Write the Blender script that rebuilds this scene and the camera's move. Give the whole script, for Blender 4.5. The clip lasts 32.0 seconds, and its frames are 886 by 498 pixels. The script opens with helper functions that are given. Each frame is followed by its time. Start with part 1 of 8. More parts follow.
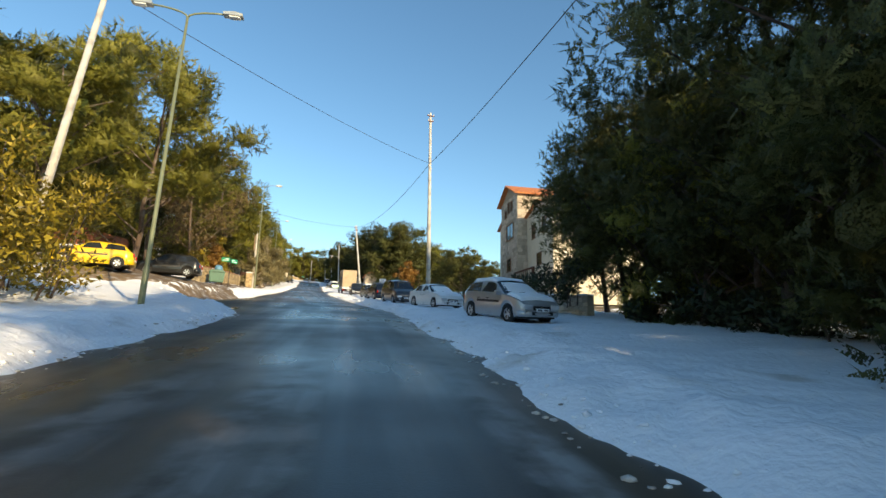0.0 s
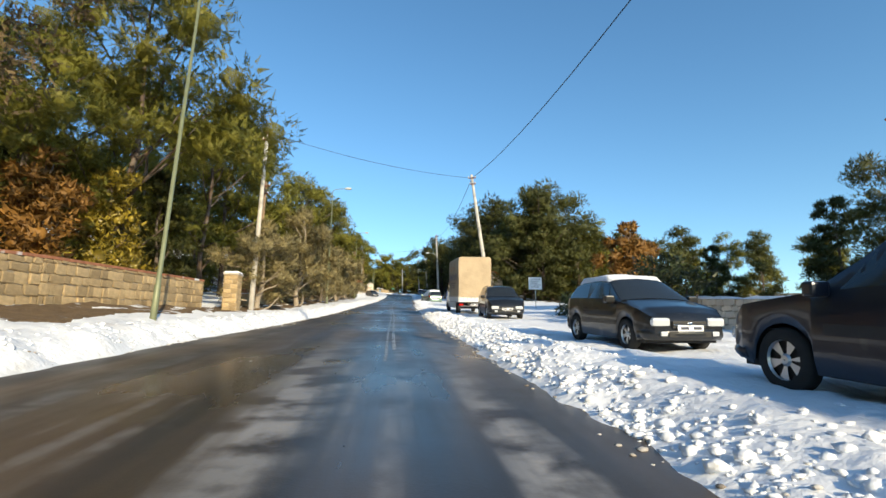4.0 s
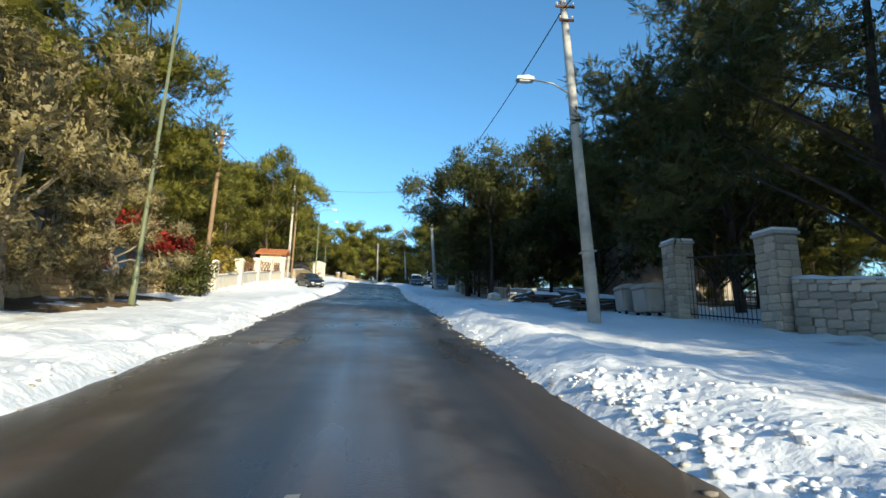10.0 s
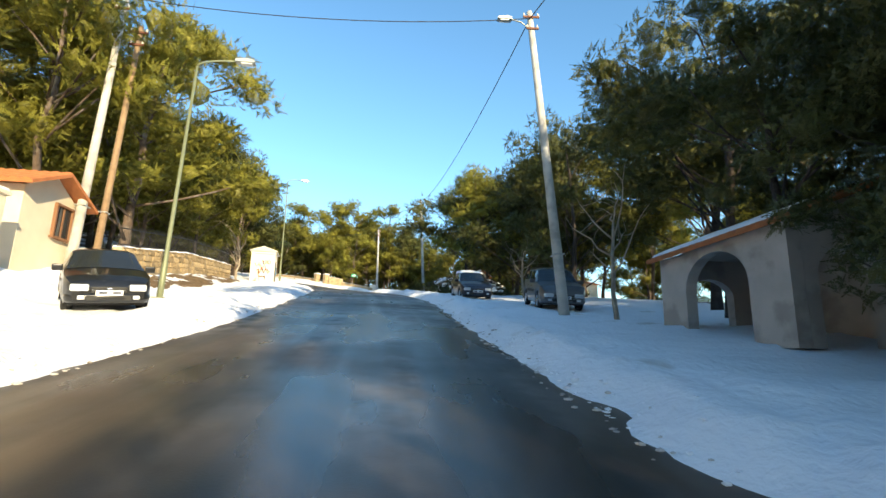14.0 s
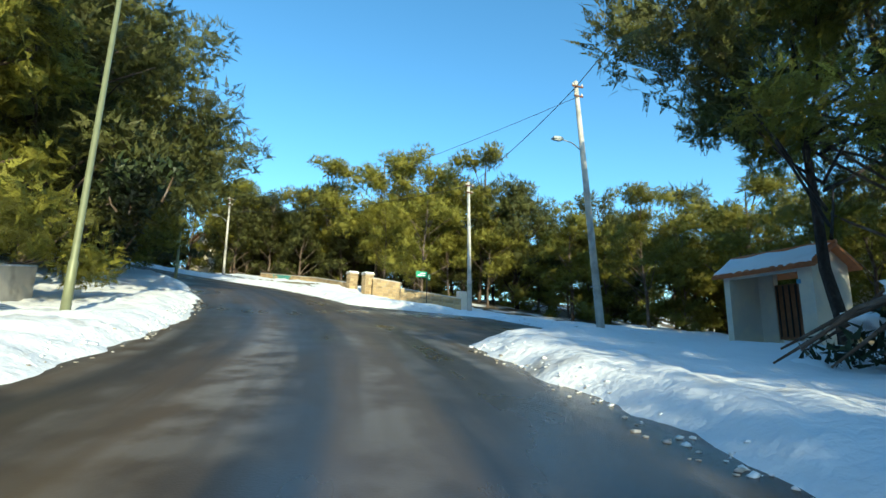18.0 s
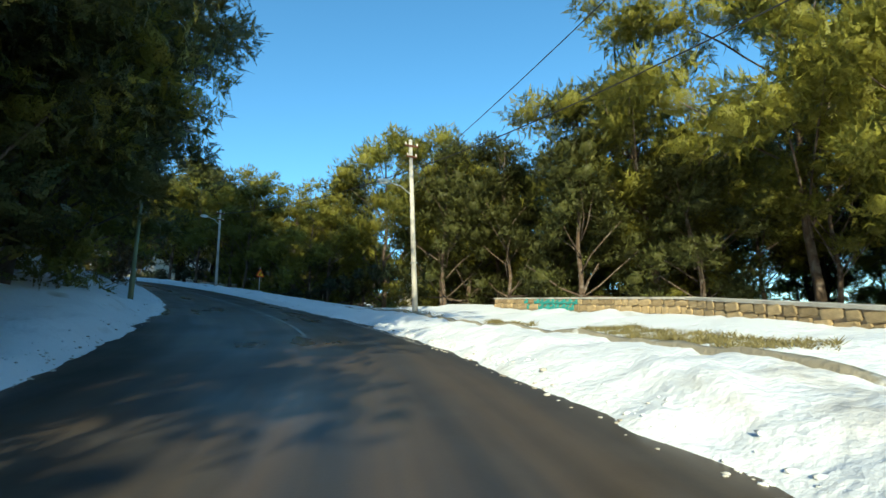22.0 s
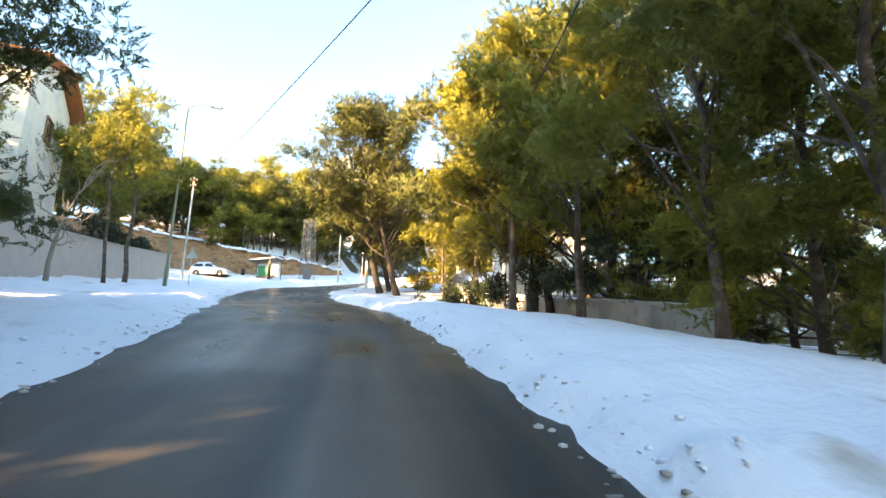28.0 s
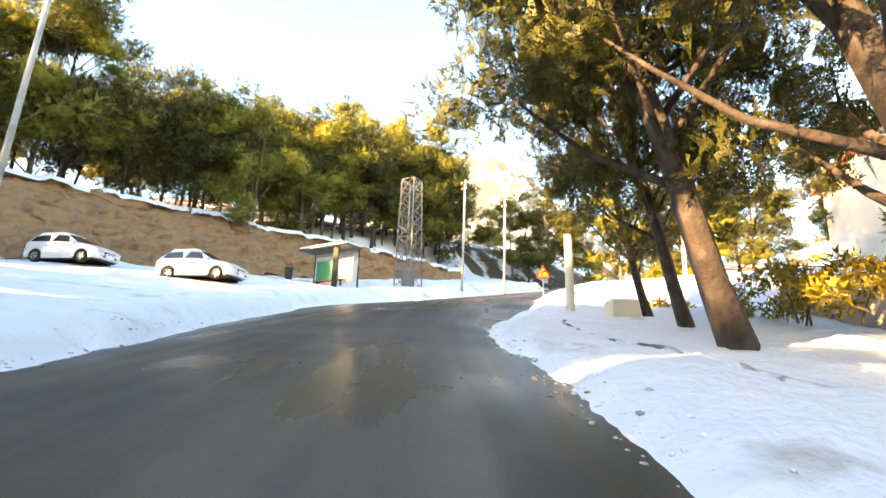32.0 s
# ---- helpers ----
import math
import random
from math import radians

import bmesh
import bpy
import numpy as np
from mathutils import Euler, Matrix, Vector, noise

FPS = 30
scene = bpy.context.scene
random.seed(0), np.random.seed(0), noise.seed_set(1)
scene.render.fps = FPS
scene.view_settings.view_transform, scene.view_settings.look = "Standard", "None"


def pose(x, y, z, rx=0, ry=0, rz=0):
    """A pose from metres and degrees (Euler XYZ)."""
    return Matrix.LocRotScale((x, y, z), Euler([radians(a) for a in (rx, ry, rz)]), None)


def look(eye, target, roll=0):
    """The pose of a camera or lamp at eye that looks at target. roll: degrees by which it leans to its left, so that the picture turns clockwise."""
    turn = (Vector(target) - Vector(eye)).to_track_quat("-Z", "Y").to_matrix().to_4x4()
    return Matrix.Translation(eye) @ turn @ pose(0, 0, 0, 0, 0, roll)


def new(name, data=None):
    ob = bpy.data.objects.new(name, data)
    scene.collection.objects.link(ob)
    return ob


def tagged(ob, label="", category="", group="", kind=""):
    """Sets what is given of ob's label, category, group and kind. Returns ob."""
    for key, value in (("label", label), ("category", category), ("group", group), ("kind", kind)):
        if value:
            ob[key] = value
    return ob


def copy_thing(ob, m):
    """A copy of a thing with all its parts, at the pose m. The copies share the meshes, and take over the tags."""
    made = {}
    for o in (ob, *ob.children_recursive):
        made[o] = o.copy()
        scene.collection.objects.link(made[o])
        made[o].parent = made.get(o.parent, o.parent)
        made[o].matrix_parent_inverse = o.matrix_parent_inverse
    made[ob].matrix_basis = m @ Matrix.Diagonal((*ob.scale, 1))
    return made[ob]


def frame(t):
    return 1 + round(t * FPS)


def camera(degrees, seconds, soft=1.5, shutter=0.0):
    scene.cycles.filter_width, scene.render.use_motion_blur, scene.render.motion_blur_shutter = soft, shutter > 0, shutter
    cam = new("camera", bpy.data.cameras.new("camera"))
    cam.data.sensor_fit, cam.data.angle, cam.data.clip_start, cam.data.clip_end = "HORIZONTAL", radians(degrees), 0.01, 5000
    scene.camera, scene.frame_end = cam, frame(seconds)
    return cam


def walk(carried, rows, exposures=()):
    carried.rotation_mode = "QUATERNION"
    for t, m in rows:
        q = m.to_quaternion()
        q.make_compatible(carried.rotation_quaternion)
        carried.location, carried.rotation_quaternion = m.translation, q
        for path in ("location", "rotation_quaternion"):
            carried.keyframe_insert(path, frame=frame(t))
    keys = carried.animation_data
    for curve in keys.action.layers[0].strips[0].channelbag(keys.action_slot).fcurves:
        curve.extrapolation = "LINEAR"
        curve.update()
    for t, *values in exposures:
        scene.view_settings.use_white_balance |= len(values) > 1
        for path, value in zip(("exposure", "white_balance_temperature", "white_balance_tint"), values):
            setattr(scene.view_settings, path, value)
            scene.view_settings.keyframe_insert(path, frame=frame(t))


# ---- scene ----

cam = camera(83.4, 32.0, soft=1.5)
PATH = [
    (0, (4.93, -61.17, -6.72), (5.259, -59.231, -6.336), 1.4),
    (0.5, (5.04, -55.00, -6.04), (5.317, -53.057, -5.649), 1.7),
    (1, (5.00, -48.89, -5.28), (5.192, -46.942, -4.890), 1.4),
    (1.5, (4.78, -43.04, -4.50), (4.888, -41.080, -4.110), 1.0),
    (2, (4.58, -37.62, -4.04), (4.626, -35.661, -3.619), 0.2),
    (2.5, (4.11, -32.59, -3.61), (4.121, -30.640, -3.186), -0.8),
    (3, (3.63, -27.50, -3.00), (3.594, -25.539, -2.591), -0.7),
    (3.5, (2.96, -22.27, -2.51), (2.920, -20.317, -2.090), -0.8),
    (4, (2.21, -16.91, -1.93), (2.176, -14.956, -1.513), -0.1),
    (4.5, (1.46, -11.41, -1.30), (1.429, -9.454, -0.894), 0.6),
    (5, (0.71, -5.77, -0.65), (0.698, -3.814, -0.253), 1.3),
    (5.5, (0.00, 0.00, 0.00), (0.000, 1.962, 0.389), 2.0),
    (6, (-0.61, 5.91, 0.62), (-0.604, 7.874, 1.015), 1.9),
    (6.5, (-1.23, 11.69, 1.33), (-1.215, 13.652, 1.736), 2.4),
    (7, (-1.85, 17.48, 2.01), (-1.832, 19.434, 2.414), 2.8),
    (7.5, (-2.42, 23.31, 2.73), (-2.397, 25.274, 3.128), 2.6),
    (8, (-3.24, 29.05, 3.54), (-3.196, 31.015, 3.927), 1.9),
    (8.5, (-3.80, 34.59, 4.23), (-3.741, 36.552, 4.614), 1.7),
    (9, (-4.07, 39.99, 4.76), (-4.011, 41.949, 5.143), 1.8),
    (9.5, (-4.52, 45.18, 5.52), (-4.454, 47.142, 5.908), 1.5),
    (10, (-5.01, 50.07, 6.23), (-4.938, 52.035, 6.608), 0.9),
    (10.5, (-5.43, 54.82, 6.76), (-5.369, 56.775, 7.162), 0.9),
    (11, (-5.92, 59.77, 7.36), (-5.856, 61.723, 7.761), 0.7),
    (11.5, (-6.42, 64.82, 8.02), (-6.338, 66.777, 8.423), 1.0),
    (12, (-6.87, 69.83, 8.64), (-6.767, 71.788, 9.046), 0.8),
    (12.5, (-7.27, 74.99, 9.15), (-7.154, 76.949, 9.556), -0.1),
    (13, (-7.71, 80.10, 9.84), (-7.618, 82.056, 10.231), 0.7),
    (13.5, (-8.20, 84.83, 10.47), (-8.120, 86.788, 10.880), 1.2),
    (14, (-8.68, 89.26, 10.96), (-8.610, 91.221, 11.366), 1.3),
    (14.5, (-9.11, 93.41, 11.33), (-9.045, 95.369, 11.747), 1.3),
    (15, (-9.43, 97.84, 11.93), (-9.374, 99.795, 12.350), 1.3),
    (15.5, (-9.77, 102.48, 12.68), (-9.734, 104.441, 13.090), 1.2),
    (16, (-10.17, 107.30, 13.50), (-10.155, 109.262, 13.903), 1.2),
    (16.5, (-10.65, 112.25, 14.33), (-10.665, 114.212, 14.730), 1.1),
    (17, (-11.34, 117.27, 15.11), (-11.404, 119.230, 15.513), 0.4),
    (17.5, (-12.14, 122.25, 15.87), (-12.285, 124.205, 16.272), 1.6),
    (18, (-13.25, 127.22, 16.52), (-13.495, 129.166, 16.909), 1.0),
    (18.5, (-14.61, 132.00, 17.16), (-14.949, 133.933, 17.548), 0.3),
    (19, (-16.09, 136.35, 17.66), (-16.532, 138.255, 18.054), -0.3),
    (19.5, (-17.87, 140.22, 18.30), (-18.412, 142.100, 18.696), -1.1),
    (20, (-19.76, 143.71, 18.77), (-20.396, 145.558, 19.188), -1.0),
    (20.5, (-21.64, 147.05, 19.27), (-22.377, 148.853, 19.702), -1.5),
    (21, (-23.64, 150.30, 19.81), (-24.500, 152.047, 20.255), -1.3),
    (21.5, (-25.71, 153.22, 20.34), (-26.688, 154.906, 20.782), -0.9),
    (22, (-28.03, 155.94, 21.05), (-29.106, 157.566, 21.497), -1.7),
    (22.5, (-30.55, 158.68, 21.60), (-31.727, 160.235, 22.036), -0.3),
    (23, (-33.35, 161.28, 22.04), (-34.596, 162.783, 22.484), 0.2),
    (23.5, (-35.98, 163.70, 22.45), (-37.302, 165.127, 22.905), -0.1),
    (24, (-38.51, 165.92, 22.97), (-39.923, 167.259, 23.447), 0.5),
    (24.5, (-41.41, 167.82, 23.62), (-42.895, 169.066, 24.096), 0.5),
    (25, (-44.49, 169.55, 24.23), (-46.047, 170.710, 24.698), 0.2),
    (25.5, (-47.59, 170.98, 24.77), (-49.219, 172.046, 25.244), 0.2),
    (26, (-50.56, 172.17, 25.30), (-52.248, 173.128, 25.789), 0.9),
    (26.5, (-53.37, 173.15, 25.83), (-55.108, 174.003, 26.322), 1.3),
    (27, (-56.41, 174.10, 26.53), (-58.205, 174.849, 27.019), 0.9),
    (27.5, (-60.01, 175.01, 27.35), (-61.842, 175.657, 27.823), 0.4),
    (28, (-64.17, 175.80, 28.19), (-66.039, 176.343, 28.648), -0.1),
    (28.5, (-68.89, 176.43, 29.08), (-70.789, 176.868, 29.536), -0.5),
    (29, (-73.89, 176.84, 29.99), (-75.814, 177.175, 30.447), 0.3),
    (29.5, (-78.65, 177.01, 30.90), (-80.589, 177.250, 31.327), 0.3),
    (30, (-83.15, 177.08, 31.53), (-85.088, 177.238, 31.992), 0.2),
    (30.5, (-87.44, 176.94, 32.20), (-89.385, 177.054, 32.656), 0.4),
    (31, (-91.46, 176.61, 32.81), (-93.411, 176.718, 33.268), 0.2),
    (31.5, (-94.88, 176.28, 33.23), (-96.825, 176.398, 33.677), -0.0),
    (32, (-97.73, 176.15, 33.70), (-99.659, 176.310, 34.180), 1.5),
]
walk(cam, [(t, look(eye, target, roll)) for t, eye, target, roll in PATH],
     exposures=[(0, 0.78, 7500, 3), (3, 0.72, 6900, 2), (6, 0.62, 6150, 0), (8, 0.62, 6100, -1), (9, 0.7, 6100, -2), (10, 0.8, 6100, -3), (12, 1.05, 6200, -3), (13, 1.25, 6500, -2), (14.5, 1.35, 7300, 0), (17, 1.0, 6000, -14), (20, 1.05, 6050, -10), (21, 0.95, 6050, -12), (22, 0.95, 6100, -14), (23, 1.15, 6000, -16), (24, 1.5, 6150, -20), (25, 1.8, 7500, -18), (26, 2.6, 9700, 6), (28.5, 3.1, 10300, 15), (30, 2.85, 10500, 16), (32, 3.2, 12800, 20)])

# ---- light: low winter sun behind the right shoulder, clear sky ----
SUN_AZ, SUN_EL = radians(151), radians(17.5)
world = bpy.data.worlds.new("winter_sky")
scene.world = world
world.use_nodes = True
wn = world.node_tree.nodes
sky = wn.new("ShaderNodeTexSky")
sky.sky_type = "NISHITA"
sky.sun_disc = False
sky.sun_elevation, sky.sun_rotation = SUN_EL, SUN_AZ
sky.air_density, sky.dust_density, sky.ozone_density = 1.0, 0.35, 2.6
wn["Background"].inputs["Strength"].default_value = 0.15
tone = wn.new("ShaderNodeHueSaturation")
tone.inputs["Saturation"].default_value = 1.14
world.node_tree.links.new(sky.outputs[0], tone.inputs["Color"])
world.node_tree.links.new(tone.outputs[0], wn["Background"].inputs["Color"])
sun = new("sun", bpy.data.lights.new("sun", "SUN"))
sun.data.energy, sun.data.angle, sun.data.color = 4.0, radians(0.6), (1.0, 0.80, 0.56)
to_sun = Vector((math.sin(SUN_AZ) * math.cos(SUN_EL), math.cos(SUN_AZ) * math.cos(SUN_EL), math.sin(SUN_EL)))
sun.matrix_world = look(to_sun * 100, (0, 0, 0))

# ---- the road's centre line, and the lie of the land round it ----
LINE = [(4.6, -131.2, -16.1), (4.8, -96.2, -12.0), (4.9, -61.2, -7.9), (4.9, -47.2, -6.3), (4.2, -33.2, -4.8),
        (2.5, -19.3, -3.4), (0.7, -5.4, -1.8), (-0.9, 8.5, -0.3), (-2.4, 22.4, 1.4), (-3.9, 36.3, 3.2), (-5.0, 50.3, 5.0),
        (-6.4, 64.2, 6.7), (-7.5, 78.2, 8.4), (-9.0, 92.1, 10.0), (-10.1, 106.0, 12.1), (-11.8, 119.9, 14.3),
        (-15.1, 133.5, 16.1), (-21.1, 146.1, 17.9), (-29.4, 157.4, 20.1), (-39.8, 166.7, 22.1), (-52.3, 172.8, 24.5),
        (-66.0, 176.1, 27.35), (-80.0, 177.05, 29.85), (-94.0, 176.4, 31.95), (-106.0, 176.8, 33.9), (-117.6, 178.1, 36.0),
        (-127.2, 181.1, 38.2), (-138.3, 189.8, 40.7), (-151.0, 202.5, 43.6), (-175.0, 235.0, 48.0)]
STEP = 0.5


def glide(points):
    """Points every half metre along a smooth line through the given ones, and each one's distance from the third."""
    p = np.array(points)
    out = []
    for i in range(len(p) - 1):
        a, b, c, d = p[max(i - 1, 0)], p[i], p[i + 1], p[min(i + 2, len(p) - 1)]
        for u in np.linspace(0, 1, 40, endpoint=False):
            out.append(0.5 * (2 * b + (c - a) * u + (2 * a - 5 * b + 4 * c - d) * u * u + (3 * b - a - 3 * c + d) * u ** 3))
    out = np.array(out + [p[-1]])
    run = np.r_[0, np.cumsum(np.hypot(*np.diff(out[:, :2], axis=0).T))]
    even = np.arange(0, run[-1], STEP)
    line = np.array([np.interp(even, run, out[:, n]) for n in range(3)]).T
    zero = run[80]
    return line, even - zero


AX, AS = glide(LINE)
AT = np.gradient(AX[:, :2], axis=0)
AT /= np.linalg.norm(AT, axis=1, keepdims=True)
AN = np.stack([AT[:, 1], -AT[:, 0]], -1)          # to the right of the way
AZ = np.convolve(np.pad(AX[:, 2], 12, mode="reflect", reflect_type="odd"), np.ones(25) / 25, "valid")


def smooth(x, a, b):
    u = np.clip((np.asarray(x, float) - a) / (b - a), 0, 1)
    return u * u * (3 - 2 * u)


def edge_right(s):
    return np.interp(s, [0, 40, 90, 150, 200, 203, 211, 214.5, 222, 236, 250, 262, 270, 290, 304, 312, 318, 330], [2.0, 2.2, 2.15, 2.5, 2.7, 9, 9, 3.0, 2.7, 2.2, 2.1, 1.7, 1.5, 1.6, 1.5, 1.3, 3.2, 4.2])


def edge_left(s):
    return np.interp(s, [0, 20, 32, 46, 60, 92, 124, 142, 188, 206, 226, 236, 241, 247, 256, 262, 268, 290, 304, 312, 320, 332],
                     [4.0, 4.1, 9.5, 6.2, 5.6, 3.9, 3.3, 4.4, 3.9, 3.8, 4.3, 5.3, 5.2, 4.6, 4.0, 3.4, 3.2, 4.5, 5.5, 6.5, 7.2, 5.5])


def profile(s, d):
    """Height of the ground above the road's crown, d metres to the right of the line."""
    s, d = np.asarray(s, float), np.asarray(d, float)
    a = -d
    right = np.interp(d, [2.6, 3.4, 6, 10, 30, 90], [0, 0.12, 0.16, 0.25, 0.8, 2.5])
    left = np.interp(a, [4.2, 5.2, 8, 12, 30, 90], [0, 0.14, 0.22, 0.6, 2.5, 8])
    near = smooth(s, 25, 36) * (1 - smooth(s, 62, 80))
    left = left + near * np.interp(a, [5.5, 9, 13, 25], [0, 0.3, 0.7, 2.0])
    mid = smooth(s, 140, 155) * (1 - smooth(s, 178, 190))
    left = left + mid * np.interp(a, [5.5, 8.5, 10, 25], [0, 0.1, 0.6, 1.6])
    bank = smooth(s, 228, 246) * (1 - smooth(s, 262, 272))
    left = left + bank * np.interp(a, [5.3, 7.0, 10.2, 22], [0, 0.7, 1.7, 2.6])
    side = smooth(s, 196, 206) * (1 - smooth(s, 220, 232))
    right = right + side * np.interp(d, [6, 14, 24, 60], [0, -0.8, -1.0, -4])
    rise = smooth(s, 221, 228) * (1 - smooth(s, 243, 250))
    right = right + rise * np.interp(d, [3, 8, 14, 24], [0, 0.55, 0.4, 0])
    dell = smooth(s, 245, 258)
    right = right + dell * np.interp(d, [4, 7, 14, 40], [0.12, -0.1, -1.2, -3.5])
    end = smooth(s, 280, 306)
    near_bank = np.interp(s, [318, 326, 335], [1.0, 1.3, 1.7])
    left = left * (1 - end) + end * np.interp(a * near_bank, [5, 9, 12.5, 19, 24, 27.5, 40, 90], [0.1, 0.6, 1.0, 1.85, 2.2, 5.8, 9.0, 18])
    right = right * (1 - smooth(s, 296, 310)) + smooth(s, 296, 310) * np.interp(d, [2.6, 4, 9, 30, 90], [0, 0.12, 0.2, 0.0, 0.0])
    return np.where(d > 0, right, left)


def place(x, y):
    """Nearest distance along the line, and to its right, of points in plan."""
    x, y = np.atleast_1d(np.asarray(x, float)), np.atleast_1d(np.asarray(y, float))
    s, d, z = np.empty(len(x)), np.empty(len(x)), np.empty(len(x))
    for i in range(0, len(x), 2000):
        q = np.stack([x[i:i + 2000], y[i:i + 2000]], -1)
        gap = ((q[:, None] - AX[None, :, :2]) ** 2).sum(-1)
        j = gap.argmin(1)
        s[i:i + 2000], z[i:i + 2000] = AS[j], AZ[j]
        side = ((q - AX[j, :2]) * AN[j]).sum(-1)
        d[i:i + 2000] = np.sign(side) * np.sqrt(gap[np.arange(len(q)), j])
        w = 1 / (gap + 9.0) ** 2
        far = smooth(np.abs(d[i:i + 2000]), 14, 60)
        z[i:i + 2000] = z[i:i + 2000] * (1 - far) + far * (w * AZ).sum(1) / w.sum(1)
    return s, d, z


def ground_z(x, y):
    s, d, z = place(x, y)
    return z + profile(s, d)


def spot(s, d):
    """Plan position s metres along the road and d to its right."""
    j = np.interp(s, AS, np.arange(len(AS)))
    i = int(j)
    p, n = AX[i, :2] + (j - i) * (AX[min(i + 1, len(AX) - 1), :2] - AX[i, :2]), AN[i]
    return p[0] + d * n[0], p[1] + d * n[1]


def heading(s):
    """Degrees that turn the y axis along the road."""
    t = AT[int(np.interp(s, AS, np.arange(len(AS))))]
    return math.degrees(math.atan2(-t[0], t[1]))


def slope(s):
    i = int(np.interp(s, AS, np.arange(len(AS))))
    return math.degrees(math.atan2(AZ[min(i + 4, len(AZ) - 1)] - AZ[max(i - 4, 0)], 8 * STEP))


def stand(s, d, turn=0.0, lift=0.0, scale=1.0, tilt=0.0):
    """Pose of a thing on the ground beside the road, turned from the road's heading; tilt 1 follows the road's slope."""
    x, y = spot(s, d)
    z = float(ground_z(x, y)[0]) + lift
    m = pose(x, y, z, 0, 0, heading(s)) @ pose(0, 0, 0, tilt * slope(s), 0, 0) @ pose(0, 0, 0, 0, 0, turn)
    return m @ Matrix.Scale(scale, 4)

# ---- materials ----
def mat(name, color, rough=0.7, metal=0.0, var=0.12, scale=6.0, bump=0.0, bump_scale=30.0, spec=0.5, island=0.0, objvar=0.0, second=None, second_at=(0.5, 0.6), second_scale=1.5, trans=0.0, cut=0.0, cut_scale=16.0):
    m = bpy.data.materials.new(name)
    m.use_nodes = True
    nt = m.node_tree
    n, l = nt.nodes, nt.links
    b = n["Principled BSDF"]
    b.inputs["Roughness"].default_value, b.inputs["Metallic"].default_value = rough, metal
    b.inputs["Specular IOR Level"].default_value = spec
    co = n.new("ShaderNodeTexCoord").outputs["Object"]
    base = n.new("ShaderNodeRGB")
    base.outputs[0].default_value = (*color, 1)
    out = base.outputs[0]
    if second is not None:
        t = n.new("ShaderNodeTexNoise")
        t.inputs["Scale"].default_value, t.inputs["Detail"].default_value = second_scale, 6
        l.new(co, t.inputs["Vector"])
        r = n.new("ShaderNodeMapRange")
        r.inputs[1].default_value, r.inputs[2].default_value = second_at
        l.new(t.outputs[0], r.inputs[0])
        mx = n.new("ShaderNodeMix")
        mx.data_type = "RGBA"
        l.new(r.outputs[0], mx.inputs[0])
        l.new(out, mx.inputs[6])
        mx.inputs[7].default_value = (*second, 1)
        out = mx.outputs[2]
    if var or island or objvar:
        t = n.new("ShaderNodeTexNoise")
        t.inputs["Scale"].default_value, t.inputs["Detail"].default_value = scale, 8
        l.new(co, t.inputs["Vector"])
        r = n.new("ShaderNodeMapRange")
        r.inputs[3].default_value, r.inputs[4].default_value = 1 - 2 * var, 1 + 2 * var
        l.new(t.outputs[0], r.inputs[0])
        value = r.outputs[0]
        for amount, node, socket in ((island, "ShaderNodeNewGeometry", "Random Per Island"), (objvar, "ShaderNodeObjectInfo", "Random")):
            if amount:
                o = n.new(node)
                r2 = n.new("ShaderNodeMapRange")
                r2.inputs[3].default_value, r2.inputs[4].default_value = 1 - amount, 1 + amount
                l.new(o.outputs[socket], r2.inputs[0])
                mu = n.new("ShaderNodeMath")
                mu.operation = "MULTIPLY"
                l.new(value, mu.inputs[0])
                l.new(r2.outputs[0], mu.inputs[1])
                value = mu.outputs[0]
        hs = n.new("ShaderNodeHueSaturation")
        l.new(value, hs.inputs["Value"])
        l.new(out, hs.inputs["Color"])
        out = hs.outputs[0]
    l.new(out, b.inputs["Base Color"])
    if bump:
        t = n.new("ShaderNodeTexNoise")
        t.inputs["Scale"].default_value, t.inputs["Detail"].default_value = bump_scale, 8
        l.new(co, t.inputs["Vector"])
        bp = n.new("ShaderNodeBump")
        bp.inputs["Strength"].default_value, bp.inputs["Distance"].default_value = min(1, bump), 0.07
        l.new(t.outputs[0], bp.inputs["Height"])
        l.new(bp.outputs[0], b.inputs["Normal"])
    if trans:
        tr = n.new("ShaderNodeBsdfTranslucent")
        l.new(out, tr.inputs["Color"])
        ms = n.new("ShaderNodeMixShader")
        ms.inputs[0].default_value = trans
        l.new(b.outputs[0], ms.inputs[1])
        l.new(tr.outputs[0], ms.inputs[2])
        l.new(ms.outputs[0], n["Material Output"].inputs["Surface"])
        if cut:
            # sprays broken up into fine needles
            t = n.new("ShaderNodeTexNoise")
            t.inputs["Scale"].default_value, t.inputs["Detail"].default_value = cut_scale, 3
            l.new(co, t.inputs["Vector"])
            r = n.new("ShaderNodeMapRange")
            r.inputs[1].default_value, r.inputs[2].default_value = cut - 0.02, cut + 0.02
            l.new(t.outputs[0], r.inputs[0])
            clear = n.new("ShaderNodeBsdfTransparent")
            mt = n.new("ShaderNodeMixShader")
            l.new(r.outputs[0], mt.inputs[0])
            l.new(clear.outputs[0], mt.inputs[1])
            l.new(ms.outputs[0], mt.inputs[2])
            l.new(mt.outputs[0], n["Material Output"].inputs["Surface"])
    return m


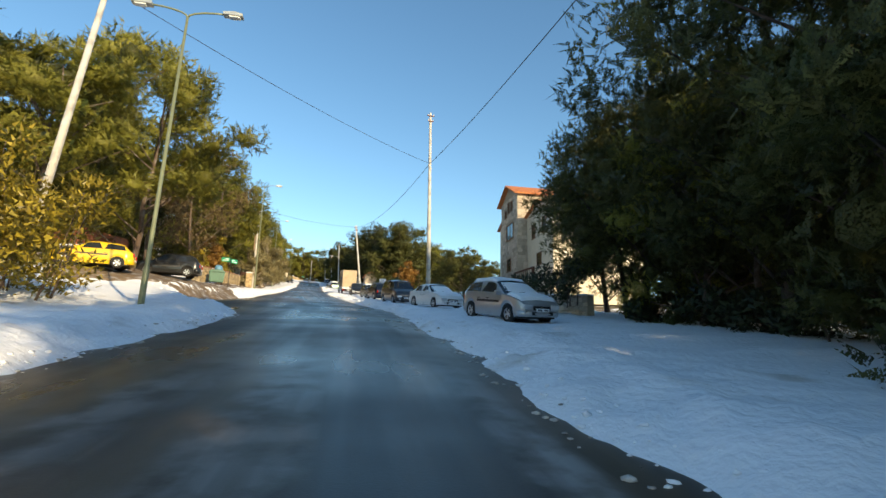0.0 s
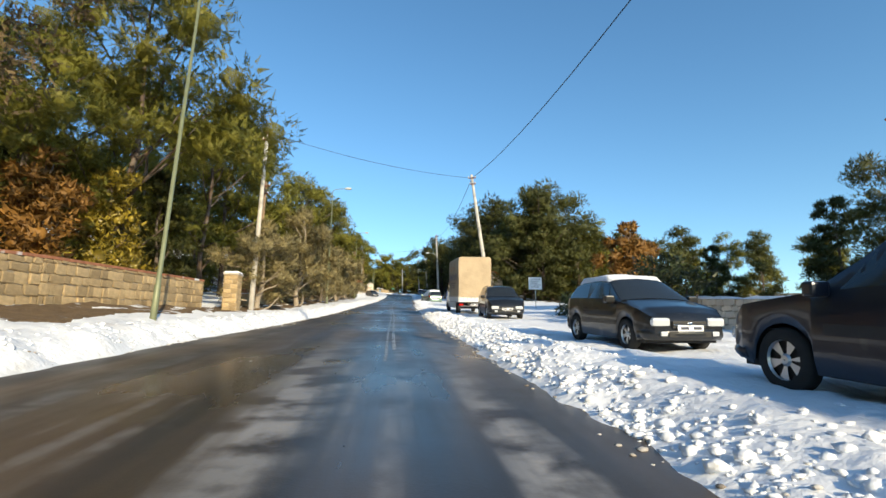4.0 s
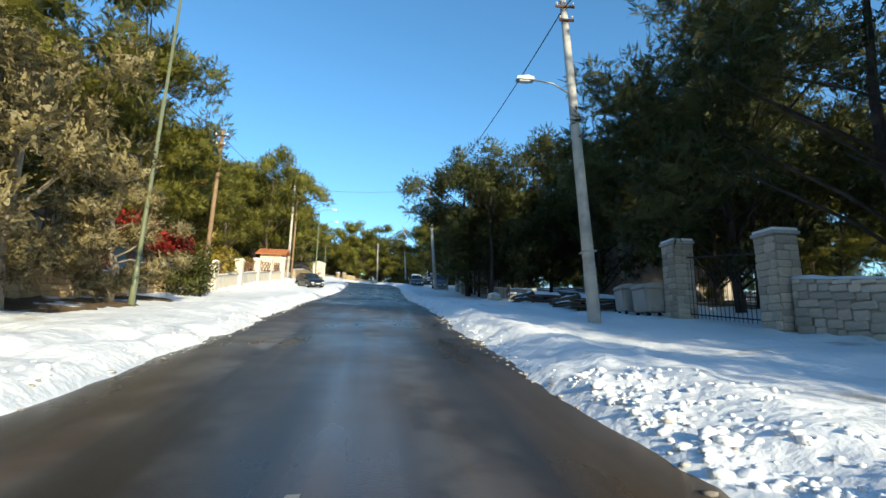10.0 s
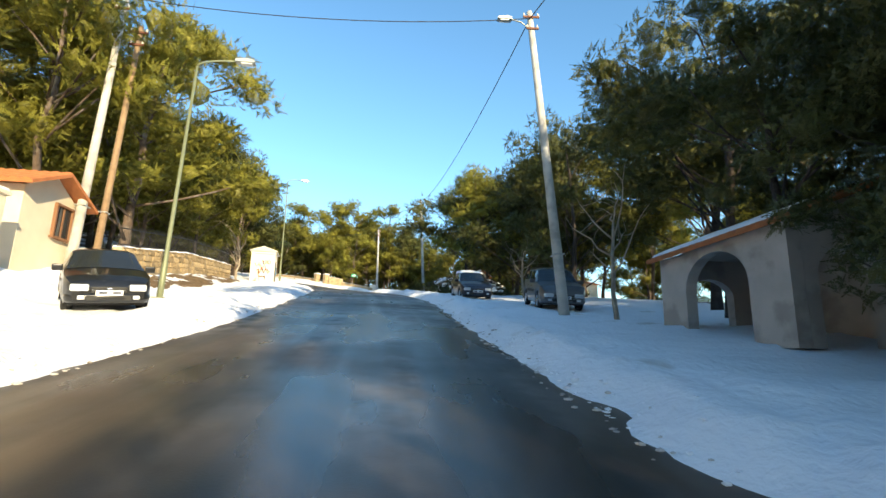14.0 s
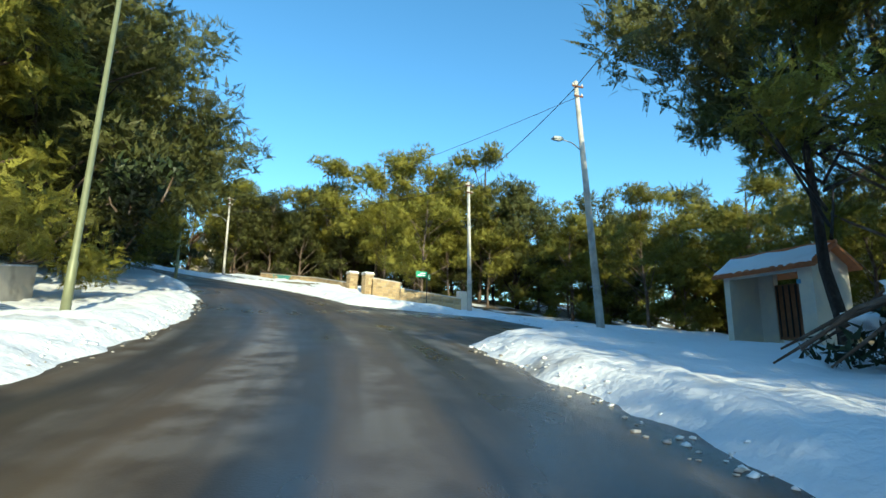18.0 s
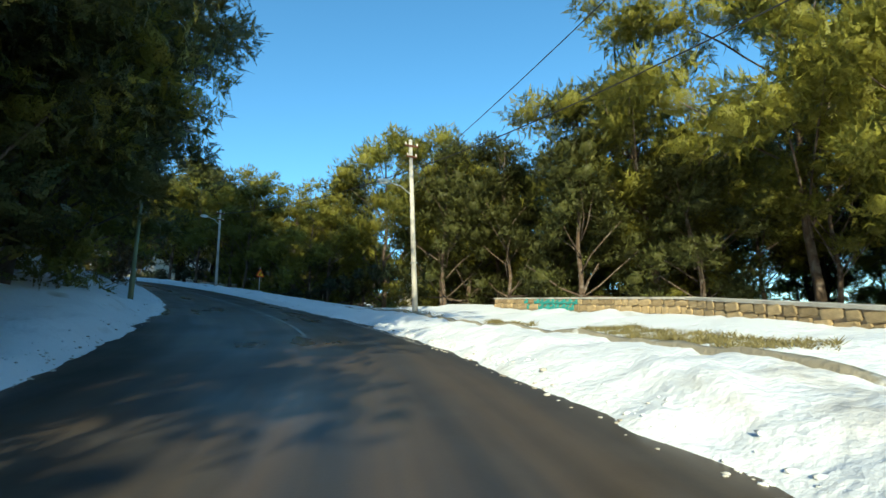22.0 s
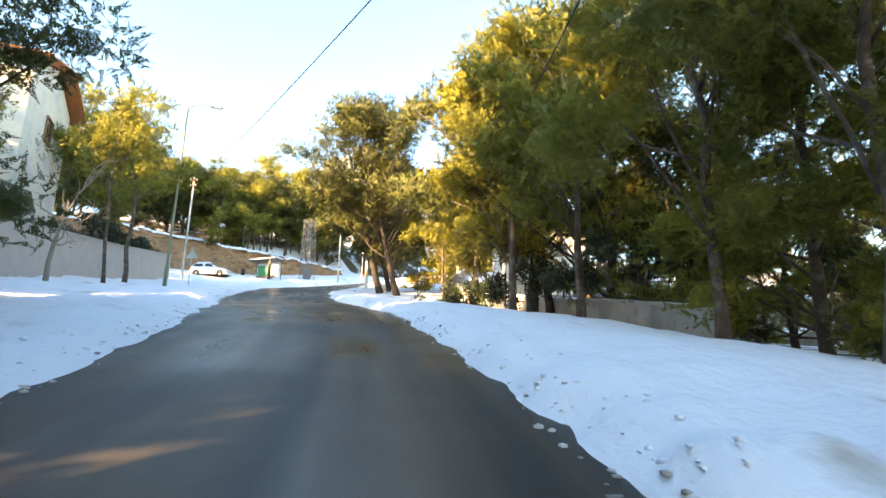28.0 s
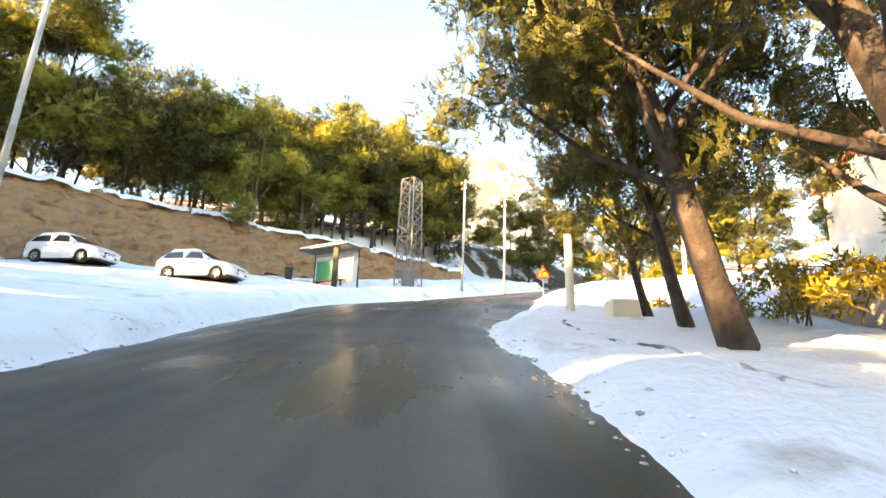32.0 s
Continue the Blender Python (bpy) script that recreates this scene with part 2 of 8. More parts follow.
def road_material():
    m = bpy.data.materials.new("wet_asphalt")
    m.use_nodes = True
    n, l = m.node_tree.nodes, m.node_tree.links
    b = n["Principled BSDF"]
    uv = n.new("ShaderNodeUVMap").outputs[0]
    obj = n.new("ShaderNodeTexCoord").outputs["Object"]

    def noise_of(vec, scale, detail=6, stretch=None):
        if stretch:
            mp = n.new("ShaderNodeMapping")
            mp.inputs["Scale"].default_value = stretch
            l.new(vec, mp.inputs["Vector"])
            vec = mp.outputs[0]
        t = n.new("ShaderNodeTexNoise")
        t.inputs["Scale"].default_value, t.inputs["Detail"].default_value = scale, detail
        l.new(vec, t.inputs["Vector"])
        return t.outputs[0]

    def ramp(v, a, b2, lo=0.0, hi=1.0):
        r = n.new("ShaderNodeMapRange")
        r.inputs[1].default_value, r.inputs[2].default_value, r.inputs[3].default_value, r.inputs[4].default_value = a, b2, lo, hi
        l.new(v, r.inputs[0])
        return r.outputs[0]

    def math_of(op, a, b2):
        k = n.new("ShaderNodeMath")
        k.operation = op
        for i, v in enumerate((a, b2)):
            if isinstance(v, (int, float)):
                k.inputs[i].default_value = v
            else:
                l.new(v, k.inputs[i])
        return k.outputs[0]

    def mix(f, a, b2):
        k = n.new("ShaderNodeMix")
        k.data_type = "RGBA"
        l.new(f, k.inputs[0])
        for i, v in ((6, a), (7, b2)):
            if isinstance(v, tuple):
                k.inputs[i].default_value = (*v, 1)
            else:
                l.new(v, k.inputs[i])
        return k.outputs[2]

    streak = noise_of(uv, 1.0, 5, (1.1, 0.05, 1))      # tracks along the way
    patch = noise_of(obj, 0.22, 5)
    grain = noise_of(obj, 60, 2)
    fine = noise_of(obj, 1.6, 8)
    col = mix(ramp(patch, 0.35, 0.65), (0.026, 0.023, 0.021), (0.052, 0.046, 0.041))
    col = mix(ramp(grain, 0.3, 0.7, 0.0, 0.5), col, (0.03, 0.028, 0.026))
    col = mix(ramp(noise_of(uv, 1.0, 6, (0.9, 0.04, 1)), 0.42, 0.6, 0.0, 0.8), col, (0.1, 0.071, 0.044))
    # thin dirty slush left in streaks and patches
    slush = math_of("MULTIPLY", ramp(streak, 0.48, 0.62), ramp(fine, 0.4, 0.58))
    slush = math_of("MULTIPLY", slush, ramp(noise_of(obj, 0.06, 3), 0.4, 0.54, 0.1, 0.9))
    along = n.new("ShaderNodeSeparateXYZ")
    l.new(uv, along.inputs[0])
    slush = math_of("MULTIPLY", slush, ramp(along.outputs[1], 200, 206, 1.0, 0.12))
    slush = math_of("MULTIPLY", slush, math_of("MAXIMUM", ramp(along.outputs[1], 48, 58, 1.0, 0.3), ramp(along.outputs[1], 112, 122, 0.0, 0.5)))
    col = mix(slush, col, (0.36, 0.35, 0.34))
    l.new(col, b.inputs["Base Color"])
    wet = ramp(math_of("ADD", math_of("MULTIPLY", patch, 0.6), math_of("MULTIPLY", streak, 0.4)), 0.4, 0.6, 0.24, 0.56)
    rough = math_of("MAXIMUM", wet, math_of("MULTIPLY", slush, 0.7))
    l.new(rough, b.inputs["Roughness"])
    b.inputs["Specular IOR Level"].default_value = 0.36
    bp = n.new("ShaderNodeBump")
    bp.inputs["Strength"].default_value, bp.inputs["Distance"].default_value = 0.35, 0.012
    l.new(math_of("ADD", math_of("MULTIPLY", grain, 0.35), math_of("MULTIPLY", slush, 1.2)), bp.inputs["Height"])
    l.new(bp.outputs[0], b.inputs["Normal"])
    return m


def snow_material(name, color, dirt, dirt_at=(0.62, 0.8), scale=0.7, bump=0.6):
    m = mat(name, color, 0.75, var=0.03, scale=1.2, bump=bump, bump_scale=7, spec=0.25, second=dirt, second_at=dirt_at, second_scale=scale)
    return m


ASPHALT = road_material()
SNOW = snow_material("snow", (0.80, 0.82, 0.86), (0.42, 0.38, 0.33))
SNOW_CLEAN = snow_material("fresh_snow", (0.84, 0.86, 0.9), (0.7, 0.71, 0.73))
SLUSH = snow_material("dirty_slush", (0.58, 0.56, 0.54), (0.26, 0.23, 0.2), (0.45, 0.62), 2.2, 0.9)
FOREST = mat("forest_floor", (0.10, 0.075, 0.045), 0.95, var=0.25, scale=1.5, bump=0.8, bump_scale=6, second=(0.72, 0.74, 0.78), second_at=(0.5, 0.58), second_scale=0.35)
# pine needles in a sunlit golden tone
NEEDLES = mat("pine_needles", (0.205, 0.196, 0.034), 0.55, var=0.15, scale=0.5, island=0.25, objvar=0.22, spec=0.3, trans=0.35, cut=0.47, cut_scale=34)
# the same needles darkened: shade on the crowns is put into the colour
NEEDLES_DARK = mat("shaded_pine_needles", (0.085, 0.09, 0.025), 0.55, var=0.15, scale=0.5, island=0.25, objvar=0.22, spec=0.3, trans=0.3, cut=0.47, cut_scale=34)
OLIVE = mat("olive_leaves", (0.27, 0.225, 0.105), 0.5, var=0.15, scale=0.6, island=0.4, objvar=0.15, trans=0.25, cut=0.49, cut_scale=22)
CONE_LEAF = mat("rusty_thuja_leaves", (0.24, 0.12, 0.022), 0.6, var=0.15, scale=0.8, island=0.35, trans=0.3)
HEDGE = mat("hedge_leaves", (0.3, 0.23, 0.03), 0.4, var=0.15, scale=0.8, island=0.5, trans=0.3)
SHRUB = mat("dark_shrub_leaves", (0.10, 0.105, 0.022), 0.45, var=0.15, scale=0.8, island=0.4, trans=0.25)
IVY = mat("ivy_leaves", (0.035, 0.05, 0.018), 0.5, var=0.2, scale=1.0, island=0.5, trans=0.2)
RED_LEAF = mat("red_creeper_leaves", (0.35, 0.03, 0.02), 0.5, var=0.15, scale=1.0, island=0.5, trans=0.3)
DRY = mat("dry_twigs", (0.15, 0.105, 0.05), 0.8, var=0.2, scale=1.0, island=0.4, trans=0.2, cut=0.49, cut_scale=16)
# pine bark darkened by hand, so that sunlit trunks look as if in shade
DARK_BARK = mat("shaded_pine_bark", (0.042, 0.03, 0.024), 0.9, var=0.3, scale=5, bump=1.0, bump_scale=9, second=(0.07, 0.055, 0.047), second_scale=3)
BARK = mat("pine_bark", (0.10, 0.068, 0.048), 0.9, var=0.25, scale=5, bump=1.0, bump_scale=9, second=(0.16, 0.13, 0.11), second_scale=3)
OLIVE_BARK = mat("olive_bark", (0.30, 0.25, 0.19), 0.9, var=0.2, scale=7, bump=0.9, bump_scale=14)
CONCRETE = mat("concrete", (0.52, 0.49, 0.44), 0.85, var=0.14, scale=2.5, bump=0.3, bump_scale=40, second=(0.36, 0.34, 0.31), second_scale=1.2)
POLE_WOOD = mat("pole_wood", (0.27, 0.18, 0.105), 0.8, var=0.2, scale=5, bump=0.5, bump_scale=20)
GALV = mat("galvanised_steel", (0.42, 0.44, 0.42), 0.45, 0.5, var=0.1, scale=4)
GREEN_POST = mat("olive_green_paint", (0.20, 0.22, 0.13), 0.5, 0.2, var=0.12, scale=4)
DARK_METAL = mat("dark_painted_metal", (0.03, 0.03, 0.032), 0.45, 0.3, var=0.1)
RUST = mat("rusty_steel", (0.15, 0.06, 0.035), 0.8, 0.2, var=0.25, scale=9, bump=0.3)
CABLE = mat("black_cable", (0.02, 0.02, 0.022), 0.6, var=0.05)
PLASTER = mat("cream_plaster", (0.66, 0.58, 0.44), 0.9, var=0.08, scale=1.5, bump=0.15, bump_scale=50)
PLASTER_WHITE = mat("white_plaster", (0.70, 0.63, 0.51), 0.9, var=0.07, scale=1.5, bump=0.15, bump_scale=50, second=(0.6, 0.56, 0.5), second_scale=0.8)
PLASTER_GREY = mat("grey_plaster", (0.45, 0.40, 0.35), 0.9, var=0.12, scale=1.5, bump=0.2, bump_scale=40, second=(0.33, 0.29, 0.25), second_scale=0.9)
PLASTER_PINK = mat("beige_render", (0.52, 0.44, 0.38), 0.9, var=0.08, scale=2, bump=0.2, bump_scale=45)
STONE = mat("golden_stone", (0.42, 0.31, 0.17), 0.9, var=0.18, scale=3, bump=0.6, bump_scale=12, objvar=0.3, island=0.28)
STONE_PALE = mat("pale_stone", (0.55, 0.46, 0.36), 0.9, var=0.15, scale=3, bump=0.5, bump_scale=12, objvar=0.25, island=0.28)
MORTAR = mat("mortar", (0.40, 0.33, 0.24), 0.95, var=0.15, scale=5, bump=0.4, bump_scale=30)
TILE = mat("terracotta_tile", (0.48, 0.17, 0.06), 0.8, var=0.2, scale=4, island=0.3, objvar=0.2, bump=0.2)
WOOD_BROWN = mat("brown_wood", (0.20, 0.095, 0.045), 0.7, var=0.2, scale=6, bump=0.3, objvar=0.15)
WOOD_RED = mat("red_brown_fence_paint", (0.32, 0.10, 0.045), 0.7, var=0.2, scale=5, objvar=0.2)
GLASS_DARK = mat("window_glass", (0.02, 0.024, 0.028), 0.06, var=0.0, spec=0.6)
TYRE = mat("tyre_rubber", (0.018, 0.018, 0.018), 0.85, var=0.15, scale=12)
ALLOY = mat("alloy_rim", (0.55, 0.56, 0.57), 0.3, 0.8, var=0.06)
TRIM = mat("black_plastic", (0.025, 0.025, 0.027), 0.6, var=0.08)
CHROME = mat("chrome", (0.7, 0.7, 0.7), 0.15, 1.0, var=0.03)
LAMP_RED = mat("red_lamp_lens", (0.45, 0.015, 0.012), 0.15, var=0.05)
LAMP_WHITE = mat("clear_lamp_lens", (0.62, 0.64, 0.66), 0.1, 0.2, var=0.05)
PLATE = mat("number_plate", (0.75, 0.76, 0.78), 0.5, var=0.03)
PLATE_INK = mat("plate_ink", (0.05, 0.06, 0.09), 0.6, var=0.0)
SIGN_GREEN = mat("green_sign", (0.01, 0.27, 0.14), 0.45, var=0.05)
SIGN_WHITE = mat("white_sign_paint", (0.75, 0.76, 0.75), 0.5, var=0.04)
SIGN_RED = mat("red_sign_paint", (0.72, 0.045, 0.02), 0.45, var=0.05)
SIGN_YELLOW = mat("yellow_sign_paint", (0.85, 0.48, 0.02), 0.45, var=0.05)
BLACK = mat("black_paint", (0.015, 0.015, 0.015), 0.6, var=0.0)
BIN_GREEN = mat("green_bin_plastic", (0.02, 0.11, 0.07), 0.5, var=0.12, scale=3)
BIN_BLUE = mat("blue_bin_steel", (0.02, 0.12, 0.38), 0.45, var=0.15, scale=4, second=(0.16, 0.26, 0.4), second_scale=2.0)
YELLOW = mat("yellow_plastic", (0.75, 0.55, 0.02), 0.5, var=0.1)
TARP = mat("beige_tarpaulin", (0.46, 0.36, 0.24), 0.75, var=0.1, scale=1.5, bump=0.35, bump_scale=5, second=(0.42, 0.33, 0.22), second_scale=0.9)
TARP_INK = mat("faded_tarpaulin_print", (0.20, 0.15, 0.14), 0.8, var=0.15)
TARP_ORANGE = mat("faded_orange_print", (0.5, 0.2, 0.08), 0.8, var=0.15)
TARP_BLUE = mat("faded_blue_print", (0.13, 0.15, 0.24), 0.8, var=0.2)
EARTH = mat("orange_clay_bank", (0.36, 0.19, 0.095), 0.95, var=0.35, scale=1.6, bump=1.0, bump_scale=4.5, second=(0.2, 0.115, 0.07), second_at=(0.5, 0.64), second_scale=1.6)
LINE_PAINT = mat("worn_road_paint", (0.3, 0.295, 0.28), 0.45, var=0.2, scale=5, second=(0.2, 0.19, 0.18), second_at=(0.45, 0.6), second_scale=2.2, trans=0.01, cut=0.42, cut_scale=11)
LINE_PAINT_FRESH = mat("pale_road_paint", (0.4, 0.4, 0.39), 0.5, var=0.25, scale=4, second=(0.14, 0.14, 0.135), second_at=(0.52, 0.68), second_scale=2.6, bump=0.2)
SPRAYED_STONE = mat("sprayed_golden_stone", (0.06, 0.36, 0.33), 0.7, var=0.2, scale=3, bump=0.6, bump_scale=12, second=(0.40, 0.30, 0.17), second_at=(0.6, 0.66), second_scale=1.6)
GRAFFITI = mat("teal_graffiti_paint", (0.08, 0.36, 0.32), 0.6, var=0.25, scale=3)
INK_BLUE = mat("blue_spray_paint", (0.1, 0.25, 0.4), 0.6, var=0.2)
INK_DARK = mat("dark_spray_paint", (0.06, 0.06, 0.08), 0.6, var=0.2)
LAMP_GLASS = mat("lamp_bowl", (0.7, 0.7, 0.66), 0.2, var=0.03)


# ---- mesh helpers ----
def mesh_of(name, verts, faces, material, smooth_shade=False):
    me = bpy.data.meshes.new(name)
    me.from_pydata([tuple(v) for v in verts], [], [tuple(f) for f in faces])
    for m in (material if isinstance(material, (list, tuple)) else [material]):
        me.materials.append(m)
    if smooth_shade:
        me.polygons.foreach_set("use_smooth", np.ones(len(me.polygons), bool))
    me.update()
    return me


def fast_mesh(name, verts, tris, material, k=3):
    """A mesh from arrays: vertices, and faces of k corners each."""
    me = bpy.data.meshes.new(name)
    me.vertices.add(len(verts))
    me.vertices.foreach_set("co", np.asarray(verts, np.float32).ravel())
    f = np.asarray(tris, np.int32)
    me.loops.add(f.size)
    me.loops.foreach_set("vertex_index", f.ravel())
    me.polygons.add(len(f))
    me.polygons.foreach_set("loop_start", np.arange(0, f.size, k, dtype=np.int32))
    me.materials.append(material)
    me.update(calc_edges=True)
    return me


def thing(name, label, category, m=None, group="", kind=""):
    ob = tagged(new(name), label, category, group, kind)
    if m is not None:
        ob.matrix_world = m
    return ob


def part(name, bm, material, parent, label=""):
    me = bpy.data.meshes.new(name)
    bm.to_mesh(me)
    bm.free()
    return part_of(name, me, parent, label, material)


def part_of(name, me, parent, label="", material=None, m=None):
    if material is not None:
        for k in (material if isinstance(material, (list, tuple)) else [material]):
            me.materials.append(k)
    ob = new(name, me)
    ob.parent = parent
    if m is not None:
        ob.matrix_basis = m
    if label:
        tagged(ob, label)
    return ob


def box(bm, x0, x1, y0, y1, z0, z1, bevel=0.0):
    r = bmesh.ops.create_cube(bm, size=1, matrix=Matrix.Translation(((x0 + x1) / 2, (y0 + y1) / 2, (z0 + z1) / 2)) @ Matrix.Diagonal((abs(x1 - x0), abs(y1 - y0), abs(z1 - z0), 1)))
    if bevel:
        es = list({e for v in r["verts"] for e in v.link_edges})
        bmesh.ops.bevel(bm, geom=es, offset=bevel, segments=2, affect="EDGES", profile=0.6)
    return bm


def boxes(*dims, bevel=0.0):
    bm = bmesh.new()
    for d in dims:
        box(bm, *d, bevel=bevel)
    return bm


def tube(points, radii, sides=8, caps=True):
    """Vertices and faces of a tapered tube along points."""
    pts = [Vector(p) for p in points]
    verts, faces = [], []
    for i, p in enumerate(pts):
        t = (pts[min(i + 1, len(pts) - 1)] - pts[max(i - 1, 0)]).normalized()
        a = t.orthogonal().normalized() if i == 0 else (side - side.dot(t) * t).normalized()
        side = a
        b = t.cross(a)
        r = radii[i] if isinstance(radii, (list, tuple)) else radii
        for k in range(sides):
            u = 2 * math.pi * k / sides
            verts.append(p + r * (math.cos(u) * a + math.sin(u) * b))
    for i in range(len(pts) - 1):
        for k in range(sides):
            q, w = i * sides + k, i * sides + (k + 1) % sides
            faces.append((q, w, w + sides, q + sides))
    if caps:
        faces.append(tuple(range(sides - 1, -1, -1)))
        faces.append(tuple(range((len(pts) - 1) * sides, len(pts) * sides)))
    return verts, faces


def tubes(name, runs, material, sides=8, shade=True):
    verts, faces = [], []
    for pts, radii in runs:
        v, f = tube(pts, radii, sides)
        faces += [tuple(i + len(verts) for i in q) for q in f]
        verts += v
    return mesh_of(name, verts, faces, material, shade)


def prism(bm, outline, y0, y1):
    """A solid from an (x, z) outline, from y0 to y1."""
    a = [bm.verts.new((x, y0, z)) for x, z in outline]
    b = [bm.verts.new((x, y1, z)) for x, z in outline]
    n = len(outline)
    bm.faces.new(a)
    bm.faces.new(b[::-1])
    for i in range(n):
        bm.faces.new((a[(i + 1) % n], a[i], b[i], b[(i + 1) % n]))
    bmesh.ops.recalc_face_normals(bm, faces=bm.faces)
    return bm


# ---- ground, road, snow ----
def strip(name, ss, offs, lift, material, kind_label, bumps=None):
    """A sheet along the road: offs(s) gives the distances to the right, lift the height above the road."""
    rows = np.array([offs(s) for s in ss])
    j = np.interp(ss, AS, np.arange(len(AS)))
    base = np.array([np.interp(j, np.arange(len(AS)), AX[:, n]) for n in range(2)]).T
    nrm = np.array([np.interp(j, np.arange(len(AS)), AN[:, n]) for n in range(2)]).T
    zz = np.interp(j, np.arange(len(AS)), AZ)
    x = base[:, 0, None] + rows * nrm[:, 0, None]
    y = base[:, 1, None] + rows * nrm[:, 1, None]
    z = zz[:, None] + lift(np.repeat(ss[:, None], rows.shape[1], 1), rows)
    nr, nc = rows.shape
    v = np.stack([x, y, z], -1).reshape(-1, 3)
    a = (np.arange(nr - 1)[:, None] * nc + np.arange(nc - 1)).ravel()
    f = np.stack([a, a + 1, a + nc + 1, a + nc], -1)
    me = fast_mesh(name, v, f, material, 4)
    uvl = me.uv_layers.new(name="along")
    uv = np.stack([rows, np.repeat(ss[:, None], nc, 1)], -1).reshape(-1, 2)[f.ravel()]
    uvl.data.foreach_set("uv", uv.astype(np.float32).ravel())
    me.polygons.foreach_set("use_smooth", np.ones(len(me.polygons), bool))
    ob = new(name, me)
    return tagged(ob, kind_label, name.split("_")[-1], kind="structure")


def ripple(x, y, scale, seed=0.0):
    """Smooth noise on arrays, from a few rotated waves."""
    out = np.zeros_like(x)
    for k in range(7):
        a = 1.7 * k + seed
        fq = scale * (0.6 + 0.37 * k)
        out += np.sin(fq * (x * math.cos(a) + y * math.sin(a)) + 2.3 * k * k + seed) / (1 + 0.35 * k)
    return out / 3.2


S_ALL = np.arange(-65, 375, 1.0)
strip("road", S_ALL, lambda s: np.linspace(-edge_left(s) - 1.6, edge_right(s) + 1.6, 15),
      lambda s, d: -0.012 * np.abs(d), ASPHALT, "wet dark asphalt road with thin streaks of slush")

S_FINE = np.concatenate([np.arange(-65, -4, 1.5), np.arange(-4, 350, 0.2)])
FR = np.array([-0.5, -0.3, -0.18, -0.06, 0.05, 0.15, 0.25, 0.36, 0.48, 0.62, 0.78, 0.96, 1.15, 1.35, 1.6, 1.9, 2.3, 2.8, 3.5, 4.4, 5.5, 7, 9, 12, 15])


def verge_lift(s, d):
    right = d > 0
    e = np.where(right, d - edge_right(s), -d - edge_left(s))
    wob = 0.35 * ripple(s, 0 * s, 0.9, 1.0) + 0.2 * ripple(s, 0 * s, 2.9, 2.0) + 0.12 * ripple(s, 0 * s, 7.5, 4.0)
    e = e - wob * smooth(e, -0.6, 0.3)
    ridge = np.interp(e, [-0.6, -0.1, 0.12, 0.4, 0.9, 1.8, 3.5], [-0.16, -0.06, 0.05, 0.14, 0.2, 0.13, 0.04])
    lumps = 0.075 * ripple(s, d, 4.5, 3.0) + 0.055 * ripple(s, d, 9.0, 5.0) + 0.06 * ripple(s, d, 1.6, 9.0)
    lumps = lumps + 0.11 * np.abs(ripple(s, d, 11.0, 7.0)) * ripple(s, d, 6.0, 11.0) * np.interp(e, [-0.2, 0.1, 1.0, 2.2], [0.3, 1.0, 0.9, 0.15])
    return profile(s, d) * smooth(e, -0.2, 0.9) + ridge + lumps * smooth(e, -0.15, 0.35)


strip("snow_verge_right", S_FINE, lambda s: edge_right(s) + FR, verge_lift, SNOW, "ploughed lumpy snow along the road's edge")
strip("snow_verge_left", S_FINE, lambda s: -(edge_left(s) + FR)[::-1], verge_lift, SNOW, "trodden snow bank beside the road")



def driveway():
    """The bare side way that climbs off to the parked cars."""
    wet = mat("wet_driveway_asphalt", (0.17, 0.12, 0.075), 0.7, var=0.3, scale=2, bump=0.4, bump_scale=20, second=(0.5, 0.5, 0.5), second_at=(0.5, 0.78), second_scale=2.2)

    def offs(s):
        near = float(np.interp(s, [28, 31, 34, 43, 47], [13.2, 11.0, 7.4, 6.6, 9.5])) + 0.25 * math.sin(3.1 * s) + 0.15 * math.sin(7.3 * s)
        far = float(np.interp(s, [28, 31, 44, 47], [14.2, 15.2, 15.0, 10.5]))
        return -np.linspace(far, near, 14)

    def lift(s, d):
        up = verge_lift(s, d) + 0.08
        up[0, :] -= 0.2
        up[-1, :] -= 0.2
        up[:, 0] -= 0.2
        up[:, -1] -= 0.2
        return up
    ob = strip("driveway", np.arange(28, 47, 0.2), offs, lift, wet, "wet brown asphalt driveway with patches of slush")
    ob["category"] = "driveway"


driveway()


def land():
    """One sheet of ground out to the horizon, dipping under road and verges."""
    def axis(lo, hi, step):
        mid = np.arange(lo, hi + step, step)
        grow = step * np.cumsum(1.35 ** np.arange(1, 18))
        return np.r_[(lo - grow)[::-1], mid, hi + grow]
    gx, gy = axis(-190, 60, 3.0), axis(-110, 250, 3.0)
    X, Y = np.meshgrid(gx, gy)
    s, d, z = place(X.ravel(), Y.ravel())
    h = z + profile(s, np.clip(d, -60, 60))
    over = np.where(d > 0, d - edge_right(s), -d - edge_left(s))
    h -= 0.7 * (1 - smooth(over, 9.0, 14.0)) + 0.02
    h += 0.25 * ripple(X.ravel(), Y.ravel(), 0.35, 4.0) * smooth(over, 14, 24)
    nr, nc = X.shape
    a = (np.arange(nr - 1)[:, None] * nc + np.arange(nc - 1)).ravel()
    f = np.stack([a, a + 1, a + nc + 1, a + nc], -1)
    me = fast_mesh("ground", np.stack([X.ravel(), Y.ravel(), h], -1), f, FOREST, 4)
    me.polygons.foreach_set("use_smooth", np.ones(len(me.polygons), bool))
    tagged(new("ground", me), "forest floor of litter and patchy snow", "ground", kind="structure")


land()


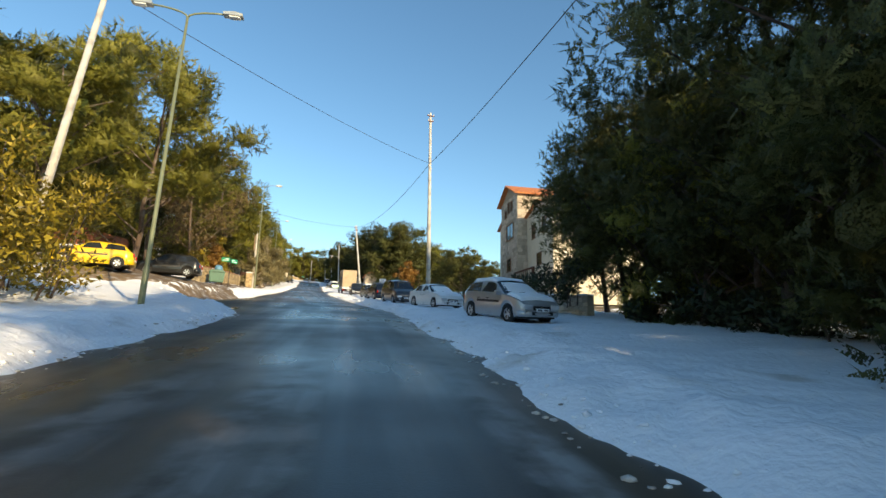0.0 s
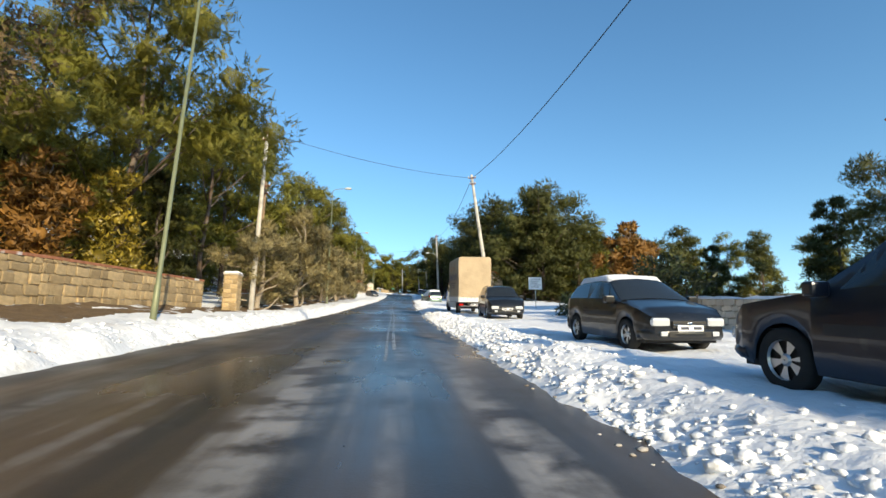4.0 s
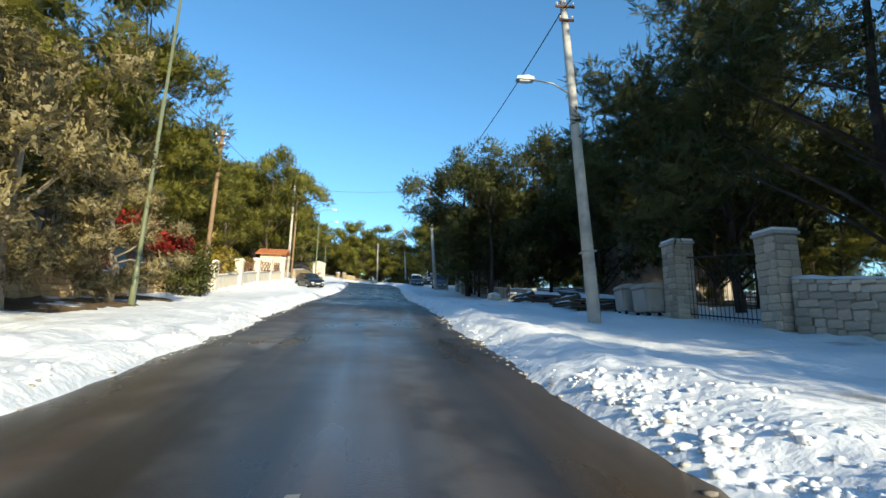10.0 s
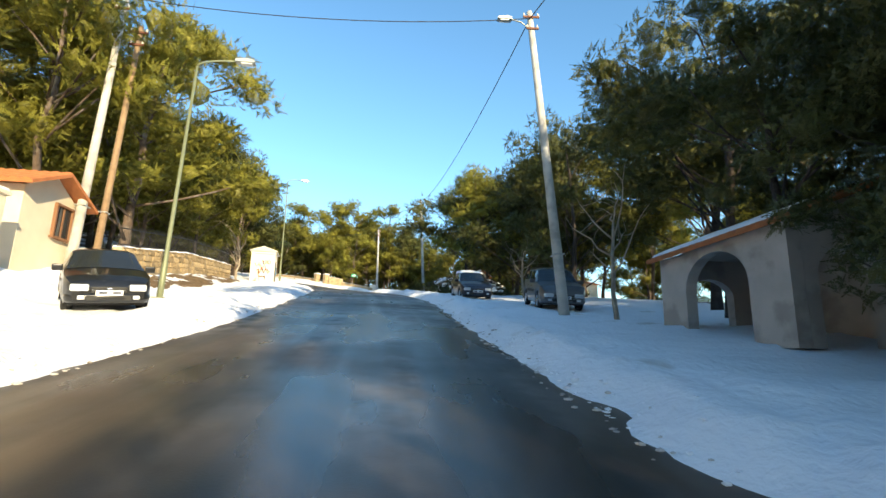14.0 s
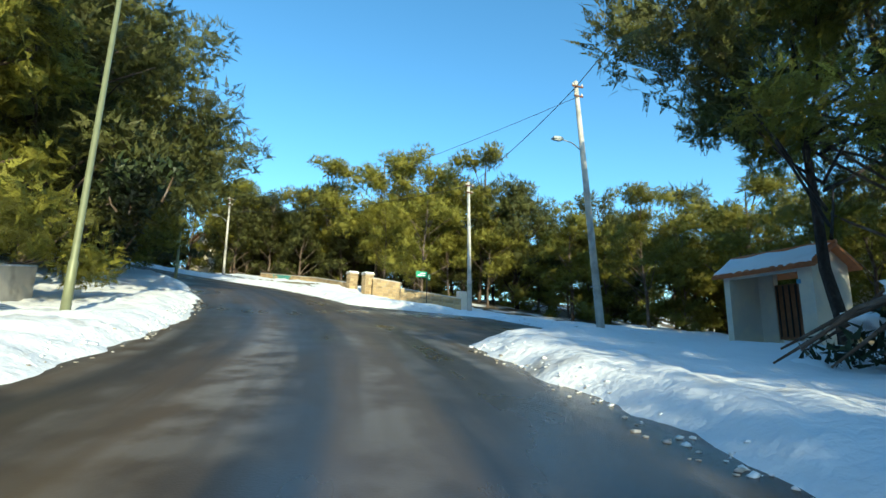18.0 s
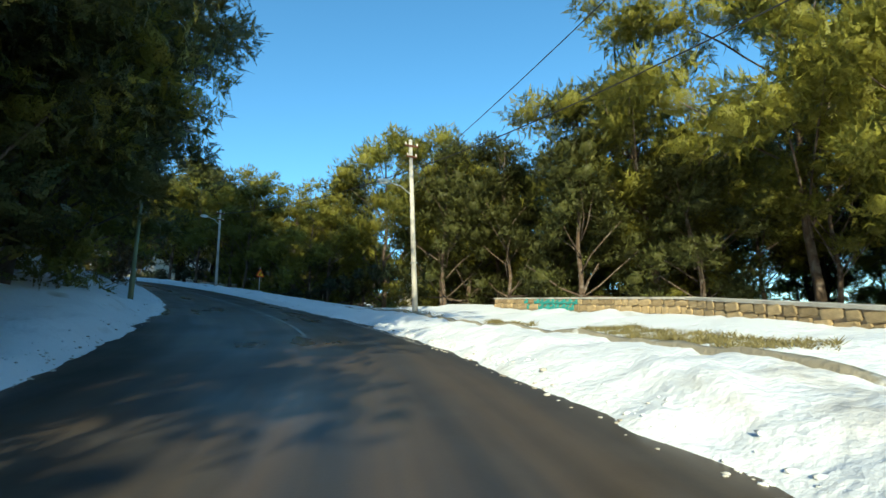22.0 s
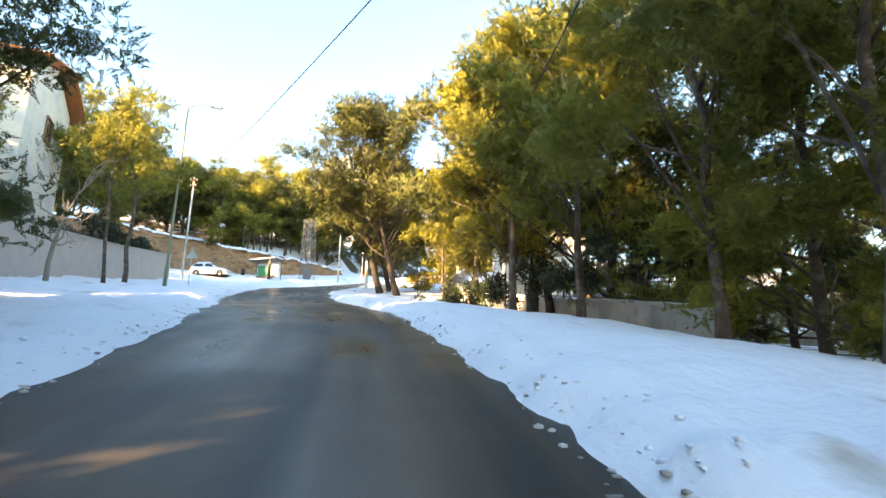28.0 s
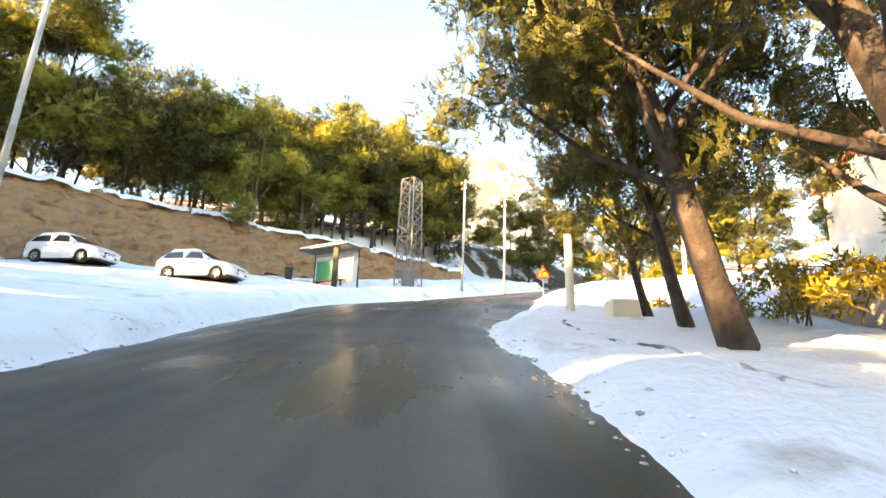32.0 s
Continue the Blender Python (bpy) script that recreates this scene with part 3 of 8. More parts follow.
def paint_line(s0, s1, off, width, material=LINE_PAINT, name="road_marking"):
    ss = np.arange(s0, s1, 1.0)
    ob = strip(name, ss, lambda s: np.array([off(s) - width / 2, off(s) + width / 2]), lambda s, d: -0.012 * np.abs(d) + 0.006, material, "worn white painted line on the asphalt")
    ob["category"] = "road marking"


def middle(s):
    return np.interp(s, [0, 55, 75, 107, 200, 240, 262], [-0.6, 0.2, 0.15, -0.46, -0.5, -0.6, -0.9])


paint_line(56, 116, lambda s: middle(s), 0.085)
paint_line(236, 266, lambda s: middle(s), 0.1, LINE_PAINT_FRESH)
paint_line(54, 113, lambda s: middle(s) - 0.18, 0.06)
paint_line(234, 268, lambda s: edge_right(s) - 0.28, 0.1)


def kerb(name, s0, s1, out, wide, material, proud, label):
    """A bare strip of kerb stones showing dark through the snow."""
    ss = np.arange(s0, s1, 0.4)

    def offs(s):
        e = edge_right(s) + out + 0.12 * math.sin(s * 0.5)
        return np.array([e, e + 0.02, e + wide, e + wide + 0.02])
    ob = strip(name, ss, offs, lambda s, d: verge_lift(s, d) + np.tile([-0.1, proud, proud, -0.1], (s.shape[0], 1)), material, label)
    ob["category"] = "kerb"


KERB = mat("wet_kerb_stone", (0.10, 0.09, 0.075), 0.6, var=0.25, scale=2.5, bump=0.5, bump_scale=12, second=(0.72, 0.73, 0.76), second_at=(0.43, 0.52), second_scale=1.1)
KERB_PALE = mat("pale_concrete_kerb", (0.3, 0.27, 0.21), 0.85, var=0.25, scale=2.5, bump=0.5, bump_scale=12, second=(0.75, 0.76, 0.78), second_at=(0.58, 0.64), second_scale=0.9)
WET_STRIP = mat("wet_gutter_asphalt", (0.05, 0.047, 0.042), 0.5, var=0.3, scale=3, bump=0.4, bump_scale=20, second=(0.72, 0.73, 0.76), second_at=(0.5, 0.58), second_scale=0.8)
kerb("kerb_1", 241.5, 249.5, 1.15, 0.5, WET_STRIP, -0.03, "wet asphalt strip laid bare between snow and kerb")
kerb("kerb_2", 225.5, 250, 2.1, 0.16, KERB_PALE, 0.06, "pale concrete kerb showing through the snow")
kerb("kerb_3", 284, 313, 2.2, 0.09, KERB, 0.035, "dark wet kerb stones showing through the snow")


LITTER = mat("leaf_litter", (0.14, 0.09, 0.045), 0.95, var=0.3, scale=4, bump=0.8, bump_scale=14, second=(0.74, 0.75, 0.78), second_at=(0.56, 0.62), second_scale=0.7)


def litter(s0, s1, d0, d1, wander):
    """Bare brown earth and leaves between the snow bank and the garden wall."""
    def offs(s):
        e = d1 + wander * math.sin(0.9 * s) + 0.5 * wander * math.sin(2.3 * s + 1)
        return np.linspace(d0, e, 9)

    def lift(s, d):
        up = verge_lift(s, d) + 0.05
        up[0, :] -= 0.25
        up[-1, :] -= 0.25
        up[:, 0] -= 0.25
        up[:, -1] -= 0.2
        return up
    ob = strip("litter_bed", np.arange(s0, s1, 0.35), offs, lift, LITTER, "brown leaf litter with patches of snow below the wall")
    ob["category"] = "ground"


litter(47, 78, -10.3, -8.0, 0.35)
litter(78, 133, -10.4, -7.5, 0.45)
litter(171, 188, -9.6, -8.2, 0.3)


# ---- plants ----
CORE = bmesh.new()
bmesh.ops.create_icosphere(CORE, subdivisions=1, radius=1)
CORE_V, CORE_F = np.array([v.co for v in CORE.verts]), np.array([[v.index for v in f.verts] for f in CORE.faces])
CORE.free()


def leaf_cloud(rng, centres, radii, count, size, inner=0.3, rise=0.25, thin=0.2, core=0.0):
    """Small sprays of leaves gathered in uneven clumps, each clump shaded as one soft tuft round a ragged core.
    Vertices, triangles and the vertices' normals."""
    vs, ns, fs, base = [], [], [], 0
    for c, r in zip(centres, radii):
        n = max(6, int(count * rng.uniform(0.75, 1.25)))
        c, r = np.asarray(c, float), np.asarray(r, float)
        q = rng.normal(size=(n, 3))
        q /= np.linalg.norm(q, axis=1, keepdims=True)
        far = rng.uniform(inner, 1.08, (n, 1)) ** 0.6
        p = c + q * far * r
        a = q * 0.6 + rng.normal(size=(n, 3)) * 0.65 + np.array([0, 0, rise])
        a /= np.linalg.norm(a, axis=1, keepdims=True)
        b = np.cross(a, q + 0.45 * rng.normal(size=(n, 3)))
        b /= np.linalg.norm(b, axis=1, keepdims=True) + 1e-6
        k = size * rng.uniform(0.6, 1.35, (n, 1))
        tri = np.stack([p - b * k * thin, p + b * k * thin, p + a * k * 1.25], 1)
        soft = q / r * r.mean() + 0.35 * rng.normal(size=(n, 3)) + np.array([0, 0, 0.15])
        flip = (np.cross(tri[:, 1] - tri[:, 0], tri[:, 2] - tri[:, 0]) * soft).sum(1) < 0
        tri[flip] = tri[flip][:, [1, 0, 2]]
        vs.append(tri.reshape(-1, 3))
        ns.append(np.repeat(soft, 3, 0))
        fs.append(base + np.arange(3 * n).reshape(-1, 3))
        base += 3 * n
        if core:
            turn = np.linalg.qr(rng.normal(size=(3, 3)))[0]
            w = CORE_V @ turn
            order = CORE_F if np.linalg.det(turn) > 0 else CORE_F[:, ::-1]
            vs.append(c + w * r * core * (1 + 0.2 * rng.normal(size=(len(w), 1))))
            ns.append(w)
            fs.append(base + order)
            base += len(w)
    nn = np.concatenate(ns)
    nn /= np.linalg.norm(nn, axis=1, keepdims=True) + 1e-9
    return np.concatenate(vs), np.concatenate(fs), nn


def leaf_mesh(name, cloud, material):
    v, f, nn = cloud
    me = fast_mesh(name, v, f, material)
    me.polygons.foreach_set("use_smooth", np.ones(len(me.polygons), bool))
    me.normals_split_custom_set_from_vertices(nn)
    return me


def bend(p0, p1, n, sway, rng):
    p0, p1 = np.asarray(p0, float), np.asarray(p1, float)
    u = np.linspace(0, 1, n)[:, None]
    off = np.cumsum(rng.normal(size=(n, 3)) * sway, axis=0) * np.minimum(1, 4 * u * (1.2 - u))
    off[0] = 0
    return p0 + (p1 - p0) * u + off


def tree(name, label, seed, high=10.0, bare=0.35, spread=2.8, clumps=48, clump=1.0, sprays=135, size=0.28, leaf=None, bark=None, lean=0.0, shape="round", trunk_r=0.17, fork=False, flat=0.62, thin=0.25, group=3, core=0.5):
    rng = np.random.default_rng(seed)
    root = thing(name, label, "tree", group=name.replace("_", " ") + "s")
    tip = np.array([rng.normal() * 0.3 + lean * high, rng.normal() * 0.3, high * 0.93])
    stem = bend((0, 0, -0.5), tip, 9, 0.10, rng)
    rr = [trunk_r * (1.25 if i == 0 else 1) * (1 - 0.82 * i / 8) for i in range(9)]
    cs, rs, limbs = [], [], []
    arms = max(6, round(clumps / group))
    for i in range(arms):
        u = bare + (1 - bare) * ((i + rng.uniform(0, 1)) / arms)
        k = (u - bare) / (1 - bare)
        if shape == "round":
            reach = spread * (0.35 + 1.0 * math.sin(math.pi * min(1, 0.16 + 0.86 * k)) ** 0.8) * rng.uniform(0.45, 1.0)
        elif shape == "umbrella":
            reach = spread * (0.5 + 0.9 * math.sin(math.pi * min(1, 0.3 + 0.62 * k))) * rng.uniform(0.3, 1.1)
        elif shape == "cone":
            reach = spread * (1.05 - k) * rng.uniform(0.6, 1.0)
        else:                                            # bushy down to the ground
            reach = spread * (1.0 - 0.75 * k ** 1.6) * rng.uniform(0.5, 1.05)
        a = rng.uniform(0, 6.28) + i * 2.4
        at = stem[0] + (stem[-1] - stem[0]) * u
        c = at + np.array([math.cos(a) * reach, math.sin(a) * reach, 0.12 * reach + rng.normal() * 0.25])
        for _ in range(group):
            w = clump * rng.uniform(0.6, 1.2) * (1.0 if shape != "cone" else 1.15 - 0.75 * k)
            cs.append(c + rng.normal(size=3) * clump * np.array([0.75, 0.75, 0.34]))
            rs.append((w, w, w * flat))
        low = stem[0] + (stem[-1] - stem[0]) * max(0.12, u - 0.10 - 0.03 * reach)
        limbs.append((bend(low, c, 4, 0.08, rng), [trunk_r * 0.36 * (1 - 0.5 * u), trunk_r * 0.27 * (1 - 0.5 * u), 0.035, 0.015]))
    part_of("trunk", tubes("trunk", [(stem, rr)] + limbs, bark or BARK, 5), root)
    v = leaf_cloud(rng, cs, rs, sprays, size, inner=0.55, thin=thin, core=core)
    part_of("crown", leaf_mesh("crown", v, leaf or NEEDLES), root)
    return root


PINES = [
    tree("pine_tree", "sunlit pine tree with a rounded green crown in the snow", 11, bare=0.33),
    tree("pine_tree", "sunlit pine tree with a rounded green crown in the snow", 12, bare=0.28, spread=3.0, clumps=54, lean=0.05),
    tree("pine_tree", "sunlit pine tree with a rounded green crown in the snow", 13, bare=0.42, shape="umbrella", spread=2.9, clumps=51, lean=-0.06),
    tree("pine_tree", "sunlit pine tree with a rounded green crown in the snow", 14, bare=0.38, spread=2.5, clumps=45, clump=0.92)]
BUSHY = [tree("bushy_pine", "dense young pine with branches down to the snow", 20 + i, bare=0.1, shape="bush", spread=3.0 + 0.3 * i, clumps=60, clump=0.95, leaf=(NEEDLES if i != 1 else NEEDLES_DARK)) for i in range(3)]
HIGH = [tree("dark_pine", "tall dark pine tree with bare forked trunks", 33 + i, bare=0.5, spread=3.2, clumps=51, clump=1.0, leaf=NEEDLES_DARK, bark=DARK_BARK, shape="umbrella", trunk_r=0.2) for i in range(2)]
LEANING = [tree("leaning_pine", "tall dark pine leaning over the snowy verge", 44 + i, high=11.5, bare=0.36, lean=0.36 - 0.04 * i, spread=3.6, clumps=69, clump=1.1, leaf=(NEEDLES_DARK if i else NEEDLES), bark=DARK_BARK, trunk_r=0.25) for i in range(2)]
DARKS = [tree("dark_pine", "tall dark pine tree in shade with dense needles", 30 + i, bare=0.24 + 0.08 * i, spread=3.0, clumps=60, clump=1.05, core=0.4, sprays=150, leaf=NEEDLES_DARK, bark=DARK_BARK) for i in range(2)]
TALL = [tree("tall_pine", "tall slender pine with a bare trunk and a high crown", 40 + i, high=12, bare=0.55 + 0.06 * i, spread=2.0, clumps=26, clump=0.95, trunk_r=0.15) for i in range(2)]
OLIVES = [tree("olive_tree", "grey-green olive tree with a twisted trunk in the snow", 50 + i, high=4.4, bare=0.24, spread=1.35, clumps=40, clump=0.5, sprays=200, size=0.17, core=0.6, leaf=OLIVE, bark=OLIVE_BARK, trunk_r=0.16, flat=0.85, shape="round") for i in range(3)]
FIRS = [tree("fir_tree", "dark conical fir tree beside the house", 60, high=9, bare=0.06, shape="cone", spread=2.3, clumps=60, clump=0.75, leaf=NEEDLES_DARK, flat=0.5)]
THUJA = [tree("thuja_tree", "rusty orange cone-shaped thuja tree", 65, high=6, bare=0.05, shape="cone", spread=1.1, clumps=46, clump=0.75, sprays=150, size=0.24, leaf=CONE_LEAF, flat=1.2)]
GOLD = [tree("golden_cypress", "bushy yellow-green cypress behind the garden wall", 67, high=6, bare=0.05, shape="cone", spread=1.5, clumps=54, clump=0.75, sprays=110, size=0.2, leaf=HEDGE, flat=1.0)]
DROOP = [tree("bare_acacia", "brown drooping tree with dry hanging foliage", 70, high=11, bare=0.3, spread=2.9, clumps=40, clump=0.95, sprays=130, size=0.26, core=0.0, leaf=DRY, flat=1.3)]
BUSHES = [tree("snowy_shrub", "low tangled shrub with snow caught in it", 80 + i, high=2.0, bare=0.1, shape="bush", spread=1.0, clumps=16, clump=0.5, sprays=120, size=0.16, leaf=(IVY if i else DRY), trunk_r=0.05) for i in range(2)]
for i, ob in enumerate(BUSHES):
    rg = np.random.default_rng(90 + i)
    vv = leaf_cloud(rg, [(rg.uniform(-0.9, 0.9), rg.uniform(-0.9, 0.9), rg.uniform(1.0, 1.9)) for _ in range(22)], [(0.3, 0.3, 0.1)] * 22, 26, 0.17, rise=0.0)
    part_of("snow", leaf_mesh("snow", vv, SNOW_CLEAN), ob)["kind"] = "stuff"
FAR = [tree("distant_pine", "distant pine tree in the wood", 35 + i, bare=0.3 - 0.1 * i, spread=2.9, clumps=36, core=0.7, clump=1.2, sprays=50, size=0.42, thin=0.3, leaf=NEEDLES_DARK if i == 1 else NEEDLES, shape="round" if i < 2 else "bush") for i in range(3)]
STOCK = LEANING + GOLD + HIGH + FAR + PINES + BUSHY + DARKS + TALL + OLIVES + FIRS + THUJA + DROOP + BUSHES
used = set()


def plant(kind, s, d, scale=1.0, turn=None, lift=0.0, rx=0.0, ry=0.0):
    """Stands a tree of the stock at its place: the first call takes the tree itself, later ones a copy."""
    ob = kind
    if turn is None:
        turn = (s * 77.7 + d * 31.3) % 360
    m = stand(s, d, turn, lift - 0.1) @ pose(0, 0, 0, rx, ry, 0)
    wide = 0.94 + 0.12 * math.sin(s * 3.1 + d)
    m = m @ Matrix.Diagonal((scale * wide, scale * (1.9 - wide) / 0.95 * 0.97, scale, 1))
    if ob.name not in used:
        used.add(ob.name)
        ob.matrix_world = m
        return ob
    return copy_thing(ob, m)


LANE = (Vector(spot(246, 6)), Vector((-60.0, 199.0)))        # the drive that leads to the white house
LANES = [(*LANE, 1.7), (Vector(spot(249, 5)), Vector(spot(261.5, 19)), 2.6), (Vector(spot(252, 5)), Vector(spot(263, 23)), 2.8)]


def in_lane(x, y):
    p = Vector((x, y))
    for a, b, gap in LANES:
        w = b - a
        u = max(0.0, min(1.0, (p - a).dot(w) / w.length_squared))
        if (a + w * u - p).length < gap:
            return True
    return False


def grove(kinds, s0, s1, d0, d1, count, lo, hi, seed, gap=3.0):
    rng = random.Random(seed)
    done = []
    for _ in range(count * 12):
        if len(done) >= count:
            break
        s, d = rng.uniform(s0, s1), rng.uniform(d0, d1)
        if in_lane(*spot(s, d)):
            continue
        if all((s - a) ** 2 + (d - b) ** 2 > gap * gap for a, b in done):
            done.append((s, d))
            plant(rng.choice(kinds), s, d, rng.uniform(lo, hi))


# ---- walls, fences, cables ----
def line_points(pts):
    out = []
    for s, d in pts:
        x, y = spot(s, d)
        out.append(Vector((x, y, float(ground_z(x, y)[0]))))
    return out


def slab(a, b, th, low, high, grow=0.0):
    """Eight corners of an upright slab from a to b on sloping ground."""
    t = Vector((b.x - a.x, b.y - a.y, 0)).normalized()
    n = Vector((t.y, -t.x, 0)) * (th / 2)
    a, b = a - t * grow, b + t * grow
    v = []
    for p in (a, b):
        for z in (low, high):
            for k in (-1, 1):
                v.append(p + n * k + Vector((0, 0, z)))
    f = [(0, 1, 3, 2), (4, 6, 7, 5), (0, 4, 5, 1), (2, 3, 7, 6), (0, 2, 6, 4), (1, 5, 7, 3)]
    return v, f


def stone_mesh(seed):
    rng = random.Random(seed)
    bm = bmesh.new()
    box(bm, -0.5, 0.5, -0.5, 0.5, -0.5, 0.5)
    bmesh.ops.bevel(bm, geom=list(bm.edges), offset=0.12, segments=1, affect="EDGES")
    for v in bm.verts:
        v.co += Vector((rng.uniform(-0.06, 0.06), rng.uniform(-0.05, 0.05), rng.uniform(-0.06, 0.06)))
    me = bpy.data.meshes.new("stone")
    bm.to_mesh(me)
    bm.free()
    return me


STONES = {}
for key, m_ in (("gold", STONE), ("pale", STONE_PALE)):
    STONES[key] = [stone_mesh(i) for i in range(5)]
    for me_ in STONES[key]:
        me_.materials.append(m_)


def wall_run(name, label, pts, high, th, material, cap=None, cap_h=0.08, stones=None, stone=(0.42, 0.22), snow=0.0, category="wall", low=-0.6, side=1, most=260):
    """A wall over sloping ground, with a coping, laid stones on the face towards the road, and snow on top."""
    p = line_points(pts)
    root = thing(name, label, category, Matrix.Translation(p[0]), kind="structure")
    q = [k - p[0] for k in p]
    sv, sf = [], []
    left = most
    for a, b in zip(q, q[1:]):
        v, f = slab(a, b, th, low, high)
        part_of("core", mesh_of("core", v, f, material), root)
        if cap:
            v, f = slab(a, b, th + 0.1, high, high + cap_h, 0.03)
            part_of("coping", mesh_of("coping", v, f, cap), root)
        if snow:
            n = max(2, int((b - a).length / 0.5))
            top = high + (cap_h if cap else 0)
            vv = []
            for i in range(n + 1):
                c = a + (b - a) * (i / n)
                t = Vector(((b - a).x, (b - a).y, 0)).normalized()
                nn = Vector((t.y, -t.x, 0))
                hh = snow * (0.75 + 0.5 * math.sin(i * 1.7 + c.x) * math.sin(i * 0.6))
                for k, z in ((-0.5, -0.01), (-0.46, 0.6), (-0.2, 1.0), (0.2, 1.0), (0.46, 0.6), (0.5, -0.01)):
                    vv.append(c + nn * k * (th + 0.04) + Vector((0, 0, top + z * hh)))
            ff = [(i * 6 + k, i * 6 + k + 1, i * 6 + k + 7, i * 6 + k + 6) for i in range(n) for k in range(5)] + [(0, 1, 2, 3, 4, 5), tuple(n * 6 + k for k in range(6))]
            part_of("snow_cap", mesh_of("snow_cap", vv, ff, SNOW_CLEAN, True), root)
        if stones:
            ln = Vector(((b - a).x, (b - a).y, 0)).length
            t = Vector(((b - a).x, (b - a).y, 0)).normalized()
            nn = Vector((t.y, -t.x, 0)) * side
            ang = math.degrees(math.atan2(t.y, t.x))
            rng = random.Random(int(ln * 100) + len(label))
            z = 0.0
            while z < high - 0.06:
                hh = min(stone[1] * rng.uniform(0.75, 1.25), high - z)
                u = rng.uniform(-0.3, 0)
                while u < ln - 0.05:
                    w = stone[0] * rng.uniform(0.55, 1.45)
                    c0, c1 = max(u, 0), min(u + w, ln)
                    if c1 - c0 > 0.05:
                        mid = (c0 + c1) / 2
                        c = a + t * mid + nn * (th / 2) + Vector((0, 0, (b - a).z * mid / ln + z + hh / 2))
                        mm = pose(*c, 0, 0, ang) @ Matrix.Diagonal((c1 - c0 - 0.025, rng.uniform(0.07, 0.13), hh - 0.025, 1))
                        me = rng.choice(STONES[stones])
                        if left > 0:
                            left -= 1
                            part_of("stone", me, root, m=mm)
                        else:
                            k0 = len(sv)
                            sv += [mm @ vv_.co for vv_ in me.vertices]
                            sf += [tuple(k0 + i for i in pl.vertices) for pl in me.polygons]
                    u += w
                z += hh
    if sf:
        ob = part_of("stonework", mesh_of("stonework", sv, sf, STONE if stones == "gold" else STONE_PALE), root)
        ob["kind"] = "stuff"
    return root


def picket_fence(label, pts, high, lift, material, pitch=0.16, width=0.1, rails=(0.2, 0.8), name="slat_fence"):
    p = line_points(pts)
    root = thing(name, label, "fence", Matrix.Translation(p[0]))
    me = mesh_of("slat", *slat_shape(width, 0.022, high), material)
    for a, b in zip(p, p[1:]):
        a, b = a - p[0], b - p[0]
        ln = (b - a).length
        n = int(ln / pitch)
        ang = math.degrees(math.atan2((b - a).y, (b - a).x))
        for i in range(n + 1):
            c = a + (b - a) * (i / max(n, 1)) + Vector((0, 0, lift))
            part_of("slat", me, root, m=pose(*c, 0, 0, ang))
        for r in rails:
            v, f = slab(a, b, 0.07, lift + r * high - 0.03, lift + r * high + 0.03)
            part_of("rail", mesh_of("rail", v, f, material), root)
        for c in (a, b):
            part_of("post", mesh_of("post", *slat_shape(0.09, 0.09, high + lift + 0.55), material), root, m=pose(c.x, c.y, c.z - 0.5, 0, 0, ang))
    return root


def slat_shape(w, t, h):
    v = [(x, y, z) for z in (0, h - w * 0.35) for x, y in ((-w / 2, -t / 2), (w / 2, -t / 2), (w / 2, t / 2), (-w / 2, t / 2))]
    v += [(0, -t / 2, h), (0, t / 2, h)]
    f = [(3, 2, 1, 0), (0, 1, 5, 4), (1, 2, 6, 5), (2, 3, 7, 6), (3, 0, 4, 7), (4, 5, 8), (6, 7, 9), (5, 6, 9, 8), (7, 4, 8, 9)]
    return v, f


def cable(a, b, sag, r=0.022, label="black overhead cable hanging between poles"):
    a, b = Vector(a), Vector(b)
    pts = [a + (b - a) * (i / 16) - Vector((0, 0, sag * 4 * (i / 16) * (1 - i / 16))) for i in range(17)]
    me = tubes("overhead_cable", [([k - a for k in pts], r)], CABLE, 5)
    ob = tagged(new("overhead_cable", me), label, "cable", group="overhead cables")
    ob.matrix_world = Matrix.Translation(a)
    return ob


# ---- poles and lamps ----
def lean_of(s):
    return -3.4 if s < 195 else -1.5


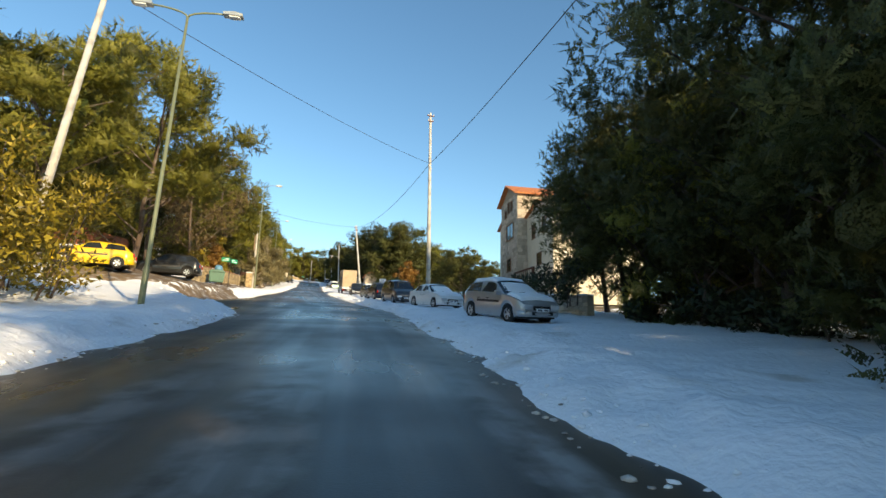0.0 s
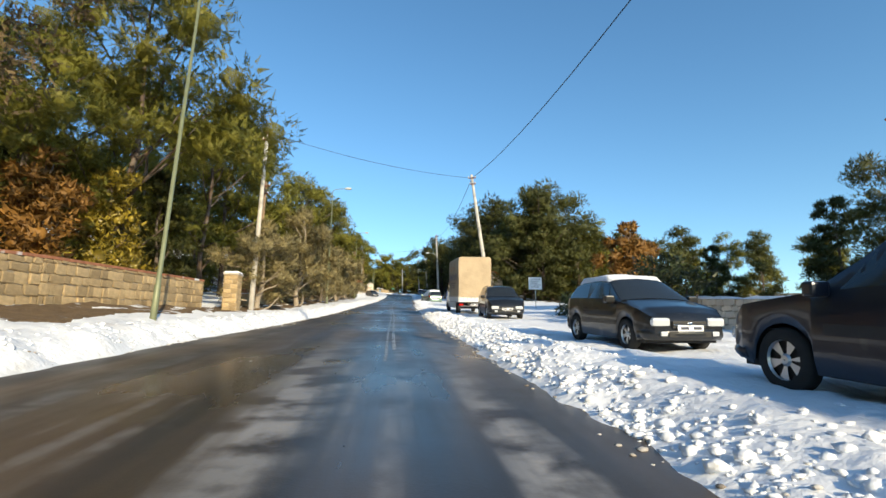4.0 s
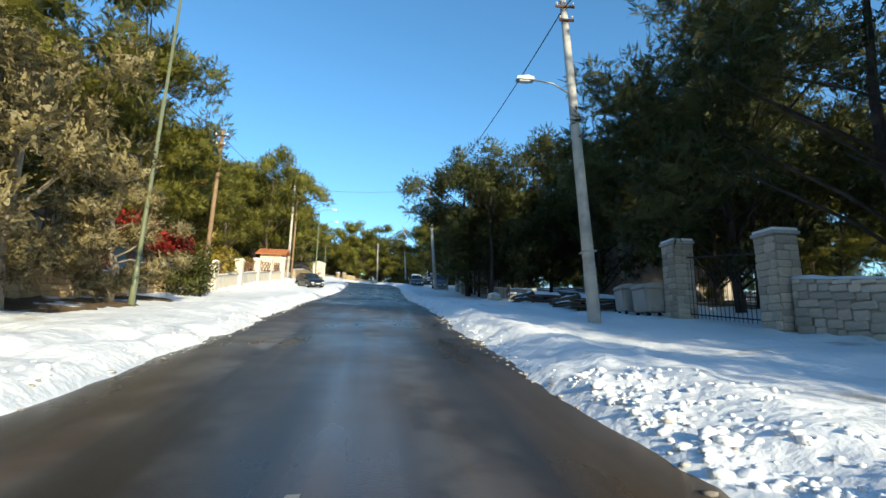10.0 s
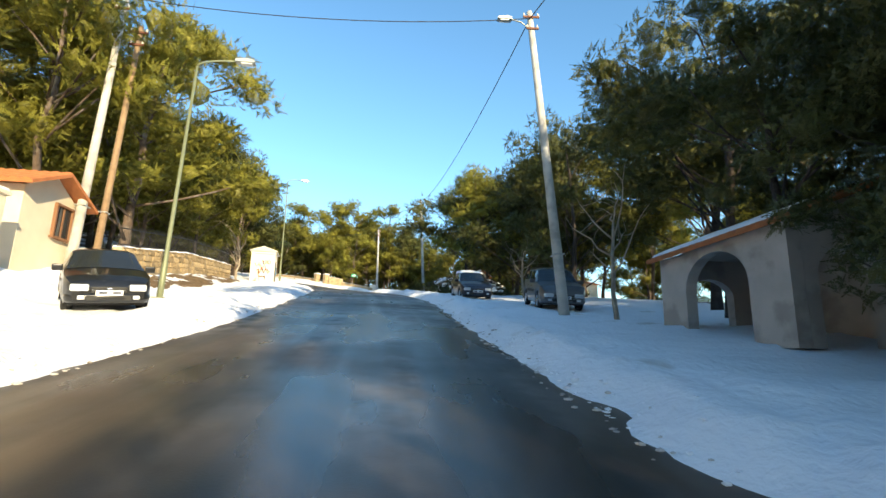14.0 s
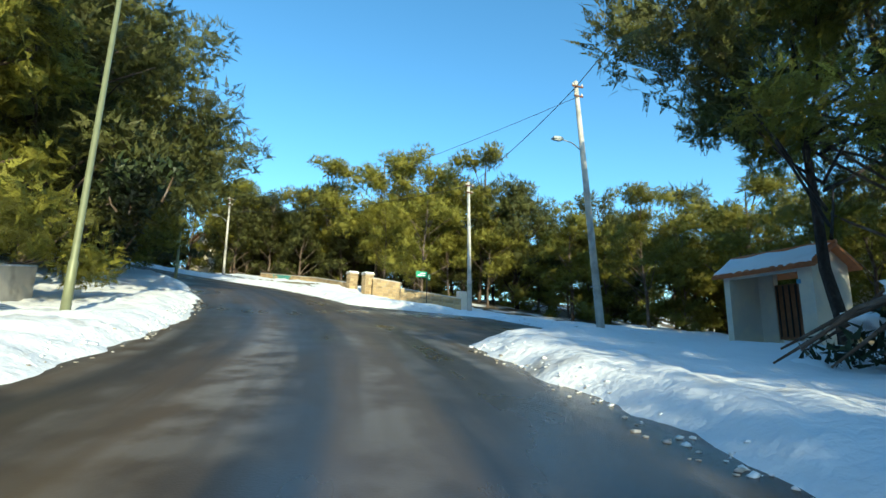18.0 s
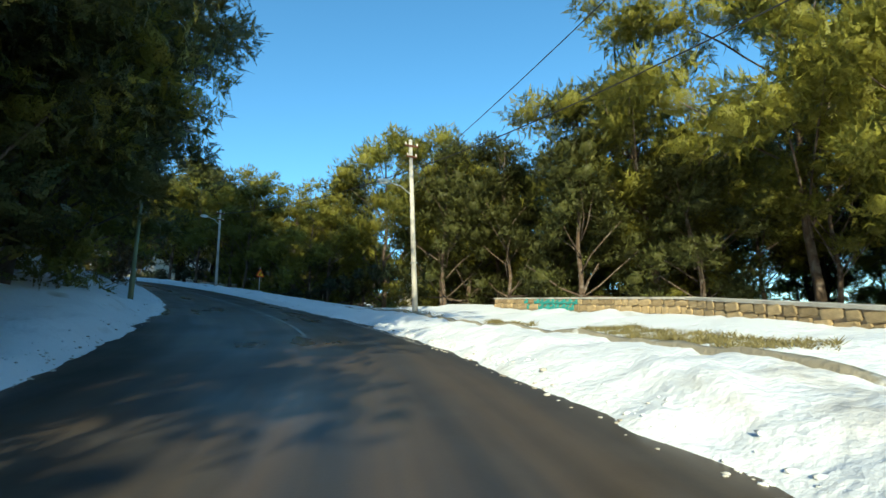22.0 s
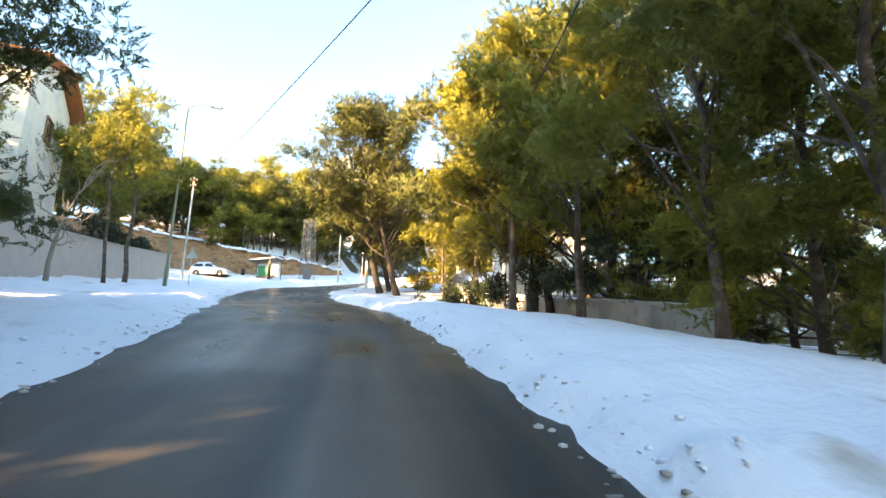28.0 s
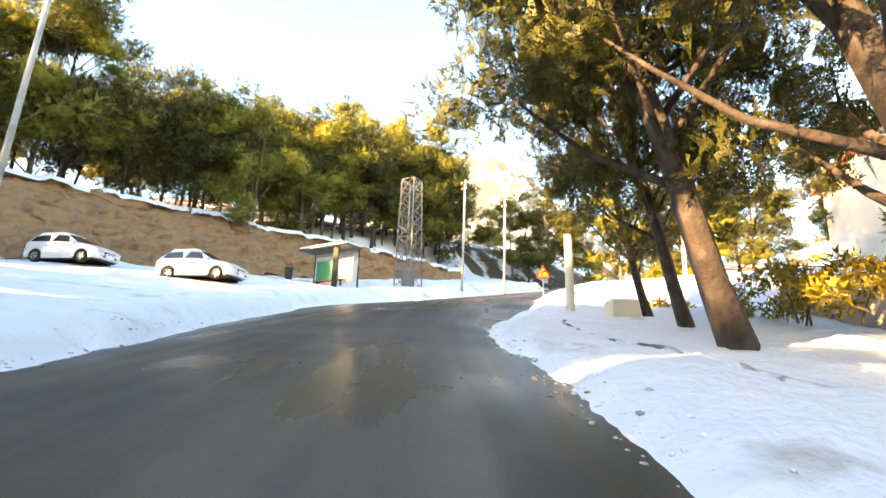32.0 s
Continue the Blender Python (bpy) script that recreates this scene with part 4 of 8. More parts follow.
def street_lamp(s, d, high, reach, label="galvanised street lamp with a curved arm", two=False, lift=0.0, mast=GREEN_POST):
    """A tapered mast whose arm bends out to the right by reach."""
    m = stand(s, d, 0, lift) @ pose(0, 0, 0, lean_of(s), 0, 0)
    root = thing("street_lamp", label, "street lamp", m, group="street lamps")
    part_of("mast", tubes("mast", [([(0, 0, -0.4), (0, 0, 1.2), (0, 0, 1.25), (0, 0, high - 0.3)], [0.1, 0.095, 0.075, 0.045])], mast, 10), root)
    part("base_plate", boxes((-0.2, 0.2, -0.2, 0.2, -0.05, 0.03), (-0.06, 0.06, 0.08, 0.11, 0.6, 1.0)), mast, root)
    for k in ((1, -1) if two else (1,)):
        r = reach * k
        bow = [(r * (1 - math.cos(u)), 0, high - 0.3 + 0.35 * math.sin(u)) for u in np.linspace(0, math.pi / 2, 6)]
        part_of("arm", tubes("arm", [(bow, 0.035)], mast, 8), root)
        x = bow[-1][0]
        sg = 1 if r > 0 else -1
        bm = bmesh.new()
        prism(bm, [(x - 0.08 * sg, bow[-1][2] - 0.05), (x + 0.62 * sg, bow[-1][2] - 0.04), (x + 0.6 * sg, bow[-1][2] + 0.06), (x + 0.3 * sg, bow[-1][2] + 0.12), (x - 0.08 * sg, bow[-1][2] + 0.06)], -0.13, 0.13)
        hd = part("lamp_head", bm, GALV, root)
        part("lamp_bowl", boxes((min(x + 0.12 * sg, x + 0.52 * sg), max(x + 0.12 * sg, x + 0.52 * sg), -0.1, 0.1, bow[-1][2] - 0.11, bow[-1][2] - 0.052), bevel=0.025), LAMP_GLASS, hd)
    return root


def utility_pole(s, d, high, material, label, r=(0.17, 0.1), lift=0.0, rx=None, ry=0.0, lamp=None, ends=True, tie=None):
    m = stand(s, d, 0, lift) @ pose(0, 0, 0, lean_of(s) if rx is None else rx, ry, 0)
    root = thing("utility_pole", label, "pole", m, group="utility poles")
    part_of("shaft", tubes("shaft", [([(0, 0, -0.6), (0, 0, high * 0.5), (0, 0, high)], [r[0], (r[0] + r[1]) / 2, r[1]])], material, 12), root)
    if ends:
        for z, w in ((high - 0.35, 0.34), (high - 0.9, 0.26)):
            part("bracket", boxes((-w, w, -r[1] - 0.05, -r[1] + 0.0, z - 0.04, z + 0.04)), RUST, root)
            for x in (-w + 0.05, w - 0.05):
                part_of("insulator", tubes("insulator", [([(x, -r[1] - 0.03, z + 0.03), (x, -r[1] - 0.03, z + 0.16)], [0.045, 0.03])], PLASTER_WHITE, 8), root)
    part("band", boxes((-r[0] - 0.01, r[0] + 0.01, -r[0] - 0.01, r[0] + 0.01, 2.2, 2.24), bevel=0.008), GALV, root)
    if lamp:
        z, reach = lamp
        part_of("lamp_arm", tubes("lamp_arm", [([(0, 0, z - 0.5), (reach * 0.5, 0, z - 0.1), (reach, 0, z)], 0.03)], GALV, 8), root)
        sg = 1 if reach > 0 else -1
        bm = bmesh.new()
        prism(bm, [(reach, z - 0.05), (reach + 0.6 * sg, z - 0.03), (reach + 0.55 * sg, z + 0.07), (reach + 0.2 * sg, z + 0.11), (reach, z + 0.05)], -0.12, 0.12)
        hd = part("lamp_head", bm, GALV, root)
        x0, x1 = sorted((reach + 0.12 * sg, reach + 0.5 * sg))
        part("lamp_bowl", boxes((x0, x1, -0.09, 0.09, z - 0.1, z - 0.052), bevel=0.02), LAMP_GLASS, hd)
    return m @ Vector((0, 0, tie or high - 0.3)), root


# ---- vehicles ----
KINDS = {
    # length, width, ground clearance, wheel radius, front and rear axle, belt, outline of the top from tail to nose
    "hatchback": (4.05, 1.72, 0.2, 0.31, 0.80, 0.19, 0.95, [(0, 0.72), (0.015, 0.93), (0.04, 1.0), (0.13, 1.38), (0.2, 1.45), (0.45, 1.49), (0.55, 1.45), (0.74, 1.0), (0.92, 0.86), (0.985, 0.72), (1, 0.6)], (0.05, 0.13), (0.555, 0.735)),
    "sedan": (4.5, 1.76, 0.19, 0.32, 0.81, 0.20, 0.94, [(0, 0.75), (0.01, 0.98), (0.14, 1.02), (0.27, 1.38), (0.35, 1.45), (0.5, 1.47), (0.57, 1.43), (0.73, 0.99), (0.92, 0.86), (0.985, 0.72), (1, 0.58)], (0.15, 0.27), (0.575, 0.725)),
    "minivan": (4.75, 1.9, 0.22, 0.33, 0.82, 0.20, 1.1, [(0, 0.8), (0.01, 1.1), (0.05, 1.75), (0.1, 1.88), (0.5, 1.92), (0.66, 1.84), (0.83, 1.2), (0.95, 1.0), (0.99, 0.8), (1, 0.6)], (0.012, 0.048), (0.67, 0.82)),
    "wagon": (4.1, 1.7, 0.19, 0.31, 0.83, 0.2, 0.98, [(0, 0.78), (0.008, 1.0), (0.02, 1.06), (0.085, 1.45), (0.13, 1.55), (0.2, 1.59), (0.4, 1.61), (0.52, 1.54), (0.62, 1.36), (0.78, 1.04), (0.9, 0.92), (0.97, 0.78), (1, 0.62)], (0.022, 0.082), (0.53, 0.77)),
    "suv": (4.5, 1.85, 0.26, 0.36, 0.80, 0.19, 1.08, [(0, 0.8), (0.012, 1.08), (0.09, 1.56), (0.15, 1.66), (0.5, 1.71), (0.57, 1.65), (0.73, 1.13), (0.93, 1.0), (0.985, 0.8), (1, 0.62)], (0.02, 0.085), (0.575, 0.722)),
}


def bumper(name, y, sg, wd, z0, z1, material, root):
    """A bumper that wraps round the corners of a car's end at y; sg is 1 at the nose and -1 at the tail."""
    h = wd / 2
    half = [(0.985 * h + 0.015, y - 0.36 * sg), (0.93 * h + 0.02, y - 0.16 * sg), (0.84 * h, y - 0.02 * sg), (0.55 * h, y + 0.045 * sg), (0.2 * h, y + 0.06 * sg)]
    plan = half + [(-x, k) for x, k in half[::-1]]
    bm = bmesh.new()
    mid = (z0 + z1) / 2
    rings = [[bm.verts.new((x * f, k + (f - 1) * 1.5 * sg * 0.4, z)) for x, k in plan] for z, f in ((z0, 0.94), (z0 + 0.05, 0.985), (mid, 1.0), (z1 - 0.04, 0.99), (z1, 0.955))]
    n = len(plan)
    for a, b in zip(rings, rings[1:]):
        for i in range(n):
            bm.faces.new((a[i], a[(i + 1) % n], b[(i + 1) % n], b[i]))
    bm.faces.new(rings[0])
    bm.faces.new(rings[-1])
    bmesh.ops.recalc_face_normals(bm, faces=bm.faces)
    for f in bm.faces:
        f.smooth = len(f.verts) == 4
    return part(name, bm, material, root)


def car(kind, paint, label, m, snow=(), roof_rails=False, alloy=True, name="parked_car", group="parked cars"):
    ln, wd, clear, wr, fa, ra, belt, outline, rear_glass, wind = KINDS[kind]
    root = thing(name, label, "car", m, group=group)
    ox, oz = [k[0] for k in outline], [k[1] for k in outline]
    axles = (ra * ln, fa * ln)
    ys = set(np.linspace(0, ln, 30)) | {k * ln for k in ox}
    for c in axles:
        ys |= {c + (wr + 0.05) * math.cos(u) for u in np.linspace(0, math.pi, 11)}
    ys = np.array(sorted(ys))

    def ring(y):
        top = float(np.interp(y / ln, ox, oz))
        end = min(y, ln - y)
        w = wd / 2 * (1 - 0.20 * (1 - min(1, end / 0.45)) ** 2)
        bz = min(belt + 0.05 * (1 - y / ln), top - 0.03)
        sill = clear + 0.12 * (1 - min(1, end / 0.5))
        for c in axles:
            if abs(y - c) < wr + 0.05:
                sill = max(sill, wr + math.sqrt(max(0, (wr + 0.05) ** 2 - (y - c) ** 2)))
        cab = min(1, max(0, (top - bz - 0.05) / 0.4))
        wt = w * 0.97 - cab * 0.15 - 0.05
        h1 = min(max(sill + 0.1, 0.42), bz - 0.06)
        h2 = min(max(h1 + 0.02, 0.66), bz - 0.04)
        half = [(w * 0.955, sill), (w * 0.995, max(h1, sill + 0.01)), (w, h2), (w * 0.975, bz), (wt + 0.02, top - 0.045 - 0.02 * cab), (wt * 0.8, top - 0.005), (0, top + 0.025)]
        return half + [(-x, z) for x, z in half[-2::-1]]

    def surf(y, v, off=0.0):
        r = ring(y)
        i = min(int(v), len(r) - 2)
        k = v - i
        x, z = r[i][0] * (1 - k) + r[i + 1][0] * k, r[i][1] * (1 - k) + r[i + 1][1] * k
        if off:
            tx, tz = r[i + 1][0] - r[i][0], r[i + 1][1] - r[i][1]
            g = math.hypot(tx, tz) + 1e-6
            dy = 0.05
            rise = (float(np.interp((y + dy) / ln, ox, oz)) - float(np.interp((y - dy) / ln, ox, oz))) / (2 * dy) if 3.5 < v < 8.5 else 0
            nv = Vector((tz / g, -rise * (-tx / g), -tx / g)).normalized()
            return Vector((x, y - ln / 2, z)) + nv * off
        return Vector((x, y - ln / 2, z))

    n = len(ring(1))
    verts, faces = [], []
    for y in ys:
        verts += [(x, y - ln / 2, z) for x, z in ring(y)]
    for i in range(len(ys) - 1):
        for k in range(n - 1):
            a = i * n + k
            faces.append((a, a + 1, a + n + 1, a + n))
    faces.append(tuple(range(n)))
    faces.append(tuple(range(len(verts) - 1, len(verts) - n - 1, -1)))
    body = part_of("body", mesh_of("body", verts, faces, paint, True), root)
    if hasattr(body.data, "set_sharp_from_angle"):
        body.data.set_sharp_from_angle(angle=radians(40))
    part("underbody", boxes((-wd / 2 + 0.12, wd / 2 - 0.12, -ln / 2 + 0.25, ln / 2 - 0.25, clear - 0.02, 0.7)), BLACK, root)

    def patch(nm, y0, y1, v0, v1, off, material, ny=6, nv=6, skew=0.0, parent=root, thick=False, wob=0.0):
        pv, pf = [], []
        for i in range(ny + 1):
            for k in range(nv + 1):
                a, b = i / ny, k / nv
                edge = thick and (i in (0, ny) or k in (0, nv))
                v = v0 + (v1 - v0) * b
                y = (y0 + (y1 - y0) * a + skew * b * (1 if a > 0.5 else -1) * abs(a - 0.5) * 2) * ln
                o = (0.004 if edge else off * (1 + wob * math.sin(7 * a + 3 * b) * math.cos(5 * b + a)))
                pv.append(surf(min(max(y, 0.01), ln - 0.01), v, o))
        for i in range(ny):
            for k in range(nv):
                a = i * (nv + 1) + k
                pf.append((a, a + 1, a + nv + 2, a + nv + 1))
        return part_of(nm, mesh_of(nm, pv, pf, material, True), parent)

    patch("windshield", wind[0], wind[1], 4.15, 7.85, 0.008, GLASS_DARK, 6, 8)
    patch("rear_window", rear_glass[0], rear_glass[1], 4.3, 7.7, 0.008, GLASS_DARK, 4, 8)
    g0 = rear_glass[1] - 0.01
    mid = (g0 + wind[0] + 0.04) / 2 + 0.01
    for v0, v1 in ((3.12, 3.92), (8.88, 8.08)):
        patch("side_window", g0 - 0.02, mid - 0.01, v0, v1, 0.006, GLASS_DARK, 4, 3, skew=-0.03)
        patch("side_window", mid + 0.01, wind[0] + 0.07, v0, v1, 0.006, GLASS_DARK, 4, 3, skew=-0.05)
        if kind != "wagon":
            patch("door_strip", ra + 0.12, fa - 0.12, 2.05 if v0 < 6 else 9.95, 2.3 if v0 < 6 else 9.7, 0.012, paint if paint.name == "white_paint" else TRIM, 6, 1)
    for sx in (-1, 1):
        x = sx * wd / 2
        ym = (wind[1] - 0.05) * ln - ln / 2
        mr = part("wing_mirror", boxes((x - 0.02 * sx if sx > 0 else x - 0.2, x + 0.2 if sx > 0 else x + 0.02, ym - 0.06, ym + 0.08, belt - 0.02, belt + 0.14), bevel=0.035), paint, root)
        for yd in (mid * ln - ln / 2 - 0.12, (wind[0] - 0.14) * ln - ln / 2 + 0.3):
            part("door_handle", boxes((min(x * 0.975, x * 1.0), max(x * 0.975, x * 1.0) + 0.0, yd - 0.09, yd + 0.09, belt - 0.16, belt - 0.13)), TRIM, root)
    yf, yr = ln / 2, -ln / 2
    w2 = wd / 2 * 0.8
    nose = oz[-1]
    bumper("front_bumper", yf, 1, wd, clear + 0.05, nose - 0.14, paint, root)
    part("air_intake", boxes((-w2 * 0.62, w2 * 0.62, yf + 0.02, yf + 0.052, clear + 0.11, clear + 0.22), bevel=0.008), BLACK, root)
    gr = part("grille", boxes((-w2 * 0.5, w2 * 0.5, yf - 0.05, yf + 0.03, nose - 0.13, nose + 0.01), bevel=0.015), BLACK, root)
    part("badge", boxes((-0.05, 0.05, yf + 0.02, yf + 0.045, nose - 0.1, nose - 0.01), bevel=0.015), CHROME, gr)
    part("grille_bar", boxes((-w2 * 0.48, w2 * 0.48, yf + 0.025, yf + 0.037, nose - 0.07, nose - 0.05)), CHROME, gr)
    for sx in (-1, 1):
        x0, x1 = sorted((sx * w2 * 0.55, sx * (w2 + 0.045)))
        hl = part("headlight", boxes((x0, x1, yf - 0.22, yf + 0.02, nose - 0.09, nose + 0.07), bevel=0.045), LAMP_WHITE, root)
        x0, x1 = sorted((sx * (w2 - 0.1), sx * (w2 + 0.03)))
        if kind == "wagon":
            patch("tail_light", 0.006, 0.052, 2.55 if sx > 0 else 8.6, 3.4 if sx > 0 else 9.45, 0.014, LAMP_RED, 4, 6)
        else:
            part("tail_light", boxes((x0, x1, yr - 0.015, yr + 0.12, oz[0] - 0.05, oz[0] + 0.2), bevel=0.03), LAMP_RED, root)
        x0, x1 = sorted((sx * w2 * 0.66, sx * w2 * 0.86))
        part("fog_light", boxes((x0, x1, yf + 0.02, yf + 0.054, clear + 0.13, clear + 0.22), bevel=0.02), LAMP_WHITE, root)
    bumper("rear_bumper", yr, -1, wd, clear + 0.05, oz[0] - 0.12, paint, root)
    for y, sg, z in ((yf + 0.05, 1, clear + 0.28), (yr - 0.055, -1, clear + (0.62 if kind == "wagon" else 0.34))):
        pl = part("number_plate", boxes((-0.26, 0.26, min(y, y + 0.012 * sg), max(y, y + 0.012 * sg), z - 0.055, z + 0.055)), PLATE, root)
        y2 = y + 0.012 * sg
        for x in (-0.16, 0.1):
            part("plate_bar", boxes((x - 0.06, x + 0.1, min(y2, y2 + 0.004 * sg), max(y2, y2 + 0.004 * sg), z - 0.025, z + 0.025)), PLATE_INK, pl)
    for yc in axles:
        for sx in (-1, 1):
            wheel(root, sx * (wd / 2 - 0.115), yc - ln / 2, wr, sx, ALLOY if alloy else TRIM)
    if roof_rails:
        for v in (4.6, 7.4):
            pts = [surf(y * ln, v, 0.05) for y in np.linspace(rear_glass[1] + 0.04, wind[0] - 0.05, 6)]
            part_of("roof_rail", tubes("roof_rail", [(pts, 0.018)], TRIM, 6), root)
    for k in snow:
        if k == "bonnet":
            patch("bonnet_snow", wind[1] + 0.02, 0.955, 4.3, 7.7, 0.07, SNOW_CLEAN, 8, 10, thick=True, wob=0.3)
        elif k == "roof":
            patch("roof_snow", rear_glass[1] + 0.02, wind[0] - 0.01, 4.15, 7.85, 0.09, SNOW_CLEAN, 8, 10, thick=True, wob=0.35)
        elif k == "screen":
            patch("screen_snow", wind[0] + 0.02, wind[1], 4.9, 7.85, 0.03, SNOW_CLEAN, 6, 6, thick=True, wob=0.3)
        elif k == "rear":
            patch("rear_snow", rear_glass[0], rear_glass[1], 4.6, 7.4, 0.05, SNOW_CLEAN, 4, 8, thick=True, wob=0.4)
        elif k == "windows":
            if kind == "wagon":
                for v0, v1 in ((2.85, 4.2), (9.15, 7.8)):
                    patch("window_snow", rear_glass[1] + 0.04, wind[1] - 0.02, v0, v1, 0.035, SNOW_CLEAN, 14, 5, thick=True, wob=0.5)
                continue
            for v0, v1 in ((3.2, 3.95), (8.8, 8.05)):
                patch("window_snow", rear_glass[1] + 0.02, wind[0] + 0.02, v0, v1, 0.02, SNOW_CLEAN, 8, 4, thick=True, wob=0.5)
    return root


WHEELS = {}


def wheel(root, x, y, r, sx, rim):
    key = (r, rim.name)
    if key not in WHEELS:
        prof = [(0.62, -0.09), (0.9, -0.105), (1.0, -0.07), (1.0, 0.07), (0.9, 0.105), (0.62, 0.09)]
        n = 22
        v = [(t, r * k * math.cos(u), r * k * math.sin(u)) for k, t in prof for u in np.linspace(0, 2 * math.pi, n, endpoint=False)]
        f = [(i * n + k, i * n + (k + 1) % n, (i + 1) * n + (k + 1) % n, (i + 1) * n + k) for i in range(len(prof) - 1) for k in range(n)]
        ty = mesh_of("tyre", v, f, TYRE, True)
        v, f = [], []
        for k, t in ((0.64, 0.085), (0.6, 0.055), (0.2, 0.05), (0.14, 0.075), (0.02, 0.078)):
            v += [(t, r * k * math.cos(u), r * k * math.sin(u)) for u in np.linspace(0, 2 * math.pi, n, endpoint=False)]
        f = [(i * n + k, i * n + (k + 1) % n, (i + 1) * n + (k + 1) % n, (i + 1) * n + k) for i in range(4) for k in range(n) if not (i == 1 and k % 4 in (1, 2))]
        rm = mesh_of("rim", v, f, rim)
        v = [(0.02, r * 0.64 * math.cos(u), r * 0.64 * math.sin(u)) for u in np.linspace(0, 2 * math.pi, n, endpoint=False)]
        dk = mesh_of("brake_disc", v, [tuple(range(n))], BLACK)
        WHEELS[key] = (ty, rm, dk)
    ty, rm, dk = WHEELS[key]
    w = part_of("wheel", ty, root, m=pose(x, y, r, 0, 0, 0 if sx > 0 else 180))
    part_of("rim", rm, w)
    part_of("brake_disc", dk, w)


def paint(name, color, metal=0.4, rough=0.28):
    m = mat(name, color, rough, metal, var=0.05, scale=3, second=tuple(0.5 * c + 0.1 for c in color), second_at=(0.62, 0.8), second_scale=2.0)
    m.node_tree.nodes["Principled BSDF"].inputs["Coat Weight"].default_value = 0.5
    return m


SILVER, WHITE, GREY = paint("silver_paint", (0.42, 0.43, 0.44), 0.6), paint("white_paint", (0.72, 0.72, 0.71), 0.0), paint("dark_grey_paint", (0.045, 0.048, 0.053), 0.5)
NAVY, BLACKP, GREENM = paint("dark_blue_paint", (0.02, 0.025, 0.04), 0.4), paint("black_car_paint", (0.016, 0.017, 0.019), 0.3), paint("green_metallic_paint", (0.19, 0.26, 0.225), 0.6)
YELLOWP = paint("yellow_car_paint", (0.72, 0.46, 0.02), 0.0)
MIDGREY = paint("mid_grey_paint", (0.12, 0.125, 0.13), 0.5)
BED = 0.02
car("hatchback", SILVER, "silver hatchback with snow on bonnet and roof", stand(17.6, 5.6, 195, BED, tilt=1), ("bonnet", "roof", "screen"))
car("sedan", WHITE, "white saloon car with snow on its bonnet", stand(30.4, 5.8, 193, BED, tilt=1), ("bonnet", "screen"))
car("minivan", GREY, "dark grey minivan parked on the snowy verge", stand(41.0, 5.7, 185, BED, tilt=1), ())
car("suv", NAVY, "dark blue crossover parked in the snow", stand(48.4, 5.4, 3, BED, tilt=1), (), True)
car("hatchback", BLACKP, "small black car parked on the verge", stand(55.4, 5.6, 182, BED, tilt=1), ("roof",))
car("suv", BLACKP, "black sport utility car parked behind the truck", stand(70.9, 5.8, 178, BED, tilt=1), (), True)
car("wagon", GREENM, "pale green family car under thick snow", stand(109.7, 4.35, 13, -0.17, tilt=1, scale=1.07), ("roof", "windows", "bonnet", "screen"))
car("hatchback", BLACKP, "dark hatchback parked by the gatehouse", stand(165.0, -7.2, 212, 0.0, tilt=1), ())
car("hatchback", NAVY, "dark blue hatchback with snow on its roof", stand(178.5, 5.2, 178, BED, tilt=1), ("roof",))
car("suv", MIDGREY, "grey off-road car parked beside the pole", stand(172, 7.4, 172, BED, tilt=1), (), True)
car("suv", BLACKP, "black sport utility car in the driveway", stand(42.6, -12.0, 92, 0.12), (), True)
car("hatchback", YELLOWP, "bright yellow hatchback in the driveway", stand(32.6, -13.8, 100, 0.12), ())
car("hatchback", WHITE, "white hatchback parked at the foot of the bank", stand(320, -19.2, -90, -0.05), ("roof",))
car("hatchback", WHITE, "white hatchback parked beside the bus shelter", stand(320.6, -12.6, -90, -0.05), ("roof",))


